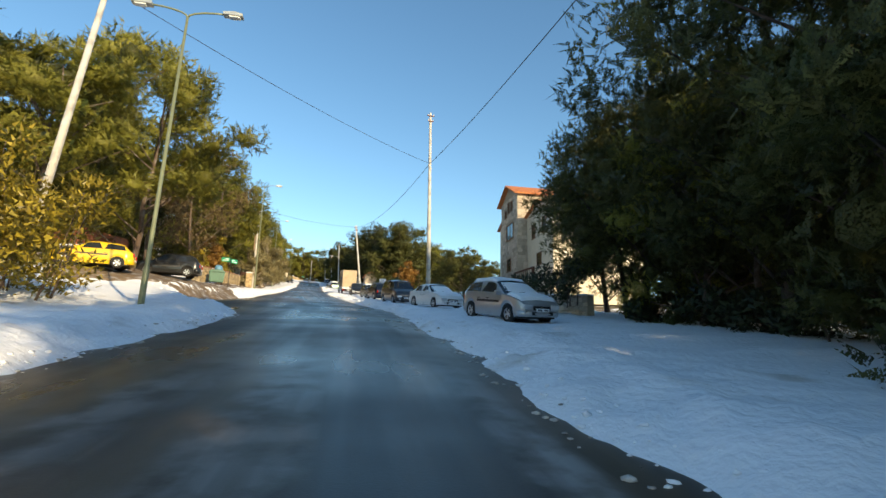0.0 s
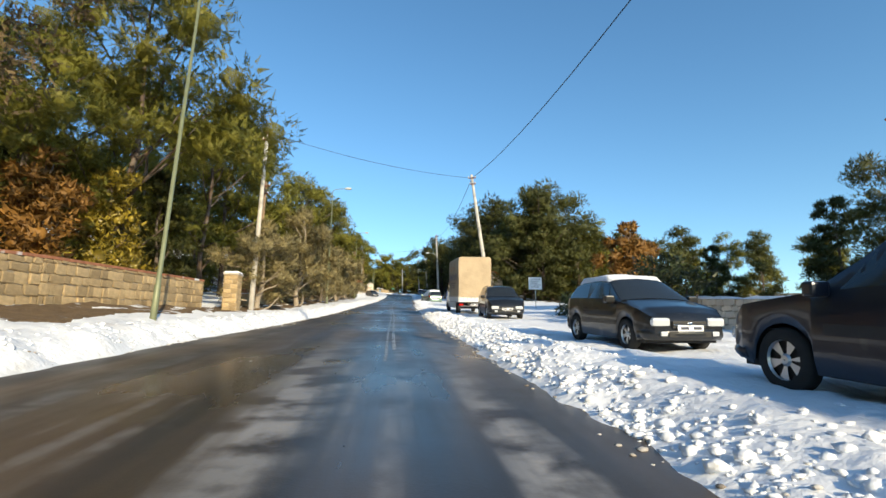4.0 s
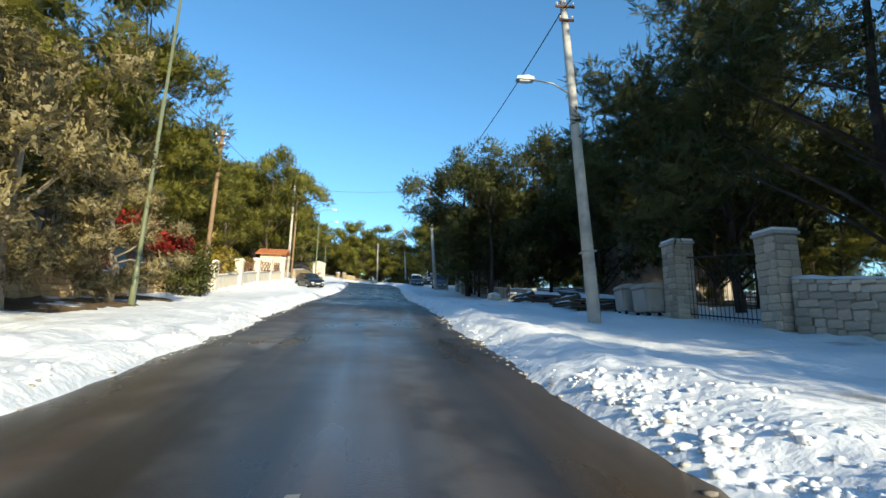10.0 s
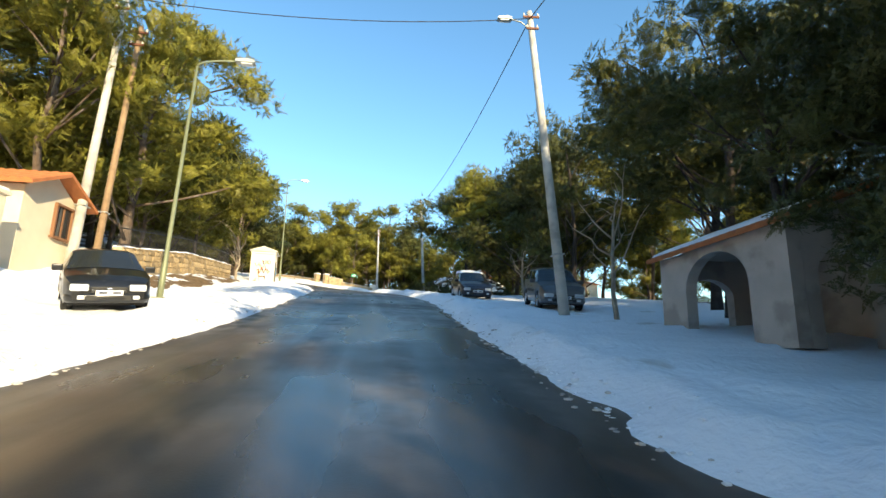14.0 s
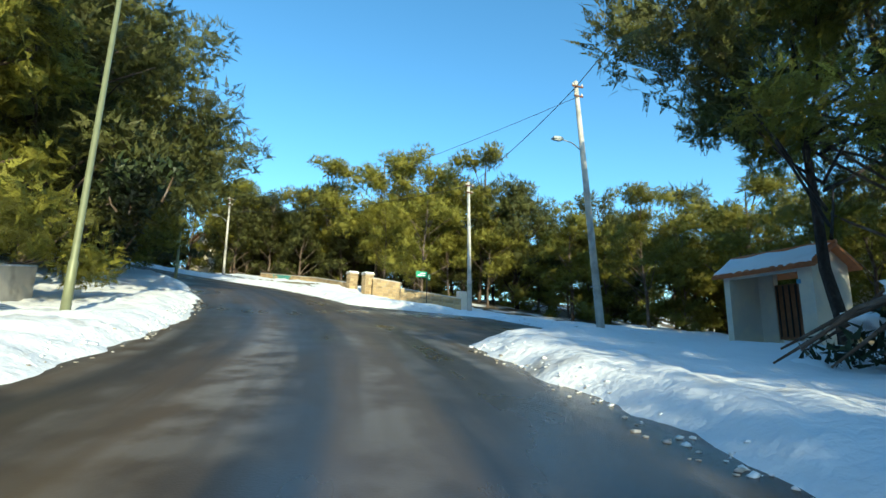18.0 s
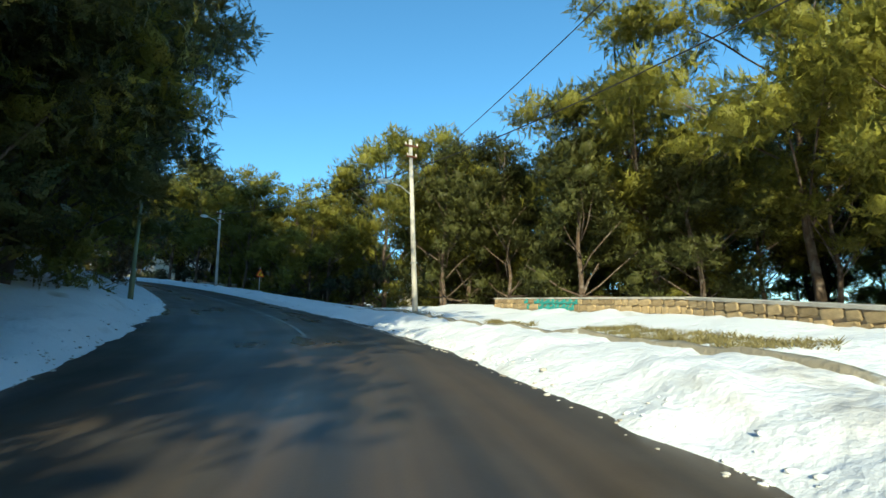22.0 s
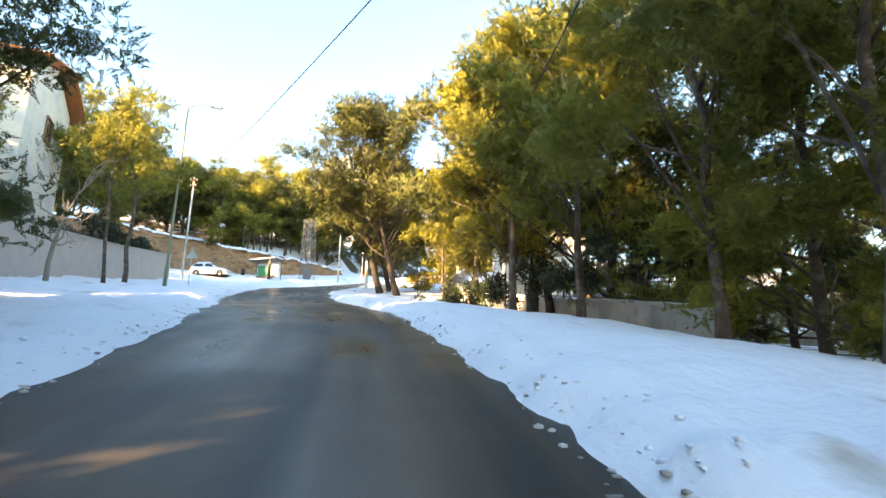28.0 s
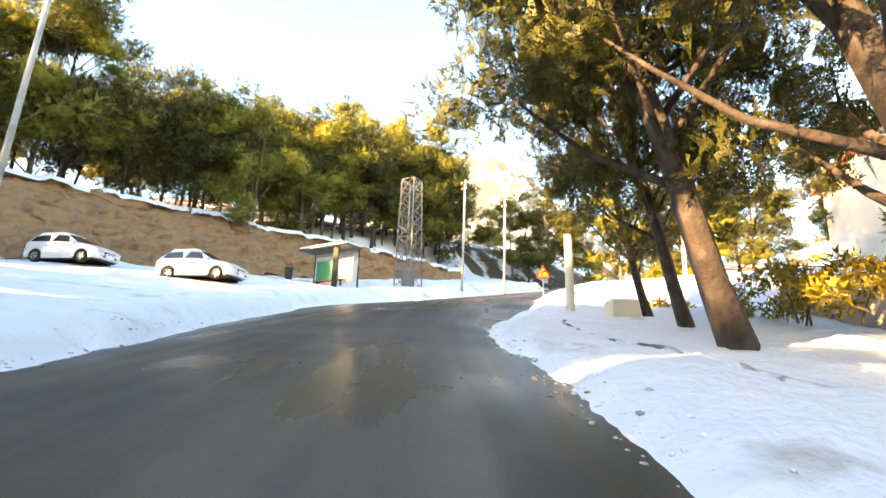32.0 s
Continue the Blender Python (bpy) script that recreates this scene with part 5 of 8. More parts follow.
def truck(m):
    """A light truck seen from behind: tarpaulin over hoops on a flat bed."""
    root = thing("box_truck", "white light truck with a beige tarpaulin box", "truck", m)
    w, ln, z0, z1 = 1.02, 4.4, 1.05, 3.62
    bm = bmesh.new()
    nx, ny, nz = 9, 15, 9
    prism(bm, [(-w, z0), (w, z0), (w, z1 - 0.1), (w - 0.1, z1), (-w + 0.1, z1), (-w, z1 - 0.1)], 0, ln)
    bmesh.ops.subdivide_edges(bm, edges=list(bm.edges), cuts=5, use_grid_fill=True)
    for v in bm.verts:
        x, y, z = v.co
        k = math.sin(y * 3.4) * 0.018 + math.sin(z * 2.7 + y * 1.3) * 0.012
        if abs(abs(x) - w) < 0.01:
            v.co.x += k * (1 if x > 0 else -1)
        if y < 0.01:
            v.co.y += math.sin(x * 4 + z) * 0.012
    part("tarpaulin", bm, TARP, root)
    part("tail_board", boxes((-w - 0.01, w + 0.01, -0.05, 0.02, 0.82, 1.1), bevel=0.012), SIGN_WHITE, root)
    for x in (-w - 0.02, w - 0.02):
        part("side_board", boxes((x, x + 0.04, 0, ln, 0.82, 1.12), bevel=0.01), SIGN_WHITE, root)
    for x in np.linspace(-0.95, 0.95, 9):
        part("eyelet", boxes((x - 0.025, x + 0.025, -0.06, -0.045, 1.14, 1.19)), GALV, root)
        part("tie_rope", boxes((x - 0.008, x + 0.008, -0.062, -0.052, 0.95, 1.15)), DARK_METAL, root)
    for y in np.linspace(0.25, ln - 0.25, 10):
        part("eyelet", boxes((-w - 0.035, -w - 0.02, y - 0.025, y + 0.025, 1.15, 1.2)), GALV, root)
    part("chassis", boxes((-0.45, -0.3, 0, ln + 1.6, 0.6, 0.8), (0.3, 0.45, 0, ln + 1.6, 0.6, 0.8), (-1, 1, 0.2, ln, 0.78, 0.83)), DARK_METAL, root)
    part("rear_bumper", boxes((-w, w, -0.02, 0.06, 0.42, 0.56), bevel=0.015), DARK_METAL, root)
    for x in (-0.98, 0.72):
        part("tail_light", boxes((x, x + 0.26, -0.05, 0.0, 0.6, 0.72), bevel=0.015), LAMP_RED, root)
    pl = part("number_plate", boxes((-0.26, 0.26, -0.045, -0.03, 0.6, 0.72)), PLATE, root)
    for x in (-0.16, 0.1):
        part("plate_bar", boxes((x - 0.06, x + 0.1, -0.05, -0.046, 0.635, 0.685)), PLATE_INK, pl)
    # faded print on the flank, as plain slanted shapes
    def mark(y, z, dy, dz, tk):
        bm = bmesh.new()
        box(bm, -w - 0.032, -w - 0.026, -0.5, 0.5, -0.5, 0.5)
        bmesh.ops.transform(bm, verts=list(bm.verts), matrix=Matrix.Translation((0, y, z)) @ Matrix.Rotation(math.atan2(dz, dy), 4, "X") @ Matrix.Diagonal((1, math.hypot(dy, dz), tk, 1)))
        return bm
    for k in range(6):
        y = 3.75 - k * 0.58
        for q in (0, 1):
            part("faded_letter_stroke", mark(y - 0.2 * q, 2.45 - 0.06 * (k % 2), 0.03 if q else -0.03, 0.44 - 0.12 * ((k + q) % 3 == 1), 0.075), TARP_BLUE, root)
    for k in range(7):
        part("faded_red_stroke", mark(3.55 - k * 0.3, 2.98, 0.06, 0.2 + 0.1 * (k % 3 == 1), 0.04), TARP_ORANGE, root)
    for k in range(3):
        part("faded_text_bar", mark(2.5, 2.0 - 0.14 * k, 2.2 - 0.3 * k, 0, 0.05), TARP_INK, root)

    def flank(outline, x0, x1):
        bm = bmesh.new()
        prism(bm, [(-y, z) for y, z in outline], x0, x1)
        bmesh.ops.rotate(bm, verts=list(bm.verts), matrix=Matrix.Rotation(radians(-90), 3, "Z"))
        return bm
    cab = flank([(ln + 0.06, 0.42), (ln + 2.0, 0.42), (ln + 2.06, 0.8), (ln + 1.95, 1.12), (ln + 1.45, 1.32), (ln + 0.78, 2.12), (ln + 0.06, 2.2)], -0.97, 0.97)
    bmesh.ops.bevel(cab, geom=list(cab.edges), offset=0.06, segments=2, affect="EDGES")
    part("cab", cab, WHITE, root)
    for x in (-0.985, 0.965):
        part("side_window", flank([(ln + 0.32, 1.38), (ln + 1.25, 1.36), (ln + 0.74, 2.0), (ln + 0.32, 2.04)], x, x + 0.02), GLASS_DARK, root)
        part("door_handle", boxes((x - 0.005, x + 0.025, ln + 0.3, ln + 0.46, 1.14, 1.2)), TRIM, root)
        part("door_seam", boxes((x + 0.004, x + 0.016, ln + 0.26, ln + 0.275, 0.5, 2.06)), TRIM, root)
    part("windscreen", flank([(ln + 1.45, 1.36), (ln + 1.47, 1.38), (ln + 0.84, 2.12), (ln + 0.8, 2.1)], -0.84, 0.84), GLASS_DARK, root)
    part("front_bumper", boxes((-0.98, 0.98, ln + 1.95, ln + 2.1, 0.36, 0.72), bevel=0.04), TRIM, root)
    for x in (-w, w - 0.03):
        part("skirt_panel", boxes((x, x + 0.03, 1.5, ln - 0.1, 0.42, 0.8), bevel=0.008), SIGN_WHITE, root)
    for x in (-1.18, 1.05):
        part("wing_mirror", boxes((x, x + 0.13, ln + 1.2, ln + 1.28, 1.45, 1.8), bevel=0.02), TRIM, root)
    for y in (0.95, ln + 1.35):
        for sx in (-1, 1):
            wheel(root, sx * 0.9, y, 0.38, sx, TRIM)
            part("mudguard", boxes((sx * 0.9 - 0.12, sx * 0.9 + 0.12, y - 0.45, y + 0.45, 0.79, 0.82)), TRIM, root)


truck(stand(75, 5.1, 1.5, BED, tilt=1))


# ---- poles, lamps, cables in place ----
street_lamp(17.4, -6.6, 11, 1.3, two=True)
street_lamp(60, -6.9, 12.7, 1.4)
street_lamp(96.8, -7, 12.8, 1.4)
street_lamp(128.3, -7.5, 11.6, 1.4)
street_lamp(168.3, -7.1, 8.9, 1.4)
street_lamp(202, -5.6, 10.5, 1.4)
street_lamp(223.5, -4.5, 9.1, 1.3)
street_lamp(245, -5.7, 7.6, 1.2)
street_lamp(263.6, -4.35, 8.7, 1.2)
street_lamp(294.4, -7.7, 11.2, 1.3)
WHITE_POLE, GREY_POLE, WOOD_POLE = "pale concrete utility pole beside the road", "grey tapered concrete utility pole with cables", "brown wooden utility pole"
jW0, _ = utility_pole(20, -11.5, 13, CONCRETE, WHITE_POLE, ry=4, ends=True)
j1, _ = utility_pole(41, 8.3, 18.0, CONCRETE, GREY_POLE, (0.2, 0.11), tie=12.9)
jW1, _ = utility_pole(75.5, -8.5, 12.3, CONCRETE, WHITE_POLE)
utility_pole(78, -9, 9, POLE_WOOD, WOOD_POLE, (0.13, 0.09))
j2, _ = utility_pole(84.5, 7.9, 11.9, CONCRETE, GREY_POLE, (0.2, 0.11), ry=-6.5)
j3, _ = utility_pole(126, 6.5, 11.3, CONCRETE, GREY_POLE, (0.2, 0.12), lamp=(8.1, -1.3), ry=-2)
jW2, _ = utility_pole(138.5, -9, 9.2, POLE_WOOD, WOOD_POLE, (0.13, 0.09))
jW3, _ = utility_pole(168.8, -10.2, 11, CONCRETE, WHITE_POLE)
utility_pole(169.6, -9.9, 10, POLE_WOOD, WOOD_POLE, (0.13, 0.09))
j4, _ = utility_pole(168, 6.4, 12.6, CONCRETE, GREY_POLE, (0.2, 0.12), lamp=(12.2, -0.8), ry=-4)
j5, _ = utility_pole(208.7, 13.5, 13, CONCRETE, GREY_POLE, (0.2, 0.11), lamp=(9.6, -1.2), ry=-3)
j6, _ = utility_pole(220.4, 14.4, 10, CONCRETE, GREY_POLE, (0.18, 0.1))
j7, _ = utility_pole(242.3, 5.0, 8.2, CONCRETE, GREY_POLE, (0.13, 0.085), lamp=(5.9, -1.1))
j7 = Vector(j7) - Vector((0, 0, 1.2))
j8, _ = utility_pole(265.7, 2.8, 6.7, CONCRETE, GREY_POLE, (0.11, 0.075), lamp=(5.9, -1.0))
jW4, _ = utility_pole(309.3, -10.9, 9.3, CONCRETE, WHITE_POLE, (0.09, 0.06))
utility_pole(335.5, -5.8, 9.4, CONCRETE, WHITE_POLE, (0.11, 0.08))
utility_pole(337.5, -3.1, 8.2, CONCRETE, WHITE_POLE, (0.11, 0.08))
j9, _ = utility_pole(345, 9, 9, CONCRETE, GREY_POLE)
j0, _ = utility_pole(-8, 8.0, 12.5, CONCRETE, GREY_POLE, (0.2, 0.11))
for a_, b_, k_ in ((j0, j1, 0.8), (j1, j2, 1.4), (j2, j3, 1.3), (j3, j4, 1.3), (j4, j5, 1.2), (j5, j6, 0.3), (j6, j7, 0.8), (j7, j8, 0.5), (j8, j9, 1.0)):
    cable(a_, b_, k_)
cable(j1, jW0, 0.5, 0.016)
cable(j4, jW3, 0.5, 0.018, "thin overhead cable across the road")
cable(j2, jW1, 0.5, 0.016, "thin overhead cable across the road")
cable(jW1, jW2, 1.6, 0.016, "thin overhead cable above the olive trees")
cable(jW2, jW3, 0.9, 0.016, "thin overhead cable above the olive trees")
cable(j5 + Vector((0, 0, -0.6)), j7 + Vector((0, 0, -0.4)), 0.9, 0.014, "thin overhead cable across the bend")
cable(j8, jW4, 0.5, 0.014, "thin overhead cable across the bend")


# ---- buildings ----
def window_unit(root, w, h, m, shutters=None, name="window"):
    fr = part("window", boxes((-w / 2 - 0.07, -w / 2, -0.1, 0.05, 0, h), (w / 2, w / 2 + 0.07, -0.1, 0.05, 0, h), (-w / 2 - 0.07, w / 2 + 0.07, -0.1, 0.05, h, h + 0.07), (-w / 2 - 0.12, w / 2 + 0.12, -0.14, 0.05, -0.07, 0), (-0.03, 0.03, -0.05, 0.03, 0, h)), WOOD_BROWN, root)
    fr.matrix_basis = m
    part("pane", boxes((-w / 2, w / 2, -0.02, -0.005, 0, h)), GLASS_DARK, fr)
    return fr


def tile_roof(root, name, corners, material=TILE, rows=12, snow=None):
    """A tiled slope: corners eave a, eave b, ridge b, ridge a; ribs of half-round tiles run up it."""
    a, b, c, d = [Vector(k) for k in corners]
    up = (b - a).cross(d - a).normalized()
    if up.z < 0:
        up = -up
    n = max(4, int((b - a).length / 0.32))
    v, f = [], []
    for i in range(n * 4 + 1):
        u = i / (n * 4)
        h = (0.02, 0.07, 0.085, 0.07)[i % 4]
        lo, hi = a + (b - a) * u, d + (c - d) * u
        v += [lo - up * 0.08, lo + up * h, lo + (hi - lo) * 0.5 + up * h, hi + up * h, hi - up * 0.08]
    for i in range(n * 4):
        for k in range(4):
            f.append((i * 5 + k, i * 5 + k + 1, i * 5 + k + 6, i * 5 + k + 5))
        f.append((i * 5 + 4, i * 5, i * 5 + 5, i * 5 + 9))
    f += [(0, 1, 2, 3, 4), tuple(n * 20 + k for k in (4, 3, 2, 1, 0))]
    ob = part_of(name, mesh_of(name, v, f, material), root)
    if snow:
        s0, s1, hh = snow
        v, f = [], []
        for i in range(13):
            u = s0 + (s1 - s0) * i / 12
            e = 0.04 + 0.05 * math.sin(i * 2.1) ** 2
            lo, hi = a + (b - a) * u, d + (c - d) * u
            for k, g in ((e, 0.05), (e + 0.06, hh), (0.5, hh * 1.1), (0.92, hh), (0.99, 0.05)):
                v.append(lo + (hi - lo) * k + up * (g + 0.03 * math.sin(i * 1.3 + k * 5)))
        for i in range(12):
            for k in range(4):
                f.append((i * 5 + k, i * 5 + k + 1, i * 5 + k + 6, i * 5 + k + 5))
        part_of("roof_snow", mesh_of("roof_snow", v, f, SNOW_CLEAN, True), ob)
    return ob


def house(label, m, w, dp, h, wall, rise=1.6, flat=False, windows=(), chimney=None, snow=None, ridge="x", over=0.4, name="house", clad=None):
    """A block w by dp (x, y) with its front towards -y; ridge along x or y."""
    root = thing(name, label, "house", m)
    part("wall", boxes((-w / 2, w / 2, -dp / 2, dp / 2, -1.5, h)), wall, root)
    x, y = w / 2 + over, dp / 2 + over
    if flat:
        part("roof", boxes((-x, x, -y, y, h, h + 0.22), bevel=0.02), CONCRETE, root)
        if snow:
            part("roof_snow", boxes((-x + 0.1, x - 0.1, -y + 0.1, y - 0.1, h + 0.2, h + 0.2 + snow[2]), bevel=0.05), SNOW_CLEAN, root)
    elif ridge == "x":
        g = bmesh.new()
        prism(g, [(-dp / 2, h), (dp / 2, h), (0, h + rise)], -w / 2, w / 2)
        bmesh.ops.rotate(g, verts=list(g.verts), matrix=Matrix.Rotation(radians(90), 3, "Z"))
        part("gable", g, wall, root)
        tile_roof(root, "roof", [(-x, -y, h), (x, -y, h), (x, 0, h + rise + 0.08), (-x, 0, h + rise + 0.08)], snow=snow)
        tile_roof(root, "roof", [(-x, y, h), (x, y, h), (x, 0, h + rise + 0.08), (-x, 0, h + rise + 0.08)], snow=snow)
    else:
        g = bmesh.new()
        prism(g, [(-w / 2, h), (w / 2, h), (0, h + rise)], -dp / 2, dp / 2)
        part("gable", g, wall, root)
        tile_roof(root, "roof", [(-x, -y, h), (-x, y, h), (0, y, h + rise + 0.08), (0, -y, h + rise + 0.08)], snow=snow)
        tile_roof(root, "roof", [(x, -y, h), (x, y, h), (0, y, h + rise + 0.08), (0, -y, h + rise + 0.08)], snow=snow)
    for face, u, z, ww, hh in windows:
        mm = {"s": pose(u, -dp / 2, z), "n": pose(u, dp / 2, z, 0, 0, 180), "w": pose(-w / 2, u, z, 0, 0, -90), "e": pose(w / 2, u, z, 0, 0, 90)}[face]
        window_unit(root, ww, hh, mm)
    if chimney:
        cx, cy, cz, ch = chimney
        part("chimney", boxes((cx - 0.35, cx + 0.35, cy - 0.3, cy + 0.3, cz, cz + ch), (cx - 0.42, cx + 0.42, cy - 0.37, cy + 0.37, cz + ch, cz + ch + 0.12)), wall, root)
    if clad:
        # rough stones laid on the west and south faces
        rng = random.Random(7)
        left, sv, sf = 280, [], []
        for face, run in (("w", dp), ("s", w)):
            z = 0.0
            while z < h - 0.1:
                hh = rng.uniform(0.3, 0.46)
                u = -run / 2
                while u < run / 2 - 0.08:
                    ww = min(rng.uniform(0.35, 0.85), run / 2 - u)
                    mid, zc = u + ww / 2, z + hh / 2
                    u += ww
                    if any(fc == face and abs(mid - wu) < (ww + www) / 2 + 0.1 and abs(zc - wz - whh / 2) < (hh + whh) / 2 + 0.08 for fc, wu, wz, www, whh in windows):
                        continue
                    mm = (pose(-w / 2, mid, zc, 0, 0, 90) if face == "w" else pose(mid, -dp / 2, zc)) @ Matrix.Diagonal((ww - 0.03, rng.uniform(0.08, 0.14), hh - 0.03, 1))
                    me = rng.choice(STONES["pale"])
                    if face == "w" and z > h * 0.45 and left > 0:
                        left -= 1
                        part_of("stone", me, root, m=mm)
                    else:
                        k0 = len(sv)
                        sv += [mm @ q.co for q in me.vertices]
                        sf += [tuple(k0 + i for i in pl.vertices) for pl in me.polygons]
                z += hh
        part_of("stonework", mesh_of("stonework", sv, sf, STONE_PALE), root)["kind"] = "stuff"
    return root


house("stone-clad gabled bay of a tall house", pose(28.4, -2.1, -0.6), 10, 6.6, 12.3, MORTAR, 1.9, ridge="x",
      windows=[("w", 0.1, 10.7, 0.55, 1.3), ("w", 1.35, 10.4, 0.5, 0.85), ("w", -1.1, 10.8, 0.5, 1.1), ("w", -0.4, 7.2, 2.6, 1.9), ("w", 0, 3.2, 1.4, 1.5)], clad=True, over=0.55)
house("cream plastered lower wing of a house", pose(29.3, 3.9, -0.6), 9, 5.4, 10.4, PLASTER, 1.2, windows=[("w", 1.0, 7.2, 0.8, 1.6), ("w", -1.0, 3.2, 0.9, 1.4)])
house("cream plastered wing of a house with a chimney", pose(29.6, -9.4, -0.6), 10, 8, 9.2, PLASTER, 1.1,
      windows=[("w", 1.7, 6.3, 0.8, 1.6), ("w", -1.6, 6.4, 0.9, 1.7), ("w", 0, 3.0, 1.2, 1.3), ("s", -2, 6.2, 1.1, 1.6), ("s", 2, 6.2, 1.1, 1.6), ("s", 0, 3.0, 1.3, 1.5)], chimney=(-3.6, -2.6, 9.0, 2.9))
house("white house seen between the pines", stand(166, -23, 0), 8, 9, 6.4, PLASTER_WHITE, 1.4, windows=[("s", -2, 3.8, 1.1, 1.4), ("s", 1.8, 3.8, 1.1, 1.4), ("e", 0, 3.8, 1.2, 1.4)])
house("large white house above the garden wall", stand(150, -24, 0), 9, 9, 8.5, PLASTER_WHITE, 1.6, windows=[("s", -2.4, 5.6, 1.2, 1.5), ("s", 1.8, 5.6, 1.2, 1.5), ("e", -2, 5.6, 1.2, 1.5), ("e", 2, 5.6, 1.2, 1.5)])
house("house with a chimney among dark pines", stand(154, 25, 0), 9, 9, 4.8, PLASTER_GREY, 1.5, windows=[("s", -2, 2.2, 1.1, 1.3), ("w", 1, 2.2, 1.1, 1.3)], chimney=(-2, 0, 5.5, 1.8))
house("white house behind the trees", stand(207, 34, 10), 9, 8, 4.2, PLASTER_WHITE, 1.4, windows=[("w", -1.5, 2.8, 1.1, 1.3), ("w", 1.8, 2.8, 1.1, 1.3), ("s", 0, 2.8, 1.1, 1.3)], snow=(0.0, 1.0, 0.12))
house("white house glimpsed below the bend", stand(264, 26.0, -20), 5.5, 6, 7.2, PLASTER_WHITE, 1.2, windows=[("w", -1.6, 4.8, 0.9, 1.3), ("w", 1.2, 4.8, 0.9, 1.3), ("s", -1.4, 4.8, 1.0, 1.3), ("s", 1.4, 4.8, 1.0, 1.3)], snow=(0.0, 1.0, 0.15))
house("bright white house beyond the end of the wall", stand(330, 24, 20), 9, 10, 7, PLASTER_WHITE, 1.4, windows=[("w", -2, 2.8, 1.2, 1.3), ("s", 1.5, 2.8, 1.2, 1.3)], snow=(0.0, 1.0, 0.15))
house("arcaded grey house in the shade of the pines", stand(156, 25.5, -6), 9, 11, 5.0, PLASTER, 1.5, windows=[("w", -3, 1.0, 1.4, 2.0), ("w", 0, 1.0, 1.4, 2.0), ("w", 3, 1.0, 1.4, 2.0), ("s", -2, 1.2, 1.2, 1.6), ("s", 2, 1.2, 1.2, 1.6)], snow=(0.02, 0.98, 0.12))
house("white house with dark red eaves above the wall", stand(298, -20.5, 10), 8, 8, 11, PLASTER_WHITE, 1.6, windows=[("s", -2, 7.5, 1.2, 1.5), ("s", 2, 7.5, 1.2, 1.5), ("e", 0, 7.5, 1.2, 1.5)], over=0.9)
house("gatehouse with a low terracotta roof", stand(167.8, -11.6, 0), 2.3, 2.6, 2.1, PLASTER, 0.7, windows=[("e", 0.6, 0.9, 0.8, 1.0)], name="gatehouse", over=0.45)


def gateway(label, m, ln, dp, h, rise, wall, pier, stones=None):
    """A roofed garden gate: a thick pier, a thin far wall, a recessed gate and a small tiled saddle roof; its front faces -x."""
    root = thing("roofed_gateway", label, "gateway", m, group="roofed gateways")
    x, y = dp / 2, ln / 2
    part("pier", boxes((-x, x, -y, -y + pier, -0.6, h)), wall, root)
    part("far_pier", boxes((-x, x, y - 0.25, y, -0.6, h)), wall, root)
    part("back_wall", boxes((x - 0.25, x - 0.004, -y + pier, -y + pier + 0.45, -0.6, h - 0.01), (x - 0.25, x - 0.004, y - 0.9, y - 0.25, -0.6, h - 0.01)), wall, root)
    part("lintel", boxes((-x, -x + 0.3, -y + pier, y - 0.25, h - 0.28, h), bevel=0.012), wall, root)
    gt = part("gate", boxes((x - 0.2, x - 0.14, -y + pier + 0.45, y - 0.9, -0.1, h - 0.5)), WOOD_BROWN, root, "dark recessed gate")
    for k in np.linspace(-y + pier + 0.55, y - 1.0, 7):
        part("gate_bar", boxes((x - 0.24, x - 0.2, k - 0.02, k + 0.02, 0.0, h - 0.55)), DARK_METAL, gt)
    for yy in (-y, y - 0.25):
        g = bmesh.new()
        prism(g, [(-x, h), (x, h), (0, h + rise)], yy + 0.003, yy + 0.247)
        part("gable", g, wall, root)
    o = 0.3
    for sx in (-1, 1):
        tile_roof(root, "roof", [(sx * (x + o), -y - o, h - o * rise / x), (sx * (x + o), y + o, h - o * rise / x), (0, y + o, h + rise + 0.06), (0, -y - o, h + rise + 0.06)], snow=(0.02, 0.98, 0.12))
    part_of("ridge_tile", tubes("ridge_tile", [([(0, -y - o, h + rise + 0.1), (0, y + o, h + rise + 0.1)], 0.1)], TILE, 8), root)
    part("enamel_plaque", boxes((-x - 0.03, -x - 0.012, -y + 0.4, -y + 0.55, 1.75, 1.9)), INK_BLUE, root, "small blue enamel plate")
    if stones:
        rng = random.Random(17)
        for face, run, mid in (("s", dp, 0.0), ("w", pier, -y + pier / 2)):
            z = -0.1
            while z < h - 0.1:
                hh = min(rng.uniform(0.2, 0.34), h - z)
                u = -run / 2
                while u < run / 2 - 0.05:
                    ww = min(rng.uniform(0.22, 0.55), run / 2 - u)
                    if run / 2 - u - ww < 0.12:
                        ww = run / 2 - u
                    c, zc = u + ww / 2, z + hh / 2
                    u += ww
                    mm = (pose(c, -y, zc) if face == "s" else pose(-x, mid + c, zc, 0, 0, 90)) @ Matrix.Diagonal((ww - 0.025, rng.uniform(0.06, 0.1), hh - 0.025, 1))
                    part_of("stone", rng.choice(STONES[stones]), root, m=mm)
                z += hh
    return root


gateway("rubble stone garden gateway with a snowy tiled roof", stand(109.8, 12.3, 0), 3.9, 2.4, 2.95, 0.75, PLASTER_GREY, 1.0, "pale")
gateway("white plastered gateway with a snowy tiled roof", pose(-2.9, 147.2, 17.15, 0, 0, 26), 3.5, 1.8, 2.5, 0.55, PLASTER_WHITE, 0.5)


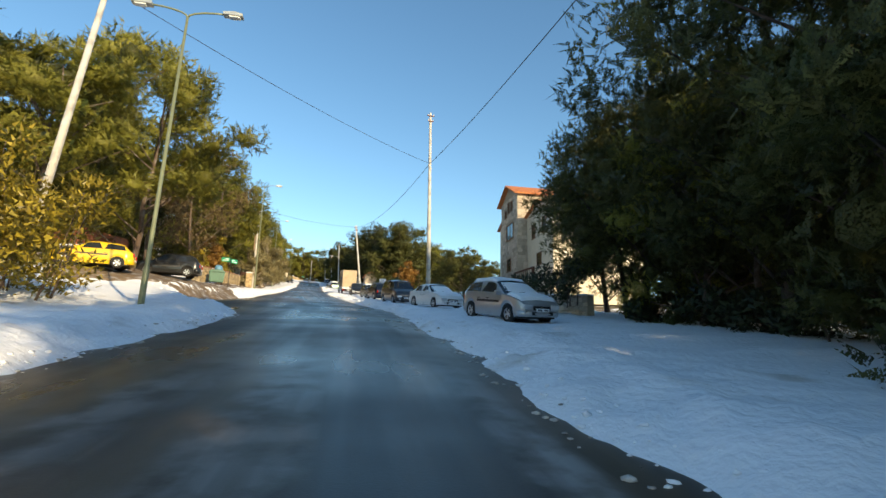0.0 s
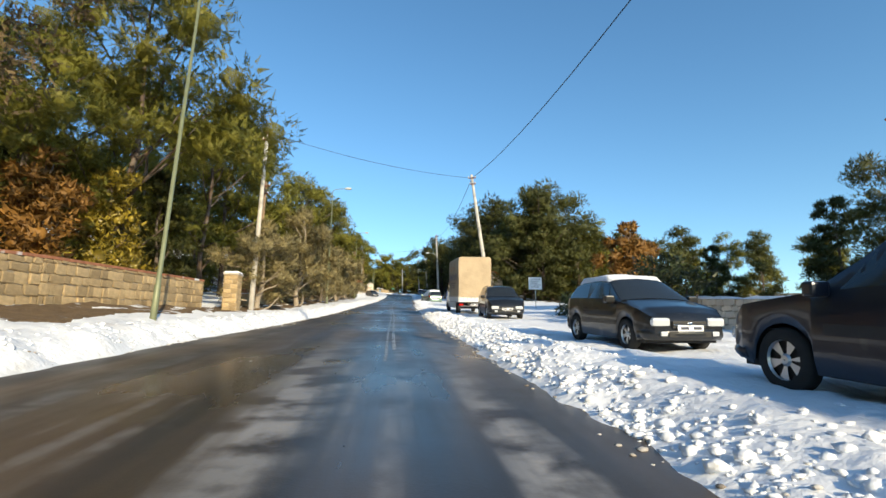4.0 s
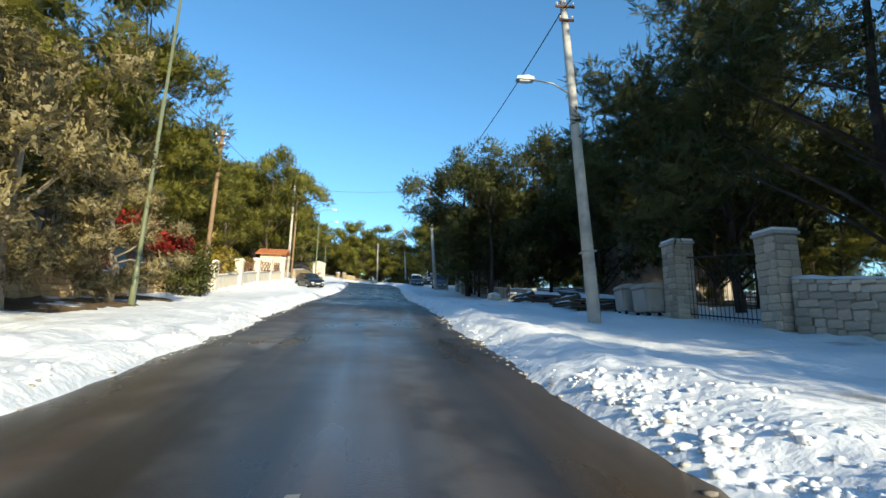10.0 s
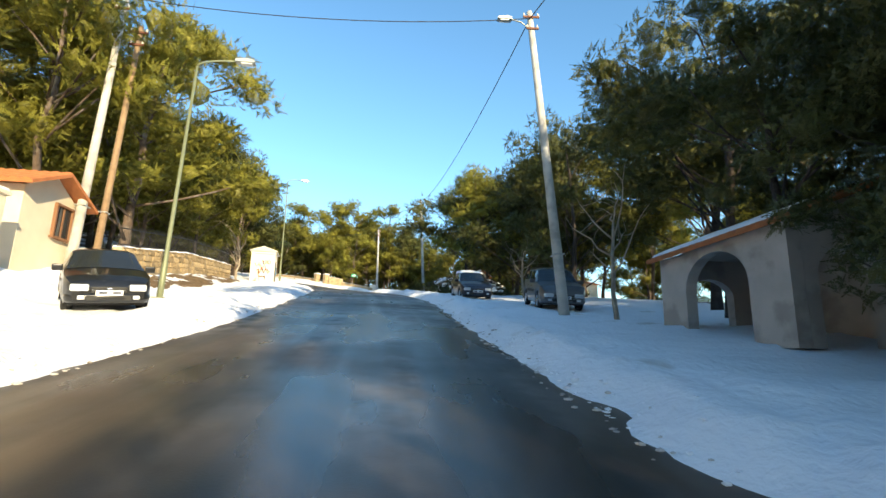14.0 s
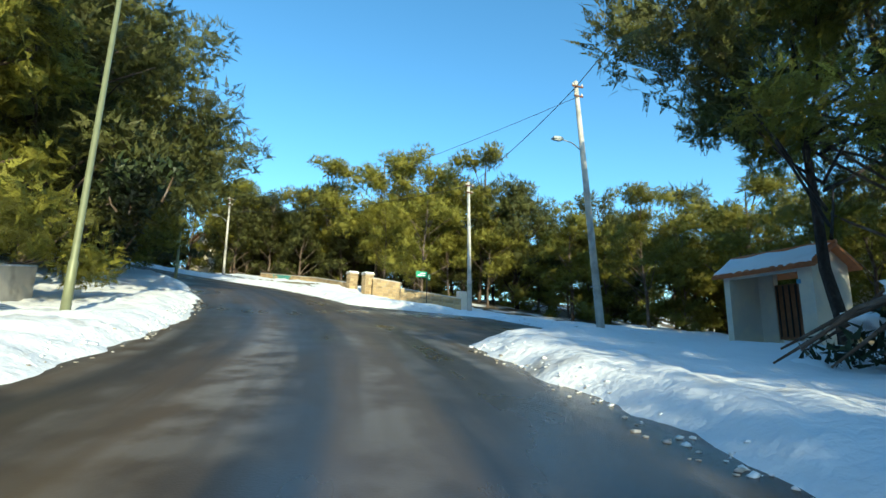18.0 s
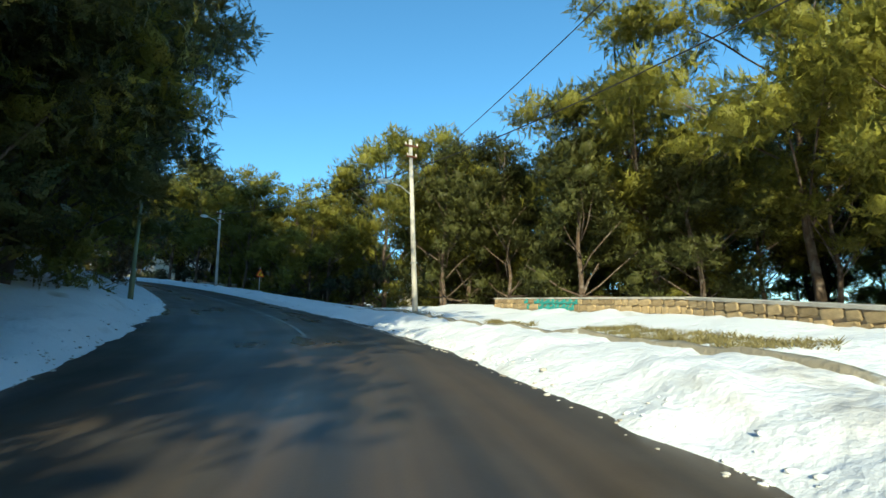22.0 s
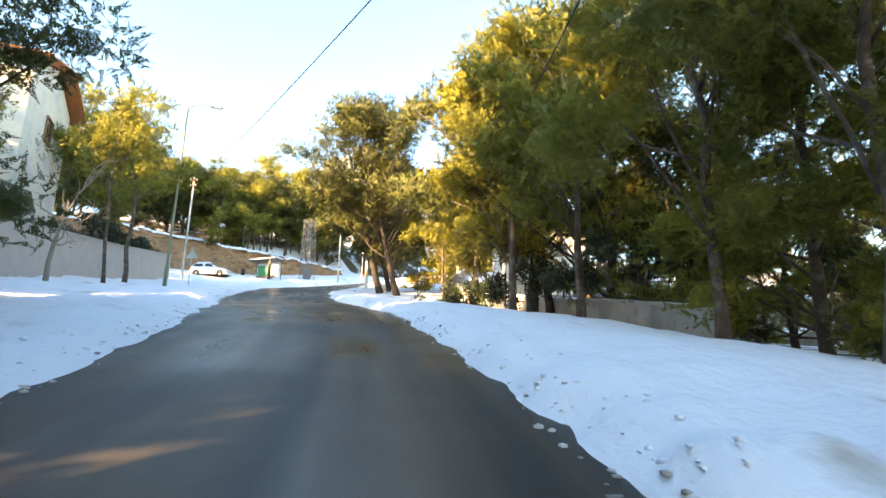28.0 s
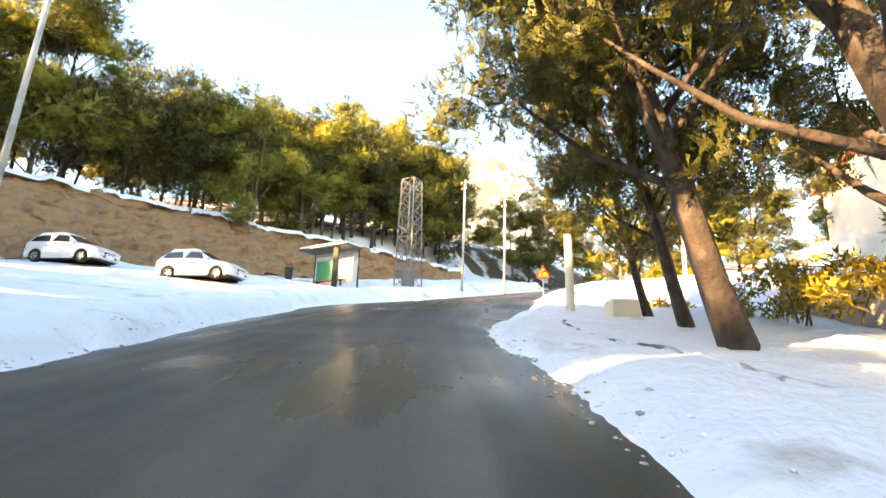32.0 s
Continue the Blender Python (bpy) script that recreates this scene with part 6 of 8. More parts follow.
def arched_gate(m):
    root = thing("arched_portico", "cream arched entrance portico with a snowy tiled roof", "portico", m)
    w, dp, h = 5.0, 4.6, 2.75

    def arch_wall(length, n):
        bm = bmesh.new()
        bay = length / n
        for b in range(n):
            x0 = -length / 2 + b * bay
            r = min(bay / 2 - 0.32, 1.25)
            pts = [(x0, -0.4), (x0 + bay / 2 - r, -0.4)] + [(x0 + bay / 2 - r * math.cos(u), 1.45 + r * 0.85 * math.sin(u)) for u in np.linspace(0, math.pi, 13)] + [(x0 + bay / 2 + r, -0.4), (x0 + bay, -0.4), (x0 + bay, h), (x0, h)]
            prism(bm, pts, -0.16, 0.16)
        return bm
    # cream walls drawn in grey plaster: the shade on them is put into the colour
    for y in (-dp / 2, dp / 2):
        ob = part("arcade", arch_wall(w, 1 if y > 0 else 2), PLASTER_GREY, root)
        ob.matrix_basis = pose(0, y, 0)
    for x in (-w / 2 + 0.16, w / 2 - 0.16):
        ob = part("arcade", arch_wall(dp - 0.34, 2), PLASTER_GREY, root)
        ob.matrix_basis = pose(x, 0, 0, 0, 0, 90)
    part("back_wall", boxes((-w / 2 + 0.4, w / 2 - 0.4, -dp / 2 + 0.9, -dp / 2 + 1.1, -0.4, 2.7)), PLASTER_GREY, root)
    tile_roof(root, "roof", [(-w / 2 - 0.4, -dp / 2 - 0.4, h), (w / 2 + 0.4, -dp / 2 - 0.4, h), (w / 2 + 0.4, 0, h + 1.25), (-w / 2 - 0.4, 0, h + 1.25)], snow=(0.02, 0.98, 0.16))
    tile_roof(root, "roof", [(-w / 2 - 0.4, dp / 2 + 0.4, h), (w / 2 + 0.4, dp / 2 + 0.4, h), (w / 2 + 0.4, 0, h + 1.25), (-w / 2 - 0.4, 0, h + 1.25)], snow=(0.02, 0.98, 0.16))
    g = bmesh.new()
    prism(g, [(-dp / 2, h), (dp / 2, h), (0, h + 1.2)], -w / 2, w / 2)
    bmesh.ops.rotate(g, verts=list(g.verts), matrix=Matrix.Rotation(radians(90), 3, "Z"))
    part("gable", g, PLASTER_GREY, root)


arched_gate(stand(162.6, 10.5, 90, 0, 0.95) @ Matrix.Diagonal((1, 1, 0.86, 1)))


def kiosk(m):
    root = thing("concrete_kiosk", "small white concrete kiosk with graffiti and a door", "kiosk", m)
    w, dp, h = 2.1, 2.2, 2.75
    part("wall", boxes((-w / 2, w / 2, -dp / 2, dp / 2, -0.5, h)), PLASTER_WHITE, root)
    rf = bmesh.new()
    prism(rf, [(-w / 2 - 0.18, h), (w / 2 + 0.18, h), (w / 2 + 0.18, h + 0.1), (0, h + 0.5), (-w / 2 - 0.18, h + 0.1)], -dp / 2 - 0.2, dp / 2 + 0.2)
    part("roof", rf, CONCRETE, root)
    for x in (-w / 2 - 0.03, w / 2 - 0.15):
        part("corner_pilaster", boxes((x, x + 0.18, -dp / 2 - 0.06, -dp / 2 + 0.02, -0.4, h), bevel=0.01), PLASTER_WHITE, root)
    part("cornice", boxes((-w / 2 - 0.08, w / 2 + 0.08, -dp / 2 - 0.09, -dp / 2 + 0.02, h - 0.22, h - 0.02), bevel=0.02), PLASTER_WHITE, root)
    dr = part("door", boxes((w / 2, w / 2 + 0.03, -0.75, 0.05, -0.1, 1.9), bevel=0.008), DARK_METAL, root, "dark steel door")
    part("door_handle", boxes((w / 2 + 0.03, w / 2 + 0.07, -0.08, -0.02, 0.95, 1.07)), GALV, dr)
    rng = random.Random(4)
    for mt, nm, face in ((INK_DARK, "dark_scrawl", 0), (SIGN_RED, "red_scrawl", 0), (INK_BLUE, "blue_scrawl", 1)):
        for k in range(4):
            u0, z0 = rng.uniform(-0.75, 0.1), rng.uniform(0.8, 1.9)
            if face:
                u0 = 0.15 + 0.18 * k
            q = [(u0 + (0.07 if face else 0.13) * i, z0 + 0.22 * math.sin(i * 2.0 + k) + rng.uniform(-0.08, 0.08)) for i in range(6)]
            pts = [((w / 2 + 0.004, u, z) if face else (u, -dp / 2 - 0.004, z)) for u, z in q]
            part_of(nm, tubes(nm, [(pts, 0.028 if nm != "dark_scrawl" else 0.045)], mt, 5), root)


kiosk(stand(196.3, -7.5, -8, 0, 0.88))

RED_COPING = mat("red_clay_coping", (0.36, 0.15, 0.08), 0.85, var=0.2, scale=4, bump=0.3, second=(0.74, 0.75, 0.78), second_at=(0.6, 0.66), second_scale=0.9)
# ---- walls and fences, from the start of the way on ----
wall_run("wall_1", "low pinkish garden wall behind the driveway", [(24, -15.5), (38, -16), (48, -16.5)], 1.0, 0.25, PLASTER_PINK, CONCRETE, snow=0.08)
picket_fence("red-brown picket fence on the low wall", [(24, -15.5), (36, -15.9), (48, -16.5)], 1.1, 1.05, WOOD_RED, 0.22, 0.12)
wall_run("wall_2", "golden rubble stone wall with snow on top", [(46, -11.2), (52, -10.9), (60, -10.4), (71, -9.9)], 1.4, 0.4, MORTAR, RED_COPING, 0.09, stones="gold", stone=(0.5, 0.3), most=300)
wall_run("wall_3", "golden rubble stone wall under a wooden fence", [(78, -10.4), (88, -10.3), (100, -10.3), (112, -10.4), (124, -10.3), (138, -10.3)], 0.9, 0.4, MORTAR, stones="gold", snow=0.07, most=300)
picket_fence("red-brown wooden slat fence above the stone wall", [(78, -10.45), (84, -10.4), (90, -10.35)], 1.25, 0.92, WOOD_RED, 0.13, 0.11)
picket_fence("red-brown wooden slat fence above the stone wall", [(96, -10.35), (108, -10.4), (120, -10.35), (132, -10.35)], 1.15, 0.92, WOOD_RED, 0.2, 0.12)


def pillar(label, s, d, side, high, material, stones=None, cap=True, lift=0.0, name="gate_pillar"):
    m = stand(s, d, 0, lift)
    root = thing(name, label, "pillar", m, group="gate pillars")
    k = side / 2
    part("shaft", boxes((-k, k, -k, k, -0.6, high), bevel=0.015), material, root)
    if cap:
        part("cap", boxes((-k - 0.07, k + 0.07, -k - 0.07, k + 0.07, high, high + 0.1), bevel=0.02), CONCRETE if stones else PLASTER_WHITE, root)
        part("snow_cap", boxes((-k - 0.04, k + 0.04, -k - 0.04, k + 0.04, high + 0.09, high + 0.19), bevel=0.045), SNOW_CLEAN, root)
    if stones:
        rng = random.Random(int(s * 7))
        for face in range(4):
            z = 0.0
            while z < high - 0.08:
                hh = min(rng.uniform(0.16, 0.28), high - z)
                cut = rng.uniform(-0.2, 0.2) * side
                for x0, x1 in ((-k, cut), (cut, k)):
                    mm = pose(0, 0, 0, 0, 0, 90 * face) @ pose((x0 + x1) / 2, -k, z + hh / 2) @ Matrix.Diagonal((x1 - x0 - 0.02, 0.08, hh - 0.02, 1))
                    part_of("stone", rng.choice(STONES[stones]), root, m=mm)
                z += hh
    return root


pillar("golden stone gate pillar at the end of the wall", 72.5, -8.7, 0.7, 2.0, MORTAR, "gold")
for s_, d_, t_ in ((149, -9.9, 1.7), (155, -10.1, 1.8), (160.5, -10.4, 1.9), (164.5, -10.0, 2.1), (143, -9.9, 1.6)):
    pillar("white plastered pillar of the garden wall", s_, d_, 0.5, t_, PLASTER_WHITE, name="wall_pillar")
wall_run("wall_4", "white plastered garden wall between pillars", [(140, -10), (149, -10), (155, -10.15), (160.5, -10.4), (165, -10.1)], 0.75, 0.25, PLASTER_WHITE, CONCRETE, snow=0.06)


def lattice(s0, d0, s1, d1, lift, high, material, label):
    a, b = line_points([(s0, d0), (s1, d1)])
    root = thing("lattice_railing", label, "railing", Matrix.Translation(a), group="lattice railings")
    w = b - a
    for z in (lift, lift + high):
        part_of("rail", tubes("rail", [([Vector((0, 0, z)), w + Vector((0, 0, z))], 0.035)], material, 6), root)
    n = max(2, int(w.length / 1.1))
    for i in range(n):
        p, q = w * (i / n), w * ((i + 1) / n)
        for u, v in ((0, high), (high, 0)):
            part_of("bar", tubes("bar", [([p + Vector((0, 0, lift + u)), q + Vector((0, 0, lift + v))], 0.028)], material, 6), root)
        part_of("post", tubes("post", [([p + Vector((0, 0, lift - 0.1)), p + Vector((0, 0, lift + high + 0.05))], 0.035)], material, 6), root)
    return root


for s0_, s1_ in ((143.3, 148.7), (149.3, 154.7), (155.3, 160.2), (160.8, 164.2)):
    lattice(s0_, -10.05, s1_, -10.2, 0.95, 0.75, WOOD_BROWN, "brown criss-cross wooden railing on the white wall")
wall_run("wall_5", "golden stone wall below an iron fence", [(171, -9.9), (178, -9.7), (187, -9.4)], 1.0, 0.35, MORTAR, stones="gold", snow=0.08)


def iron_fence(label, pts, lift, high, pitch=0.16):
    p = line_points(pts)
    root = thing("iron_fence", label, "fence", Matrix.Translation(p[0]))
    me = tubes("bar", [([(0, 0, 0), (0, 0, high)], [0.012, 0.008])], DARK_METAL, 5)
    for a, b in zip(p, p[1:]):
        a, b = a - p[0], b - p[0]
        n = int((b - a).length / pitch)
        for i in range(n + 1):
            c = a + (b - a) * (i / n)
            part_of("bar", me, root, m=pose(c.x, c.y, c.z + lift))
        for z in (0.12, high - 0.15):
            v, f = slab(a, b, 0.03, lift + z - 0.02, lift + z + 0.02)
            part_of("rail", mesh_of("rail", v, f, DARK_METAL), root)
    return root


iron_fence("black iron bar fence on the stone wall", [(171, -9.9), (178, -9.7), (187, -9.4)], 1.0, 0.9)
wall_run("wall_13", "low grey concrete wall with faint graffiti", [(199.5, -7.9), (206, -7.7)], 0.9, 0.3, CONCRETE, snow=0.08)
wall_run("wall_6", "beige rendered wall with ivy along its top", [(280, -10.4), (288, -10.9), (298, -11.2), (307, -11.3)], 2.0, 0.25, PLASTER_PINK, CONCRETE, 0.06)
wall_run("wall_7", "stone garden wall in front of the tall house", [(22, 11.5), (36, 11), (52, 10.8), (70, 11)], 1.0, 0.35, MORTAR, stones="pale", side=-1, snow=0.1, most=150)
wall_run("wall_8", "stone wall behind the snowed-in car", [(97, 11.5), (106, 11.5)], 1.2, 0.35, MORTAR, stones="pale", side=-1, snow=0.12, most=80)
wall_run("wall_8", "stone wall beside the small shed", [(114, 11.5), (123.5, 11.1)], 1.4, 0.35, MORTAR, stones="pale", side=-1, snow=0.1, most=120)
pillar("pale stone pillar of an iron gate", 128, 10.5, 0.7, 2.6, MORTAR, "pale")
pillar("pale stone pillar of an iron gate", 124, 11.0, 0.7, 2.6, MORTAR, "pale")
iron_fence("tall iron gate between stone pillars", [(124.4, 11.0), (127.6, 10.6)], 0.1, 2.2)
wall_run("wall_9", "low plastered wall by the portico", [(144, 10.4), (150, 10.4), (157, 10.2)], 0.8, 0.25, PLASTER_GREY, CONCRETE, snow=0.08)
pillar("golden stone gate pillar with a flat cap", 225.5, 7.7, 0.62, 1.15, MORTAR, "gold")
pillar("golden stone gate pillar with a flat cap", 223.7, 8.0, 0.62, 1.45, MORTAR, "gold")
sprayed = wall_run("wall_10", "golden stone garden wall sprayed with teal graffiti beside the pavement", [(226, 7.6), (232, 8.2), (241, 8.4)], 0.38, 0.35, MORTAR, CONCRETE, 0.06, stones="gold", side=-1, most=300, stone=(0.34, 0.2))
for ob_ in sprayed.children:
    if ob_.name.startswith("stone"):
        at_ = sprayed.matrix_basis.translation + ob_.matrix_basis.translation
        s_ = float(place(at_.x, at_.y)[0][0])
        if 235.8 + 0.5 * math.sin(at_.z * 40) < s_ < 238.2 + 0.5 * math.sin(at_.z * 57):
            ob_.material_slots[0].link = "OBJECT"
            ob_.material_slots[0].material = SPRAYED_STONE
wall_run("wall_11", "golden stone garden wall stepping down the slope", [(223.2, 8.2), (222, 9.7)], 1.3, 0.35, MORTAR, CONCRETE, 0.06, stones="gold", side=1)
wall_run("wall_11", "golden stone garden wall stepping down the slope", [(222, 9.7), (221, 12.5), (220.6, 13.8)], 0.9, 0.35, MORTAR, CONCRETE, 0.06, stones="gold", side=1)
wall_run("wall_12", "grey boundary wall below the leaning pines", [(276, 10.5), (300, 12), (318, 13), (332, 15.5)], 1.0, 0.25, PLASTER_GREY, CONCRETE, snow=0.06)
iron_fence("black iron fence on the boundary wall", [(276, 10.5), (300, 12), (318, 13)], 1.05, 0.9, 0.2)


def clay_bank():
    """The cut slope behind the parked cars: a rough face of clay with ledges, and a snowy lip."""
    foot = [(310, -29, 3.0), (320, -21.5, 3.0), (326, -16.2, 3.0), (333, -12.6, 2.6), (344, -11, 1.8)]
    crown = [(311, -31, 7.6), (321, -24.5, 7.4), (326, -18.3, 6.3), (333, -13.8, 4.9), (344, -12, 3.0)]

    def world_of(k):
        x, y = spot(k[0], k[1])
        return (x, y, float(place(x, y)[2][0]) + k[2])
    lo, hi = [np.array([world_of(k) for k in row]) for row in (foot, crown)]
    n, nc = 160, 22
    u = np.linspace(0, 4, n)
    low = np.array([np.interp(u, np.arange(5), lo[:, k]) for k in range(3)]).T
    top = np.array([np.interp(u, np.arange(5), hi[:, k]) for k in range(3)]).T
    low[:, 2] -= 0.9
    v = []
    for i in range(n):
        for w in np.linspace(0, 1, nc):
            p = low[i] + (top[i] - low[i]) * np.array([w, w, w ** 0.85])
            k = i * 0.9
            q = Vector((p[0] * 0.7, p[1] * 0.7, p[2] * 1.1))
            g = noise.noise_vector(q) * 0.55 + noise.noise_vector(q * 2.7) * 0.28
            v.append((p[0] + g.x, p[1] + g.y, p[2] + 0.5 * g.z))
    f = [(i * nc + k, i * nc + k + 1, i * nc + k + nc + 1, i * nc + k + nc) for i in range(n - 1) for k in range(nc - 1)]
    tagged(new("clay_bank", mesh_of("clay_bank", v, f, EARTH)), "steep orange clay bank cut beside the road", "bank", kind="structure")
    lip = []
    for i in range(n):
        out = Vector(top[i] - low[i])
        out.z = 0
        out.normalize()
        w = Vector(v[i * nc + nc - 1])
        ragged = 0.7 * noise.noise(w * 0.9) + 0.5 * noise.noise(w * 2.3)
        for k, z in ((-0.5, -0.3), (-0.3, 0.0), (0.3, 0.12), (1.2, 0.16), (3.5, 0.3), (4.0, -0.8)):
            lip.append(w + out * (k + (ragged if k < 1 else 0)) + Vector((0, 0, z - (0.35 * abs(ragged) if k < 1 else 0))))
    lf = [(i * 6 + k, i * 6 + k + 1, i * 6 + k + 7, i * 6 + k + 6) for i in range(n - 1) for k in range(5)]
    tagged(new("snow_lip", mesh_of("snow_lip", lip, lf, SNOW_CLEAN, True)), "snow lying along the top of the clay bank", "snow", kind="structure")


clay_bank()

# ---- trees in place ----
P, B, K, T, O, H = PINES, BUSHY, DARKS, TALL, OLIVES, HIGH
PB = P + B
# left of the road
for s_, d_, k_ in ((30, -16, 1.15), (37, -13, 1.4), (45, -20, 1.4), (24, -21, 1.1), (64, -14, 1.05), (69, -13, 1.15), (76, -16, 1.3), (84, -15, 1.5), (92, -16, 1.6), (98, -15, 1.5), (104, -12.4, 1.1), (113, -12.8, 1.25), (121, -13, 1.05)):
    plant(P[int(s_) % 4], s_, d_, k_)
plant(FIRS[0], 71.8, -12.4, 0.85)
plant(GOLD[0], 66.8, -12.2, 0.95)
plant(GOLD[0], 146.5, -12.2, 1.1)
plant(P[2], 138.5, -12.6, 1.35)
plant(THUJA[0], 62.3, -12.2, 0.8)
plant(DROOP[0], 55, -12.8, 1.25)
plant(DROOP[0], 52, -16, 1.2)
grove(FAR, 26, 80, -34, -18, 18, 1.0, 1.4, 1, 4.5)
for s_, d_, k_ in ((77, -8.6, 1.2), (86.5, -8.0, 1.25), (91.5, -8.4, 1.15), (98.5, -8, 1.0), (104, -8.6, 1.0), (109, -7.9, 1.0), (114.5, -8.4, 1.0), (119, -8, 1.05), (124.5, -8.5, 1.0), (129.0, -8.6, 0.75)):
    plant(O[int(s_) % 3], s_, d_, k_ * 1.14)
grove(P, 122, 142, -20, -12.5, 6, 0.9, 1.15, 2, 4.5)
grove(FAR, 80, 165, -38, -20, 22, 0.9, 1.2, 3, 5)
grove(P, 142, 164, -20, -14, 6, 0.7, 0.95, 4, 4)
grove(P, 171, 200, -18, -12, 13, 0.8, 1.05, 5, 3.4)
grove(FAR, 166, 205, -40, -20, 14, 1.0, 1.3, 6, 5)
for s_, d_, k_ in ((204, -9.4, 1.1), (210, -8.9, 1.2), (216, -8.6, 1.15), (222, -8.6, 1.2), (228, -8.2, 1.3), (234, -7.9, 1.45), (240, -8.6, 1.1), (246, -8.2, 1.15), (252, -8.6, 1.15), (258, -8.6, 1.4), (264, -9.2, 1.45), (256, -8.6, 1.15), (261, -8.9, 1.2), (266, -8.7, 1.3), (269, -11.5, 1.15), (273, -11, 1.0)):
    plant((K + B)[int(s_) % 5], s_, d_, k_)
grove(K + B, 202, 268, -13, -10, 12, 0.85, 1.2, 7, 3)
for s_, d_, k_ in ((270, -8.9, 1.1), (274.5, -9.0, 0.9), (266.5, -9.2, 1.15)):
    plant(K[int(s_) % 2], s_, d_, k_)
grove(FAR, 200, 240, -32, -13.5, 14, 0.8, 1.1, 8, 4.5)
grove(FAR, 240, 276, -30, -13.5, 12, 0.45, 0.65, 88, 4.5)
# hillside grove added to cast shade over the road's last stretch
grove(FAR + K, 270, 306, -42, -24, 22, 0.95, 1.2, 92, 4)
grove(T, 278, 308, -22, -13.5, 14, 0.75, 1.0, 9, 3)
for s_, d_, f_, u_ in ((290.2, -9.2, 1.0, 20), (293.6, -9.4, 0.95, 340)):
    plant(T[int(s_) % len(T)], s_, d_, f_, u_)
grove(T + P + K, 318, 330, -33, -26, 24, 0.95, 1.25, 10, 2.4)
grove(T + P + K, 326, 350, -25, -16.5, 30, 0.85, 1.1, 12, 2.4)
rng_ = random.Random(77)
for k_ in range(26):
    u_ = 316 + 30 * k_ / 26 + rng_.uniform(-0.5, 0.5)
    c_ = float(np.interp(u_, [311, 321, 326, 333, 344], [-31, -24.5, -18.3, -13.8, -12]))
    plant((K + T + P)[k_ % 8], u_, c_ - rng_.uniform(2.2, 4.2), rng_.uniform(0.75, 1.0))
grove(FAR, 306, 360, -60, -33, 34, 0.9, 1.2, 11, 4)
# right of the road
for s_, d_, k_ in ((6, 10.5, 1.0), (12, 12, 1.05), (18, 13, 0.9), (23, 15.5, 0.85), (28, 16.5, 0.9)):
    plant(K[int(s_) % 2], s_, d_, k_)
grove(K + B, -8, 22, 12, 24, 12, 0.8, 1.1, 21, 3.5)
# pines behind the start stay unseen, added to shade the right verge
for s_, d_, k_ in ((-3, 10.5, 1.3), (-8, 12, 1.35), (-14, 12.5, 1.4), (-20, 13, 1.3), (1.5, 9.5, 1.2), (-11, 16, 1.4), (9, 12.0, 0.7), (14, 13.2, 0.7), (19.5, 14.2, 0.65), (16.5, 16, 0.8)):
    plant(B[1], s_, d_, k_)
for s_, d_, k_ in ((104.5, 17, 1.25), (107.5, 19.5, 1.2)):
    plant(K[int(s_) % 2], s_, d_, k_)
plant(FIRS[0], 64, 19.5, 0.75)
plant(FIRS[0], 78, 23, 0.65)
plant(THUJA[0], 70, 12.8, 1.0)
grove(FAR[1:2] + B, 84, 104, 20, 34, 9, 0.45, 0.65, 22, 4)
grove(K + B, 104, 126, 16, 27, 8, 0.9, 1.15, 23, 3.5)
grove(H + K, 112, 122, 12.5, 15.5, 2, 1.1, 1.3, 35, 3.5)
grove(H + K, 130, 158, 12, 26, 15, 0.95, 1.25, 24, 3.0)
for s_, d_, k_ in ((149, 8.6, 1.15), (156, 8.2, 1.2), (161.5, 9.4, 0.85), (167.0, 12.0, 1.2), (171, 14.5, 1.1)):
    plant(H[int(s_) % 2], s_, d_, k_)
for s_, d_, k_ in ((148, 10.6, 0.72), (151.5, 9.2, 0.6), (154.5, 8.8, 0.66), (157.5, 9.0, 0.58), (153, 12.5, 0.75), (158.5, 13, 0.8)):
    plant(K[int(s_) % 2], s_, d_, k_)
grove(K + P, 176, 200, 11, 22, 12, 0.8, 1.1, 26, 3.5)
plant(P[2], 192, 10, 1.0)
plant(H[0], 199.8, 13.6, 1.15)
grove(B + P, 203, 222, 20, 36, 12, 0.6, 0.85, 27, 4)
grove(B + P, 224, 239, 13, 22, 12, 0.5, 0.75, 28, 3.2)
for s_, d_, k_ in ((238.5, 14.5, 1.15), (234.5, 16.5, 1.25), (230.5, 19.5, 1.3), (227, 22, 1.3), (257.3, 12.6, 1.05)):
    plant(P[int(s_) % 4], s_, d_, k_)
for s_, d_, k_ in ((225, -8.4, 1.4), (231, -8.6, 1.3), (237, -9.8, 1.2)):
    plant(K[int(s_) % 2], s_, d_, k_)
grove(K, 224, 246, 23, 31, 12, 0.8, 1.1, 41, 3)
grove(B + P, 239, 262, 10.5, 22, 16, 0.7, 1.05, 39, 3.2)
for s_, d_, k_ in ((246, 9, 0.75), (250.5, 14.5, 1.1), (254, 18.5, 1.25), (257, 7.4, 0.7), (247.5, 11.5, 1.0), (261.5, 8.5, 0.9)):
    plant((B + P)[int(s_) % 7], s_, d_, k_)
grove(FAR[2:], 208, 262, 23, 33, 30, 0.5, 0.75, 93, 2.6)
grove(FAR, 222, 300, 24, 45, 26, 0.8, 1.1, 29, 5)
grove(B + P, 264, 284, 7.5, 24, 16, 0.75, 1.1, 30, 3.5)
for s_, d_, k_, u_ in ((303.2, 6.8, 1.4, 166), (307.0, 5.8, 1.1, 166), (311.5, 6.9, 0.85, 160), (315.5, 7.2, 0.7, 155)):
    plant(LEANING[int(s_) % 2], s_, d_, k_, u_)
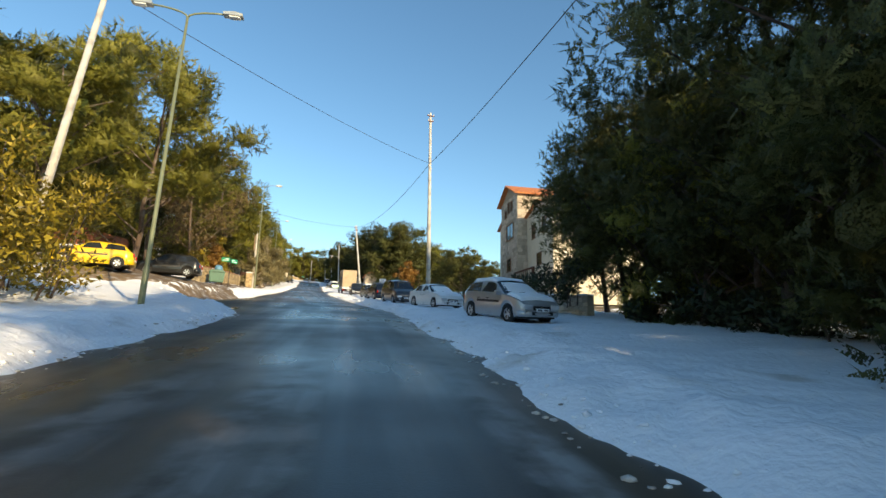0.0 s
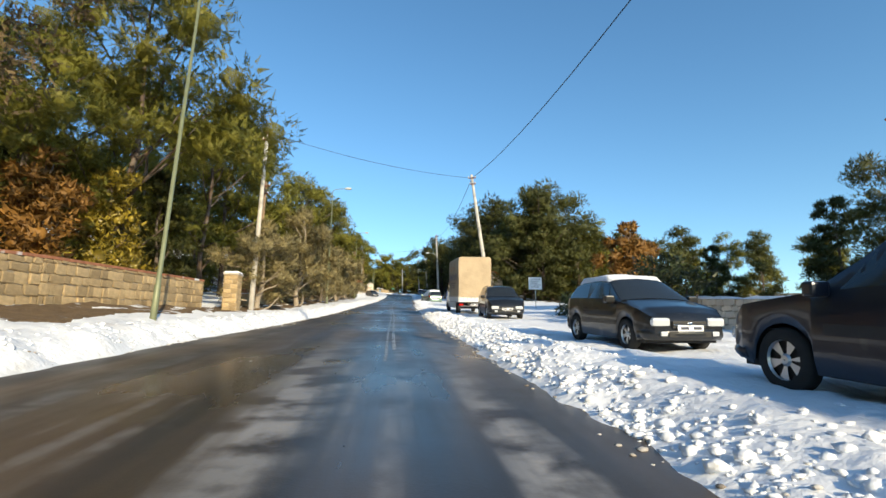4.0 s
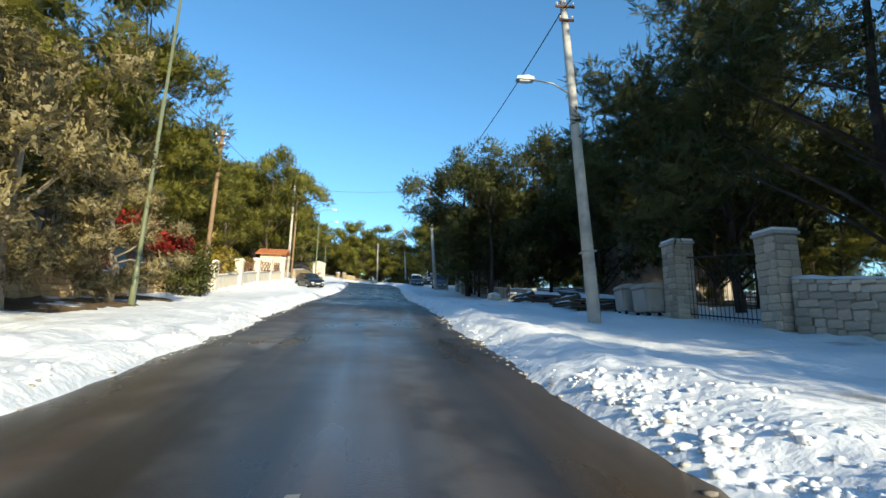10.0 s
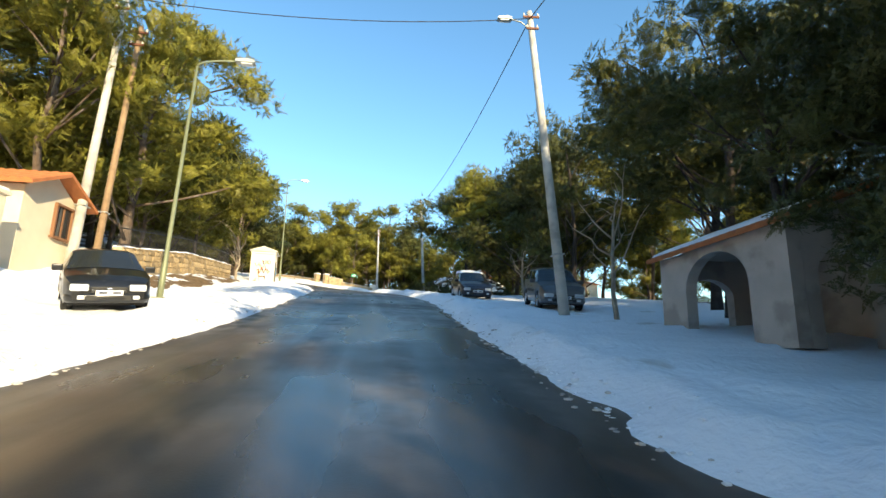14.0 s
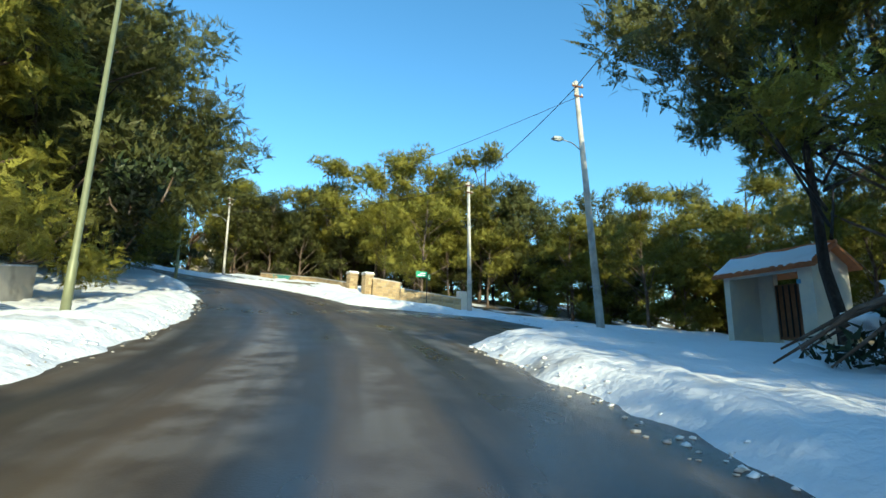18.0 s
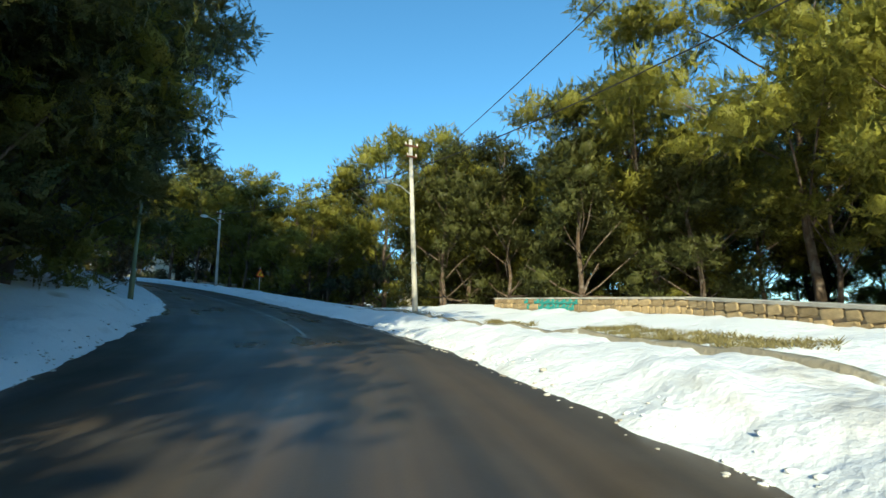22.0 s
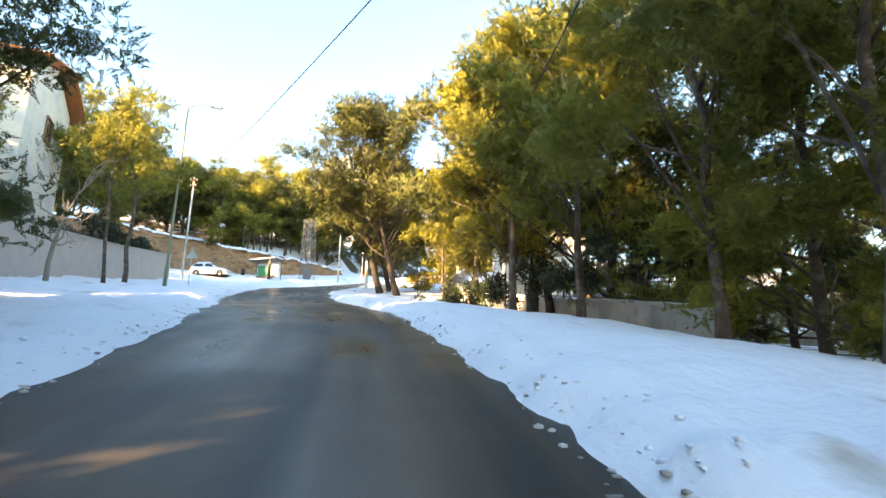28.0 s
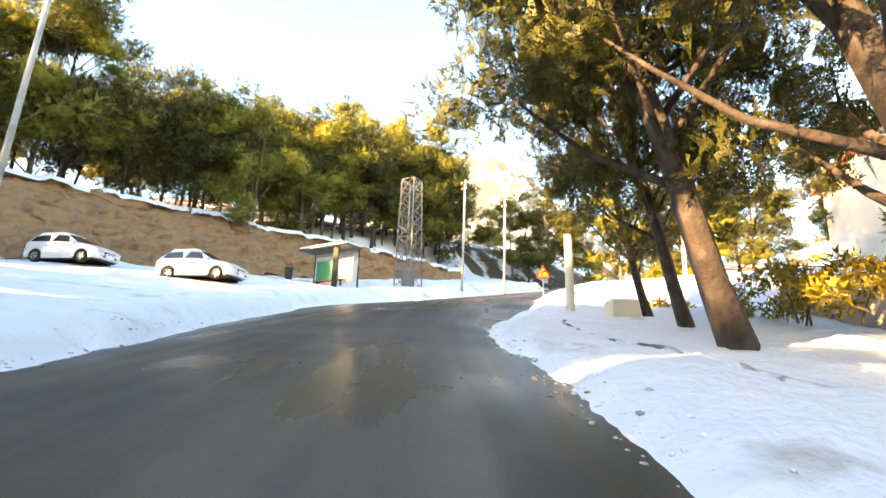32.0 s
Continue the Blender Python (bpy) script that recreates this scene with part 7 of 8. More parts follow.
for k_, (s_, d_, f_) in enumerate(((284, 8.8, 1.35), (285.5, 10.8, 1.2), (282.5, 11.5, 1.25))):
    plant((H + K)[k_ % 4], s_, d_, f_)
for s_, d_, f_ in ((295.2, 8.4, 0.72), (298.5, 16.5, 1.6), (300.5, 12.2, 1.1), (294, 18.5, 1.35), (303.8, 10.6, 0.95), (307, 15.5, 1.0)):
    plant(P[int(s_) % len(P)], s_, d_, f_)
grove(FAR, 336, 360, 16, 40, 10, 0.7, 1.0, 31, 4)
grove(FAR, 354, 372, -14, 14, 14, 0.8, 1.1, 32, 3.5)
grove(FAR, 126, 215, 26, 44, 30, 0.8, 1.1, 36, 4)
grove(FAR[2:], 126, 215, 22, 30, 22, 0.45, 0.6, 37, 3)
grove(FAR[2:], 60, 126, 30, 44, 20, 0.35, 0.5, 38, 4)
for s_, d_, k_ in ((50, 14.5, 0.4), (53.5, 14, 0.45), (57, 14.5, 0.4), (48, 16, 0.35)):
    plant(B[1], s_, d_, k_)
plant(FIRS[0], 103, 17.5, 1.5)
plant(FIRS[0], 108, 20, 1.4)
plant(BUSHES[0], 190, 9.8, 0.55)
plant(BUSHES[1], 193, 10.3, 0.55)
plant(BUSHES[0], 187, 10, 0.5)
plant(BUSHES[0], 96, 8.5, 1.0)
plant(BUSHES[1], 98.5, 8.0, 0.9)
for ob_ in STOCK:
    if ob_.name not in used:
        for c_ in list(ob_.children_recursive):
            bpy.data.objects.remove(c_)
        bpy.data.objects.remove(ob_)


# ---- hedges and creepers ----
def hedge(name, label, s0, s1, d0, d1, high, leaf, count, size, seed, lift=0.0, sprays=150):
    rng = np.random.default_rng(seed)
    m = stand((s0 + s1) / 2, (d0 + d1) / 2, 0, lift)
    root = thing(name, label, "hedge", m)
    ln, dp = s1 - s0, abs(d1 - d0)
    cs = [(rng.uniform(-dp / 2, dp / 2), rng.uniform(-ln / 2, ln / 2), rng.uniform(0.15, 1) * high * (1 - 0.12 * rng.uniform())) for _ in range(count)]
    r = 0.13 * high + 0.25
    v = leaf_cloud(rng, cs, [(r, r, r * 0.9)] * count, sprays, size, thin=0.3)
    part_of("leaves", leaf_mesh("leaves", v, leaf), root)["kind"] = "stuff"
    stems = [(bend((c[0] * 0.6, c[1], -0.3), c, 4, 0.05, rng), [0.04, 0.03, 0.02, 0.01]) for c in cs[::3]]
    part_of("stem", tubes("stem", stems, BARK, 5), root)["kind"] = "stuff"
    return root


hedge("clipped_hedge", "tall yellow-green leafy hedge in the snow", 12.5, 19.5, -12.5, -8.2, 4.3, HEDGE, 85, 0.15, 301)
hedge("ivy_hedge", "dark ivy hanging over the top of the beige wall", 280, 296, -12.6, -11.0, 1.2, IVY, 60, 0.14, 302, 1.5, 130)
hedge("ivy_hedge", "dark ivy hanging over the top of the beige wall", 296, 307, -13.0, -11.4, 1.3, IVY, 60, 0.14, 303, 1.5, 130)
hedge("red_creeper", "red autumn creeper climbing over the fence", 133.0, 139.0, -10.6, -9.7, 1.3, RED_LEAF, 34, 0.13, 304, 1.75)
hedge("garden_shrub", "dense dark green shrub below the red creeper", 135.2, 138.2, -9.6, -8.3, 2.2, SHRUB, 26, 0.13, 314)
hedge("garden_shrub", "yellow-green shrub above the white garden wall", 150, 158, -13, -11, 2.4, HEDGE, 26, 0.14, 305)
hedge("garden_shrub", "yellow-green shrub behind the stone wall", 52, 68, -12.8, -11, 2.0, HEDGE, 34, 0.16, 306)
hedge("roadside_shrub", "dark undergrowth below the pines by the verge", 4, 20, 10.8, 12.6, 1.5, IVY, 60, 0.17, 315)
hedge("roadside_shrub", "dark tangled shrubs along the garden edge", 20, 38, 9.6, 10.8, 1.7, IVY, 40, 0.16, 307)
hedge("roadside_shrub", "dark tangled shrubs along the garden edge", 60, 74, 9.5, 10.6, 1.8, IVY, 40, 0.16, 308)
hedge("roadside_shrub", "dark undergrowth under the leaning pines", 276, 300, 7.0, 10, 1.5, IVY, 70, 0.16, 309)
hedge("roadside_shrub", "dry scrub at the foot of the pines", 248, 272, 5.4, 8.0, 0.6, IVY, 50, 0.16, 310)
hedge("roadside_shrub", "dark scrub under the pines by the bend", 204, 250, -9.0, -7.2, 0.8, IVY, 70, 0.18, 311)
hedge("roadside_shrub", "dry twiggy scrub on the snowy bank", 246, 264, -7.2, -5.4, 0.6, DRY, 46, 0.2, 313, 0.1, 45)
hedge("roadside_shrub", "sunlit scrub below the white post", 308, 320, 8.5, 12.0, 1.2, HEDGE, 36, 0.15, 312)


# ---- signs ----
def sign_post(s, d, high, label, lift=0.0, turn=0.0, post=GALV):
    root = thing("road_sign", label, "sign", stand(s, d, turn, lift), group="road signs")
    part_of("post", tubes("post", [([(0, 0, -0.4), (0, 0, high)], 0.03)], post, 8), root)
    return root


def triangle(root, z, side, back=False, arrow=True):
    h = side * 0.866
    for k, (mt, sc, y, nm) in enumerate(((SIGN_RED if not back else GALV, 1.0, 0.0, "plate"), (SIGN_YELLOW, 0.74, -0.012, "field"))):
        if back and k:
            continue
        bm = bmesh.new()
        c = z + h / 3
        r = side * 0.577 * sc
        prism(bm, [(r * math.cos(u), c + r * math.sin(u)) for u in (math.pi / 2 + i * 2 * math.pi / 3 for i in range(3))], -0.045 + y, -0.035 + y * 0.2)
        bmesh.ops.bevel(bm, geom=[e for e in bm.edges if abs(e.verts[0].co.y - e.verts[1].co.y) > 0.005], offset=0.05 * sc, segments=3, affect="EDGES")
        part(nm, bm, mt, root)
    if not back and arrow:
        pts = [(-0.06 * side, -0.062, z + 0.1 * side), (-0.06 * side, -0.062, z + 0.3 * side), (0.0, -0.062, z + 0.4 * side), (0.1 * side, -0.062, z + 0.42 * side)]
        part_of("curve_arrow", tubes("curve_arrow", [(pts, 0.035 * side), ([(0.08 * side, -0.062, z + 0.42 * side), (0.2 * side, -0.062, z + 0.42 * side)], [0.08 * side, 0.005])], BLACK, 6), root)


w_ = sign_post(259, 3.2, 2.0, "red and yellow triangular bend warning sign", turn=8)
triangle(w_, 1.3, 0.7)
w_ = sign_post(300.5, -7.9, 2.7, "grey back of a triangular road sign", turn=170)
triangle(w_, 1.95, 0.85, back=True)
w_ = sign_post(322.5, 4.1, 1.8, "small red triangular warning sign", turn=-10)
triangle(w_, 1.15, 0.75)


def name_signs(s, d, z, label, lift=0.0, turn=0.0):
    """Two green plates, back to back at an angle, at the top of a dark post."""
    root = sign_post(s, d, z + 0.4, label, lift, turn, DARK_METAL)
    for sx, zz, yaw in ((-1, z + 0.12, -8), (1, z + 0.02, 48)):
        a, b = sorted((0.03 * sx, 0.8 * sx))
        pl = part("name_plate", boxes((a, b, -0.05, -0.03, zz - 0.2, zz + 0.2), bevel=0.01), SIGN_GREEN, root)
        pl.matrix_basis = pose(0, 0, 0, 0, 0, yaw)
        for row, k0, k1 in ((0.07, 0.14, 0.5), (-0.06, 0.14, 0.7)):
            x0, x1 = sorted((k0 * sx, k1 * sx))
            part("text_bar", boxes((x0, x1, -0.055, -0.0505, zz + row - 0.035, zz + row + 0.035)), SIGN_WHITE, pl)


name_signs(51.0, -8.6, 2.6, "green street-name plates on a thin post")
name_signs(219.5, 10.2, 2.0, "green street-name plates at the junction")
w_ = sign_post(84, 11.5, 2.6, "white information board on a post")
pl_ = part("board", boxes((-0.55, 0.55, -0.06, -0.03, 1.6, 2.6), bevel=0.01), SIGN_WHITE, w_)
for k_ in range(5):
    part("text_bar", boxes((-0.42, 0.42 - 0.1 * (k_ % 3), -0.066, -0.0605, 2.42 - k_ * 0.16, 2.47 - k_ * 0.16)), PLATE_INK, pl_)


# ---- bins and containers ----
def wheelie_container(m, material, label, bag=None):
    root = thing("waste_container", label, "bin", m)
    bm = bmesh.new()
    prism(bm, [(-0.6, 0.2), (0.6, 0.2), (0.68, 1.12), (-0.68, 1.12)], -0.48, 0.48)
    bmesh.ops.bevel(bm, geom=list(bm.edges), offset=0.05, segments=2, affect="EDGES")
    part("tub", bm, material, root)
    lid = bmesh.new()
    prism(lid, [(-0.72, 1.1), (0.72, 1.1), (0.7, 1.2), (0.45, 1.34), (-0.45, 1.34), (-0.7, 1.2)], -0.54, 0.54)
    bmesh.ops.bevel(lid, geom=list(lid.edges), offset=0.03, segments=2, affect="EDGES")
    part("lid", lid, material, root)
    for x in (-0.5, 0.5):
        for y in (-0.36, 0.36):
            part_of("caster", tubes("caster", [([(x - 0.03, y, 0.1), (x + 0.03, y, 0.1)], 0.1)], TYRE, 12), root)
    for z in (0.5, 0.8):
        part("rib", boxes((-0.64, 0.64, -0.5, -0.475, z, z + 0.04)), material, root)
    if bag:
        b = bmesh.new()
        bmesh.ops.create_icosphere(b, subdivisions=3, radius=0.34, matrix=pose(0.1, -0.1, 1.5))
        for v in b.verts:
            v.co += 0.06 * Vector(noise.noise_vector(v.co * 5))
        part("rubbish_bag", b, bag, root, "bulging blue rubbish bag")


wheelie_container(stand(51.2, -9.7, 10, 0.12), BIN_GREEN, "green wheeled waste container with a blue bag", INK_BLUE)
wheelie_container(stand(128.9, 10.0, 5, 0.0, 0.9), PLASTER_GREY, "grey waste bin beside the log planter")
wheelie_container(stand(130.2, 9.9, -4, 0.0, 0.9), PLASTER_GREY, "grey waste bin beside the gate pillar")


def dumpster(m):
    root = thing("skip_container", "dented blue steel skip with snow and warning stripes", "skip", m)
    bm = bmesh.new()
    prism(bm, [(-1.0, 0.12), (1.0, 0.12), (1.15, 1.3), (1.0, 1.75), (-1.0, 1.75), (-1.15, 1.3)], -0.75, 0.75)
    bmesh.ops.subdivide_edges(bm, edges=list(bm.edges), cuts=3, use_grid_fill=True)
    for v in bm.verts:
        v.co += 0.035 * Vector(noise.noise_vector(v.co * 2.2))
    part("tub", bm, BIN_BLUE, root)
    for x in (-0.8, -0.27, 0.27, 0.8):
        part("rib", boxes((x - 0.04, x + 0.04, -0.82, -0.74, 0.2, 1.5), bevel=0.01), BIN_BLUE, root)
    part("rim", boxes((-1.2, 1.2, -0.82, -0.74, 1.26, 1.36), (-1.2, 1.2, 0.74, 0.82, 1.26, 1.36), (-1.22, -1.12, -0.8, 0.8, 1.26, 1.36), (1.12, 1.22, -0.8, 0.8, 1.26, 1.36)), BIN_BLUE, root)
    for x in (-1.05, 0.75):
        pl = part("chevron_plate", boxes((x, x + 0.3, -0.835, -0.822, 0.45, 1.1)), SIGN_WHITE, root)
        for z in (0.5, 0.72, 0.94):
            part("stripe", boxes((x + 0.01, x + 0.29, -0.84, -0.836, z, z + 0.1)), SIGN_RED, pl)
    sn = bmesh.new()
    prism(sn, [(-1.02, 1.74), (1.02, 1.74), (0.95, 1.92), (0.4, 2.0), (-0.5, 1.98), (-0.97, 1.9)], -0.76, 0.76)
    bmesh.ops.subdivide_edges(sn, edges=list(sn.edges), cuts=3, use_grid_fill=True)
    for v in sn.verts:
        v.co += 0.05 * Vector(noise.noise_vector(v.co * 2.5))
    part("snow", sn, SNOW_CLEAN, root)


dumpster(stand(94.4, 6.0, 4, 0.0, 0.8) @ Matrix.Diagonal((0.8, 1, 1, 1)))


# ---- log frames and benches ----
LOG = mat("weathered_log", (0.085, 0.062, 0.045), 0.85, var=0.25, scale=6, bump=0.6, bump_scale=14, objvar=0.2)

def log_frame(s, d, turn, w, ln):
    """A raised bed framed by crossed logs, heaped with snow."""
    root = thing("log_planter", "dark log-framed planter heaped with snow", "planter", stand(s, d, turn), group="log planters")
    x, y = w / 2, ln / 2
    for k, z in enumerate((0.2, 0.47)):
        for q in (-1, 1):
            wob = 0.02 * math.sin(s + 3 * k + q)
            part_of("log", tubes("log", [([(q * x + wob, -y - 0.28, z), (q * x, 0, z + wob), (q * x, y + 0.28, z)], [0.09, 0.095, 0.085])], LOG, 9), root)
            part_of("log", tubes("log", [([(-x - 0.28, q * y, z - 0.12), (0, q * y + wob, z - 0.12), (x + 0.28, q * y, z - 0.12)], [0.085, 0.095, 0.09])], LOG, 9), root)
    for q in (-1, 1):
        part_of("post", tubes("post", [([(q * x * 0.98 - 0.1 * q, -y + 0.12, -0.3), (q * x * 0.98 - 0.1 * q, -y + 0.12, 0.64)], 0.07)], LOG, 9), root)
    n = 10
    v = [(-x - 0.1 + (w + 0.2) * i / n, -y - 0.1 + (ln + 0.2) * k / n, (0.34 if i in (0, n) or k in (0, n) else 0.62 + 0.09 * math.sin(1.3 * i + s) * math.cos(1.1 * k))) for i in range(n + 1) for k in range(n + 1)]
    f = [(i * (n + 1) + k, (i + 1) * (n + 1) + k, (i + 1) * (n + 1) + k + 1, i * (n + 1) + k + 1) for i in range(n) for k in range(n)]
    part_of("snow", mesh_of("snow", v, f, SNOW_CLEAN, True), root)


def boulder(s, d, r, seed):
    root = thing("boulder", "rounded grey boulder capped with snow", "boulder", stand(s, d), group="boulders")
    for nm, mt, k, up in (("stone", STONE_PALE, 1.0, 0.0), ("snow_cap", SNOW_CLEAN, 0.9, 0.22)):
        bm = bmesh.new()
        bmesh.ops.create_icosphere(bm, subdivisions=3, radius=1)
        for q in bm.verts:
            q.co *= 1 + 0.2 * noise.noise(q.co * 1.4 + Vector((seed, 0, 0)))
            q.co = Vector((q.co.x * r * k, q.co.y * r * 0.8 * k, q.co.z * r * 0.75 * (k if nm == "stone" else 0.7) + r * (0.35 + up * 1.2)))
        for fc in bm.faces:
            fc.smooth = True
        part(nm, bm, mt, root)


def picnic_bench(s, d, turn):
    root = thing("picnic_bench", "dark wooden bench with thick snow on it", "bench", stand(s, d, turn), group="picnic benches")
    for y in (-0.16, 0.0, 0.16):
        part("plank", boxes((-0.9, 0.9, y - 0.07, y + 0.07, 0.42, 0.47), bevel=0.01), WOOD_BROWN, root)
    for z in (0.65, 0.85):
        part("back_plank", boxes((-0.9, 0.9, 0.26, 0.31, z, z + 0.13), bevel=0.01), WOOD_BROWN, root)
    for x in (-0.7, 0.7):
        part("leg", boxes((x - 0.05, x + 0.05, -0.2, 0.2, -0.2, 0.42)), CONCRETE, root)
        part("back_post", boxes((x - 0.05, x + 0.05, 0.22, 0.27, 0.4, 1.0)), WOOD_BROWN, root)
    part("snow", boxes((-0.88, 0.88, -0.22, 0.22, 0.465, 0.6), bevel=0.06), SNOW_CLEAN, root)


log_frame(133.4, 9.3, 4, 2.0, 2.2)
log_frame(141.4, 9.7, 8, 2.0, 2.3)
boulder(147.4, 8.5, 0.55, 3)
picnic_bench(145.6, 9.3, 80)
picnic_bench(193, -7.6, 90)


# ---- the far end ----
def bus_shelter(m):
    root = thing("bus_shelter", "glass bus shelter with a green poster panel", "bus shelter", m)
    for x in (-1.9, 0, 1.9):
        part("post", boxes((x - 0.04, x + 0.04, 0.62, 0.7, -0.3, 2.4)), DARK_METAL, root)
    part("roof", boxes((-2.1, 2.1, -0.75, 0.8, 2.4, 2.5), bevel=0.02), DARK_METAL, root)
    part("roof_snow", boxes((-2.05, 2.05, -0.7, 0.75, 2.5, 2.66), bevel=0.07), SNOW_CLEAN, root)
    for x in (-1.84, 0.06):
        pn = part("glass_panel", boxes((x, x + 1.78, 0.65, 0.665, 0.3, 2.2)), LAMP_GLASS, root)
        pn.visible_shadow = False
    part("poster", boxes((-1.7, 0.3, 0.6, 0.63, 0.6, 1.9)), SIGN_GREEN, root)
    part("light_panel", boxes((0.9, 1.3, -0.6, -0.5, -0.2, 2.4)), DARK_METAL, root)
    part("bench_seat", boxes((-1.6, 1.0, 0.2, 0.55, 0.45, 0.5)), WOOD_BROWN, root)
    for x in (-1.3, 0.7):
        part("bench_leg", boxes((x, x + 0.06, 0.3, 0.45, -0.2, 0.45)), DARK_METAL, root)


bus_shelter(stand(326, -9.6, -12))


MAST = mat("weathered_mast_steel", (0.2, 0.205, 0.205), 0.6, 0.4, var=0.15, scale=4)


def tower(m, high, wide):
    root = thing("lattice_mast", "grey steel lattice mast beside the road", "mast", m)
    k = wide / 2
    cs = [(-k, -k), (k, -k), (k, k), (-k, k)]
    n = 9
    for x, y in cs:
        part_of("leg", tubes("leg", [([(x, y, -0.4), (x * 0.75, y * 0.75, high)], 0.05)], MAST, 5), root)
    for i in range(n):
        z0, z1 = high * i / n, high * (i + 1) / n
        f0, f1 = 1 - 0.25 * i / n, 1 - 0.25 * (i + 1) / n
        for a in range(4):
            p, q = cs[a], cs[(a + 1) % 4]
            part_of("brace", tubes("brace", [([(p[0] * f0, p[1] * f0, z0), (q[0] * f1, q[1] * f1, z1)], 0.028)], MAST, 4), root)
            part_of("brace", tubes("brace", [([(q[0] * f0, q[1] * f0, z0), (p[0] * f1, p[1] * f1, z1)], 0.028)], MAST, 4), root)
            part_of("ring_bar", tubes("ring_bar", [([(p[0] * f1, p[1] * f1, z1), (q[0] * f1, q[1] * f1, z1)], 0.028)], MAST, 4), root)
    part("cabinet", boxes((-0.4, 0.4, -0.3, 0.3, -0.2, 1.5), bevel=0.02), MAST, root)


tower(stand(331.5, -7.9, 0), 8.6, 1.5)
ob_ = thing("gate_post", "thick white post on the snowy verge", "post", stand(316.5, 4.6))
part_of("shaft", tubes("shaft", [([(0, 0, -0.4), (0, 0, 3.0)], [0.17, 0.15])], PLASTER_WHITE, 12), ob_)
ob_ = thing("grit_box", "low beige roadside box with snow", "box", stand(315.5, 6.2, 10))
part("tub", boxes((-0.5, 0.5, -0.35, 0.35, -0.1, 0.5), bevel=0.05), PLASTER, ob_)
part("snow", boxes((-0.46, 0.46, -0.32, 0.32, 0.49, 0.6), bevel=0.05), SNOW_CLEAN, ob_)
ob_ = thing("litter_bin", "small dark litter bin by the shelter", "bin", stand(326, -12.6))
part_of("tub", tubes("tub", [([(0, 0, -0.1), (0, 0, 0.9)], [0.22, 0.27])], DARK_METAL, 12), ob_)
ob_ = thing("electric_cabinet", "white electric cabinet at the pole's foot", "cabinet", stand(222, 15.2, 0, 0.0))
part("case", boxes((-0.45, 0.45, -0.25, 0.25, -0.4, 1.4), bevel=0.02), PLASTER_WHITE, ob_)
part("door", boxes((-0.4, 0.4, -0.27, -0.25, 0.1, 1.3), bevel=0.006), PLASTER_WHITE, ob_)
ob_ = thing("electric_cabinet", "white electric cabinet by the concrete pole", "cabinet", stand(42.5, 9.2, 0, 0.0))
part("case", boxes((-0.45, 0.45, -0.25, 0.25, -0.4, 1.4), bevel=0.02), PLASTER_WHITE, ob_)
ob_ = thing("garden_gate", "rusty steel gate frame by the garden", "gate", stand(29, 11.2, 90))
for x_ in (-1.4, 1.4):
    part("post", boxes((x_ - 0.06, x_ + 0.06, -0.06, 0.06, -0.4, 2.6)), RUST, ob_)
part("lintel", boxes((-1.46, 1.46, -0.05, 0.05, 2.5, 2.6)), RUST, ob_)
for x_ in np.linspace(-1.2, 1.2, 9):
    part("bar", boxes((x_ - 0.015, x_ + 0.015, -0.015, 0.015, 0.1, 2.5)), RUST, ob_)


# ---- the mountain far ahead ----
def mountain():
    n, k = 60, 14
    rng = np.random.default_rng(5)
    v = []
    for i in range(n):
        a = radians(62 + 50 * i / (n - 1))
        for j in range(k):
            r = 1500 + 600 * j / (k - 1)
            u = i / (n - 1)
            crest = 850 * math.exp(-((u - 0.4) / 0.36) ** 2)
            h = (crest + 60) * (j / (k - 1)) ** 0.9 + 14 * math.sin(i * 1.3 + j) + 10 * math.sin(i * 2.9 + j * 2.1)
            v.append((-50 - math.sin(a) * r, 170 + math.cos(a) * r, 60 + h))
    f = [(i * k + j, i * k + j + 1, (i + 1) * k + j + 1, (i + 1) * k + j) for i in range(n - 1) for j in range(k - 1)]
    # snow patches dulled to blue-grey: the distance haze is put into their colour
    m_ = mat("mountain_side", (0.11, 0.13, 0.13), 0.95, var=0.15, scale=0.004, second=(0.45, 0.48, 0.54), second_at=(0.5, 0.62), second_scale=0.016)
    tagged(new("mountain", mesh_of("mountain", v, f, m_, True)), "far mountain ridge patched with snow", "mountain", kind="structure")


mountain()


# ---- clods of snow and slush along the road ----
def clods(name, label, material, count, seed, lo, hi, offs, low, s0=0, s1=318, share=0.55, rough=0.16, flat=0.5):
    rng = np.random.default_rng(seed)
    bm = bmesh.new()
    bmesh.ops.create_icosphere(bm, subdivisions=1, radius=1)
    base = np.array([v.co for v in bm.verts])
    tri = np.array([[v.index for v in f.verts] for f in bm.faces])
    bm.free()
    vs, fs = [], []
    for i in range(count):
        s = rng.uniform(s0, s1)
        right = rng.uniform() < share
        e = abs(rng.normal()) * offs + low
        d = float(edge_right(s)) + e if right else -float(edge_left(s)) - e
        x, y = spot(s, d)
        j = float(np.interp(s, AS, AZ))
        z = j + max(float(verge_lift(np.array([s]), np.array([d]))[0]), -0.012 * abs(d))
        r = rng.uniform(lo, hi) * rng.uniform(0.6, 1.4)
        k = base * (1 + rough * rng.normal(size=(len(base), 1))) * r * np.array([1.25, 1.0, flat])
        vs.append(k + np.array([x, y, z + r * 0.12]))
        fs.append(tri + i * len(base))
    ob = new(name, fast_mesh(name, np.concatenate(vs), np.concatenate(fs), material))
    tagged(ob, label, "snow", kind="stuff")


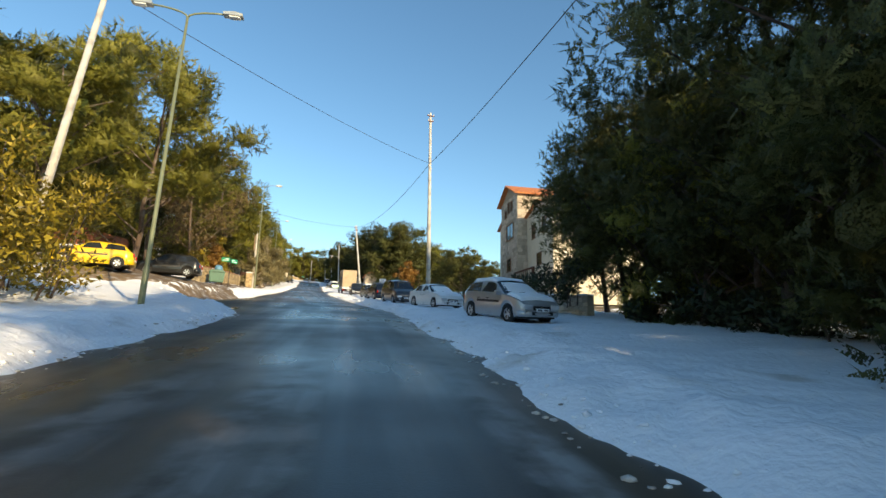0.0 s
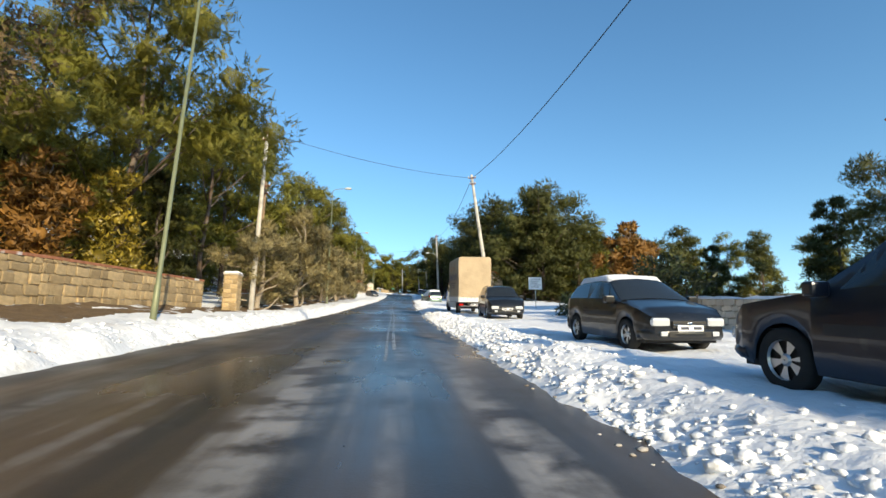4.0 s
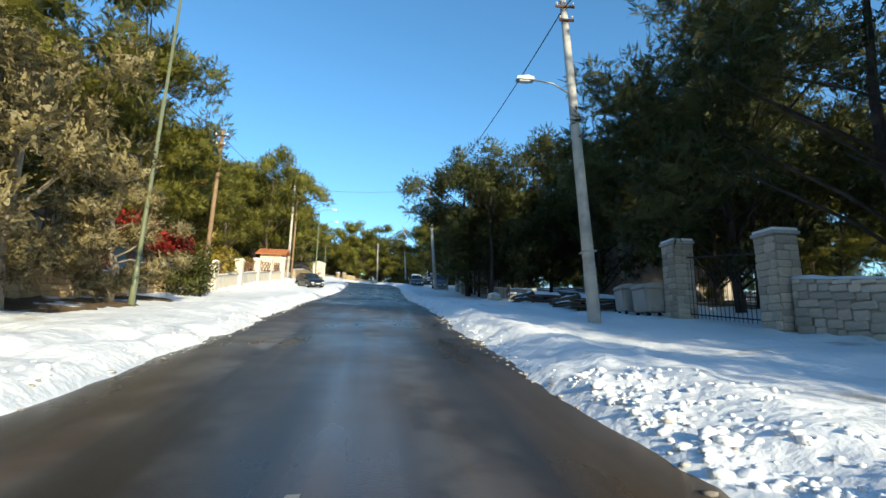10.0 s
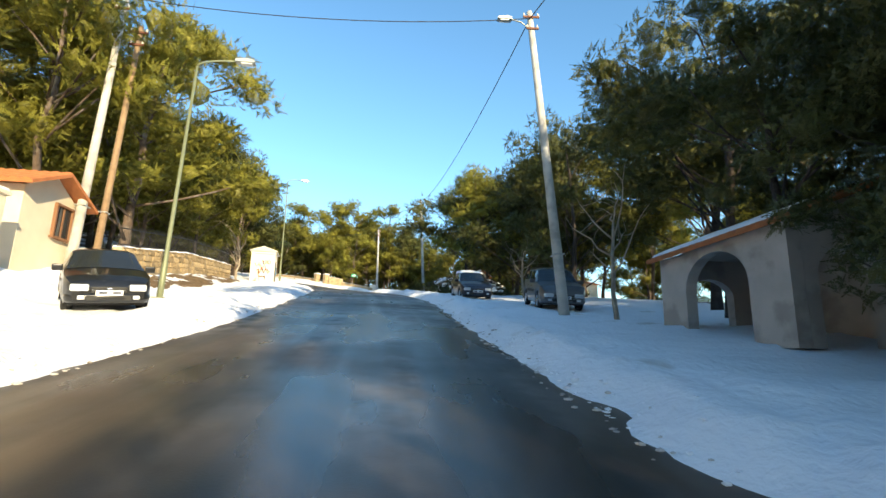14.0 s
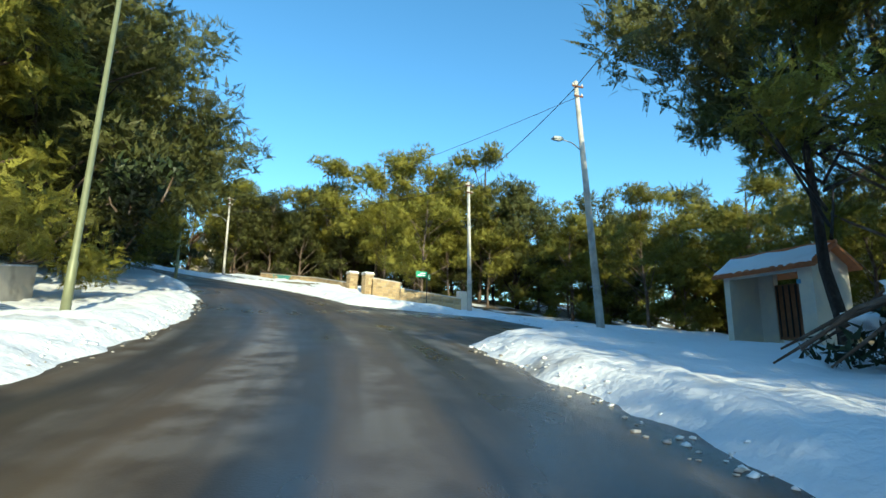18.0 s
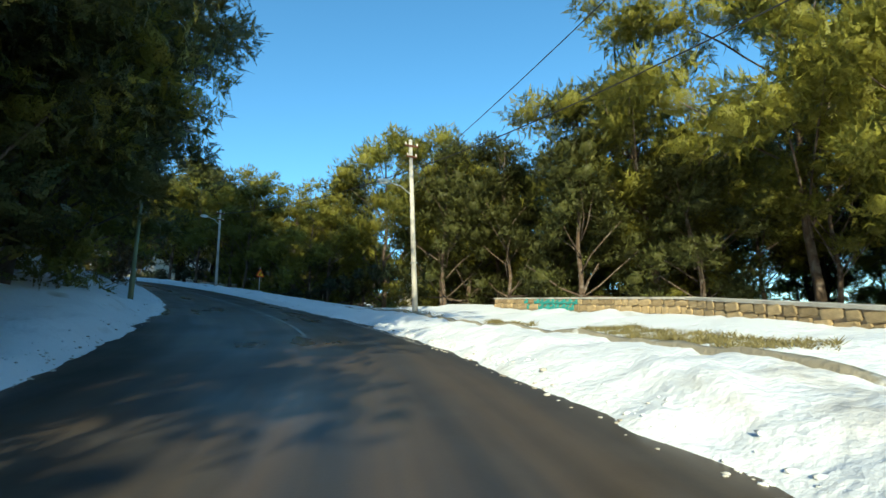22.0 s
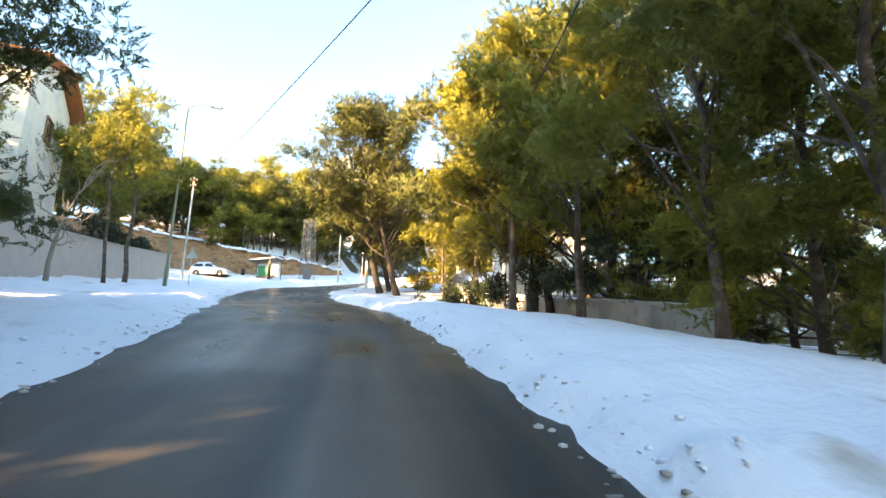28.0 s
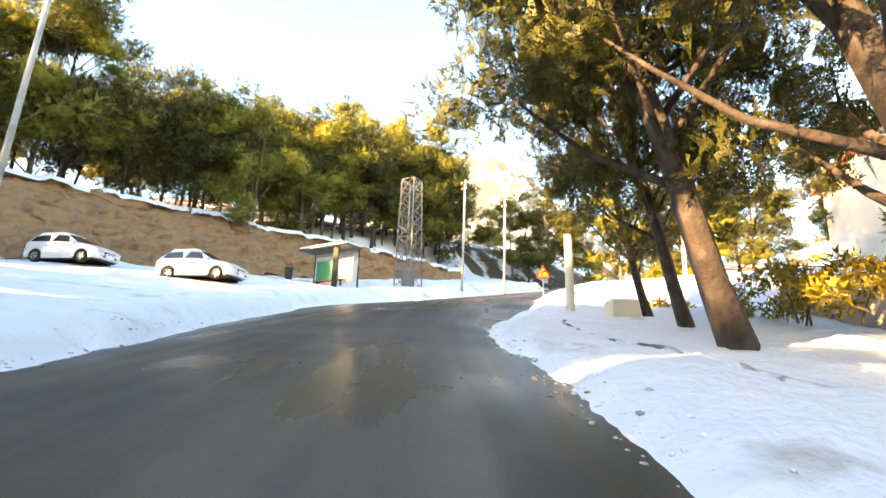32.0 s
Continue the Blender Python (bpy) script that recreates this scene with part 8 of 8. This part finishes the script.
clods("snow_clods", "lumps of ploughed snow along the road's edge", SNOW_CLEAN, 5500, 1, 0.01, 0.035, 0.25, 0.0, 0, 318, 0.55, 0.3, 0.6)
clods("snow_rubble", "broken chunks of ploughed snow heaped beside the road", SNOW_CLEAN, 10000, 5, 0.012, 0.05, 0.6, 0.03, 26, 118, 0.8, 0.34, 0.75)
clods("slush_clods", "small lumps of dirty slush on the asphalt's edge", SLUSH, 3200, 2, 0.01, 0.04, 0.25, -0.25)


# ---- bare roadside trees ----
def bare_tree(s, d, high, seed):
    rng = np.random.default_rng(seed)
    root = thing("bare_tree", "small leafless tree with crooked branches", "tree", stand(s, d), group="bare trees")
    stem = bend((0, 0, -0.4), (0.2, 0.1, high * 0.6), 7, 0.07, rng)
    part_of("trunk", tubes("trunk", [(stem, [0.1, 0.09, 0.08, 0.07, 0.06, 0.05, 0.04])], OLIVE_BARK, 7), root)
    for i in range(9):
        p = stem[3 + i % 4]
        a = rng.uniform(0, 6.28)
        q = p + np.array([math.cos(a) * high * 0.26, math.sin(a) * high * 0.26, high * rng.uniform(0.15, 0.38)])
        limb = bend(p, q, 6, 0.09, rng)
        runs = [(limb, [0.035, 0.03, 0.025, 0.02, 0.014, 0.008])]
        for j in range(3):
            t = limb[2 + j] + rng.normal(size=3) * np.array([0.4, 0.4, 0.3]) + np.array([0, 0, 0.35])
            runs.append((bend(limb[2 + j], t, 4, 0.05, rng), [0.014, 0.011, 0.008, 0.004]))
        part_of("branch", tubes("branch", runs, OLIVE_BARK, 5), root)


bare_tree(166.5, 7.6, 5.5, 1)
bare_tree(181, 9.5, 5.0, 2)
bare_tree(285, -9.6, 5.0, 4)
bare_tree(188, -9.0, 4.5, 5)


def snowed_shrub(s, d, seed, scale=1.0):
    """A low shrub bowed under pads of snow."""
    rng = np.random.default_rng(seed)
    root = thing("snowed_shrub", "low dark shrub bowed under thick pads of snow", "shrub", stand(s, d, rng.uniform(0, 360), 0, scale), group="snowed shrubs")
    cs = [(rng.uniform(-0.7, 0.7), rng.uniform(-0.7, 0.7), rng.uniform(0.15, 0.6)) for _ in range(10)]
    v = leaf_cloud(rng, cs, [(0.4, 0.4, 0.3)] * 10, 90, 0.13)
    part_of("leaves", leaf_mesh("leaves", v, IVY), root)["kind"] = "stuff"
    for i in range(7):
        bm = bmesh.new()
        r = rng.uniform(0.28, 0.5)
        bmesh.ops.create_icosphere(bm, subdivisions=3, radius=1)
        o = Vector((rng.uniform(-0.75, 0.75), rng.uniform(-0.75, 0.75), rng.uniform(0.55, 0.85)))
        for q in bm.verts:
            q.co *= 1 + 0.3 * noise.noise(q.co * 1.8 + o * 5) + 0.16 * noise.noise(q.co * 4.5 + o * 3)
            q.co = Vector((q.co.x * r, q.co.y * r, q.co.z * r * 0.55)) + o
        for fc in bm.faces:
            fc.smooth = True
        part("snow_pad", bm, SNOW_CLEAN, root)


for k_, (s_, d_, w_s) in enumerate(((97, 7.6, 0.9), (95.5, 8.6, 1.0), (94, 9.6, 1.1), (92.5, 8.6, 0.9), (91, 9.6, 1.0), (89.5, 8.8, 0.9), (99, 8.4, 1.0), (88, 10, 1.0))):
    snowed_shrub(s_, d_, 500 + k_, w_s)


def brush_heap(s, d, seed, scale=1.0):
    """A heap of cut pine branches with ragged patches of snow caught in it."""
    rng = np.random.default_rng(seed)
    root = thing("brush_heap", "heap of cut pine branches powdered with snow", "brush heap", stand(s, d, rng.uniform(0, 360), 0, scale), group="brush heaps")
    dome = lambda x, y: max(0.05, 1.15 * (1 - (x * x + y * y) / 2.6))
    cs, rs = [], []
    for _ in range(26):
        x, y = rng.uniform(-1.4, 1.4, 2)
        cs.append((x, y, dome(x, y) * rng.uniform(0.3, 0.95)))
        rs.append((0.38, 0.38, 0.2))
    part_of("needles", leaf_mesh("needles", leaf_cloud(rng, cs, rs, 70, 0.15), IVY), root)["kind"] = "stuff"
    for i in range(18):
        a, r0 = rng.uniform(0, 6.28), rng.uniform(0.1, 1.0)
        x, y = r0 * math.cos(a), r0 * math.sin(a)
        b, ln = a + rng.normal() * 0.7, rng.uniform(0.7, 1.5)
        x2, y2 = x + ln * math.cos(b), y + ln * math.sin(b)
        z, z2 = dome(x, y) + 0.08, dome(x2, y2) + rng.uniform(0.0, 0.35)
        mid = ((x + x2) / 2 + rng.normal() * 0.08, (y + y2) / 2 + rng.normal() * 0.08, (z + z2) / 2 + 0.1)
        part_of("branch", tubes("branch", [([(x, y, z), mid, (x2, y2, z2)], [0.04, 0.028, 0.012])], BARK, 6), root)
    for i in range(24):
        x, y = rng.uniform(-1.25, 1.25, 2)
        r = rng.uniform(0.12, 0.3)
        o = Vector((x, y, dome(x, y) + 0.02))
        bm = bmesh.new()
        bmesh.ops.create_icosphere(bm, subdivisions=2, radius=1)
        for q in bm.verts:
            q.co *= 1 + 0.45 * noise.noise(q.co * 1.6 + o * 5) + 0.25 * noise.noise(q.co * 4.5 + o * 3)
            q.co = Vector((q.co.x * r * 1.3, q.co.y * r * 0.8, q.co.z * r * 0.4 - q.co.x * r * 0.25)) + o
        for fc in bm.faces:
            fc.smooth = True
        part("snow_patch", bm, SNOW_CLEAN, root)


for k_, (s_, d_, w_s) in enumerate(((191.5, 8.4, 1.3), (194.8, 8.8, 1.35), (188.3, 9.4, 1.1), (186, 8.6, 0.8))):
    brush_heap(s_, d_, 540 + k_, w_s)


def cut_branch(s, d, turn, ln, seed):
    rng = np.random.default_rng(seed)
    root = thing("fallen_branch", "broken pine branch lying in the snow", "branch", stand(s, d, turn, 0.12), group="fallen branches")
    stem = bend((0, 0, 0.1), (0, ln, 0.35), 7, 0.06, rng)
    part_of("stick", tubes("stick", [(stem, [0.06, 0.05, 0.045, 0.04, 0.03, 0.02, 0.01])], BARK, 7), root)
    v = leaf_cloud(rng, [stem[k] + rng.normal(size=3) * 0.15 for k in (2, 3, 4, 4, 5, 6)], [(0.4, 0.4, 0.25)] * 6, 70, 0.22)
    part_of("needles", leaf_mesh("needles", v, NEEDLES_DARK), root)["kind"] = "stuff"


for k_, (s_, d_, u_) in enumerate(((187.5, 7.2, 60), (189.5, 7.4, -30), (192, 7.0, 100))):
    cut_branch(s_, d_, u_, 2.4, 700 + k_)


# ---- dry grass laid bare behind the pale kerb ----
def grass_patch(name, label, s0, s1, d0, d1, count, seed):
    rng = np.random.default_rng(seed)
    vs, fs = [], []
    for i in range(count):
        u, w = rng.uniform(-1, 1), rng.uniform(-1, 1)
        if u * u + w * w > 1 - 0.35 * math.sin(5 * u + seed) ** 2:
            continue
        s, d = (s0 + s1) / 2 + u * (s1 - s0) / 2, (d0 + d1) / 2 + w * (d1 - d0) / 2
        x, y = spot(s, d)
        z = float(np.interp(s, AS, AZ)) + float(verge_lift(np.array([s]), np.array([d]))[0])
        a, r, h = rng.uniform(0, 6.28), rng.uniform(0.006, 0.018), rng.uniform(0.02, 0.09)
        lean = rng.normal(size=2) * 0.09
        c, q = math.cos(a) * r, math.sin(a) * r
        k = len(vs)
        vs += [(x - c, y - q, z - 0.03), (x + c, y + q, z - 0.03), (x + lean[0], y + lean[1], z + h)]
        fs.append((k, k + 1, k + 2))
    m_ = mat("dry_grass_blades", (0.2, 0.17, 0.07), 0.8, var=0.2, scale=5, island=0.4)
    tagged(new(name, mesh_of(name, vs, fs, m_)), label, "grass", kind="stuff")


grass_patch("dry_grass", "dry trodden grass laid bare beside the kerb", 226.6, 232.6, 4.75, 6.3, 14000, 3)
grass_patch("dry_grass", "dry trodden grass laid bare beside the kerb", 233.4, 236.6, 4.5, 5.1, 3000, 4)
grass_patch("dry_grass", "dry trodden grass laid bare beside the kerb", 239, 247, 4.3, 5.0, 1800, 5)
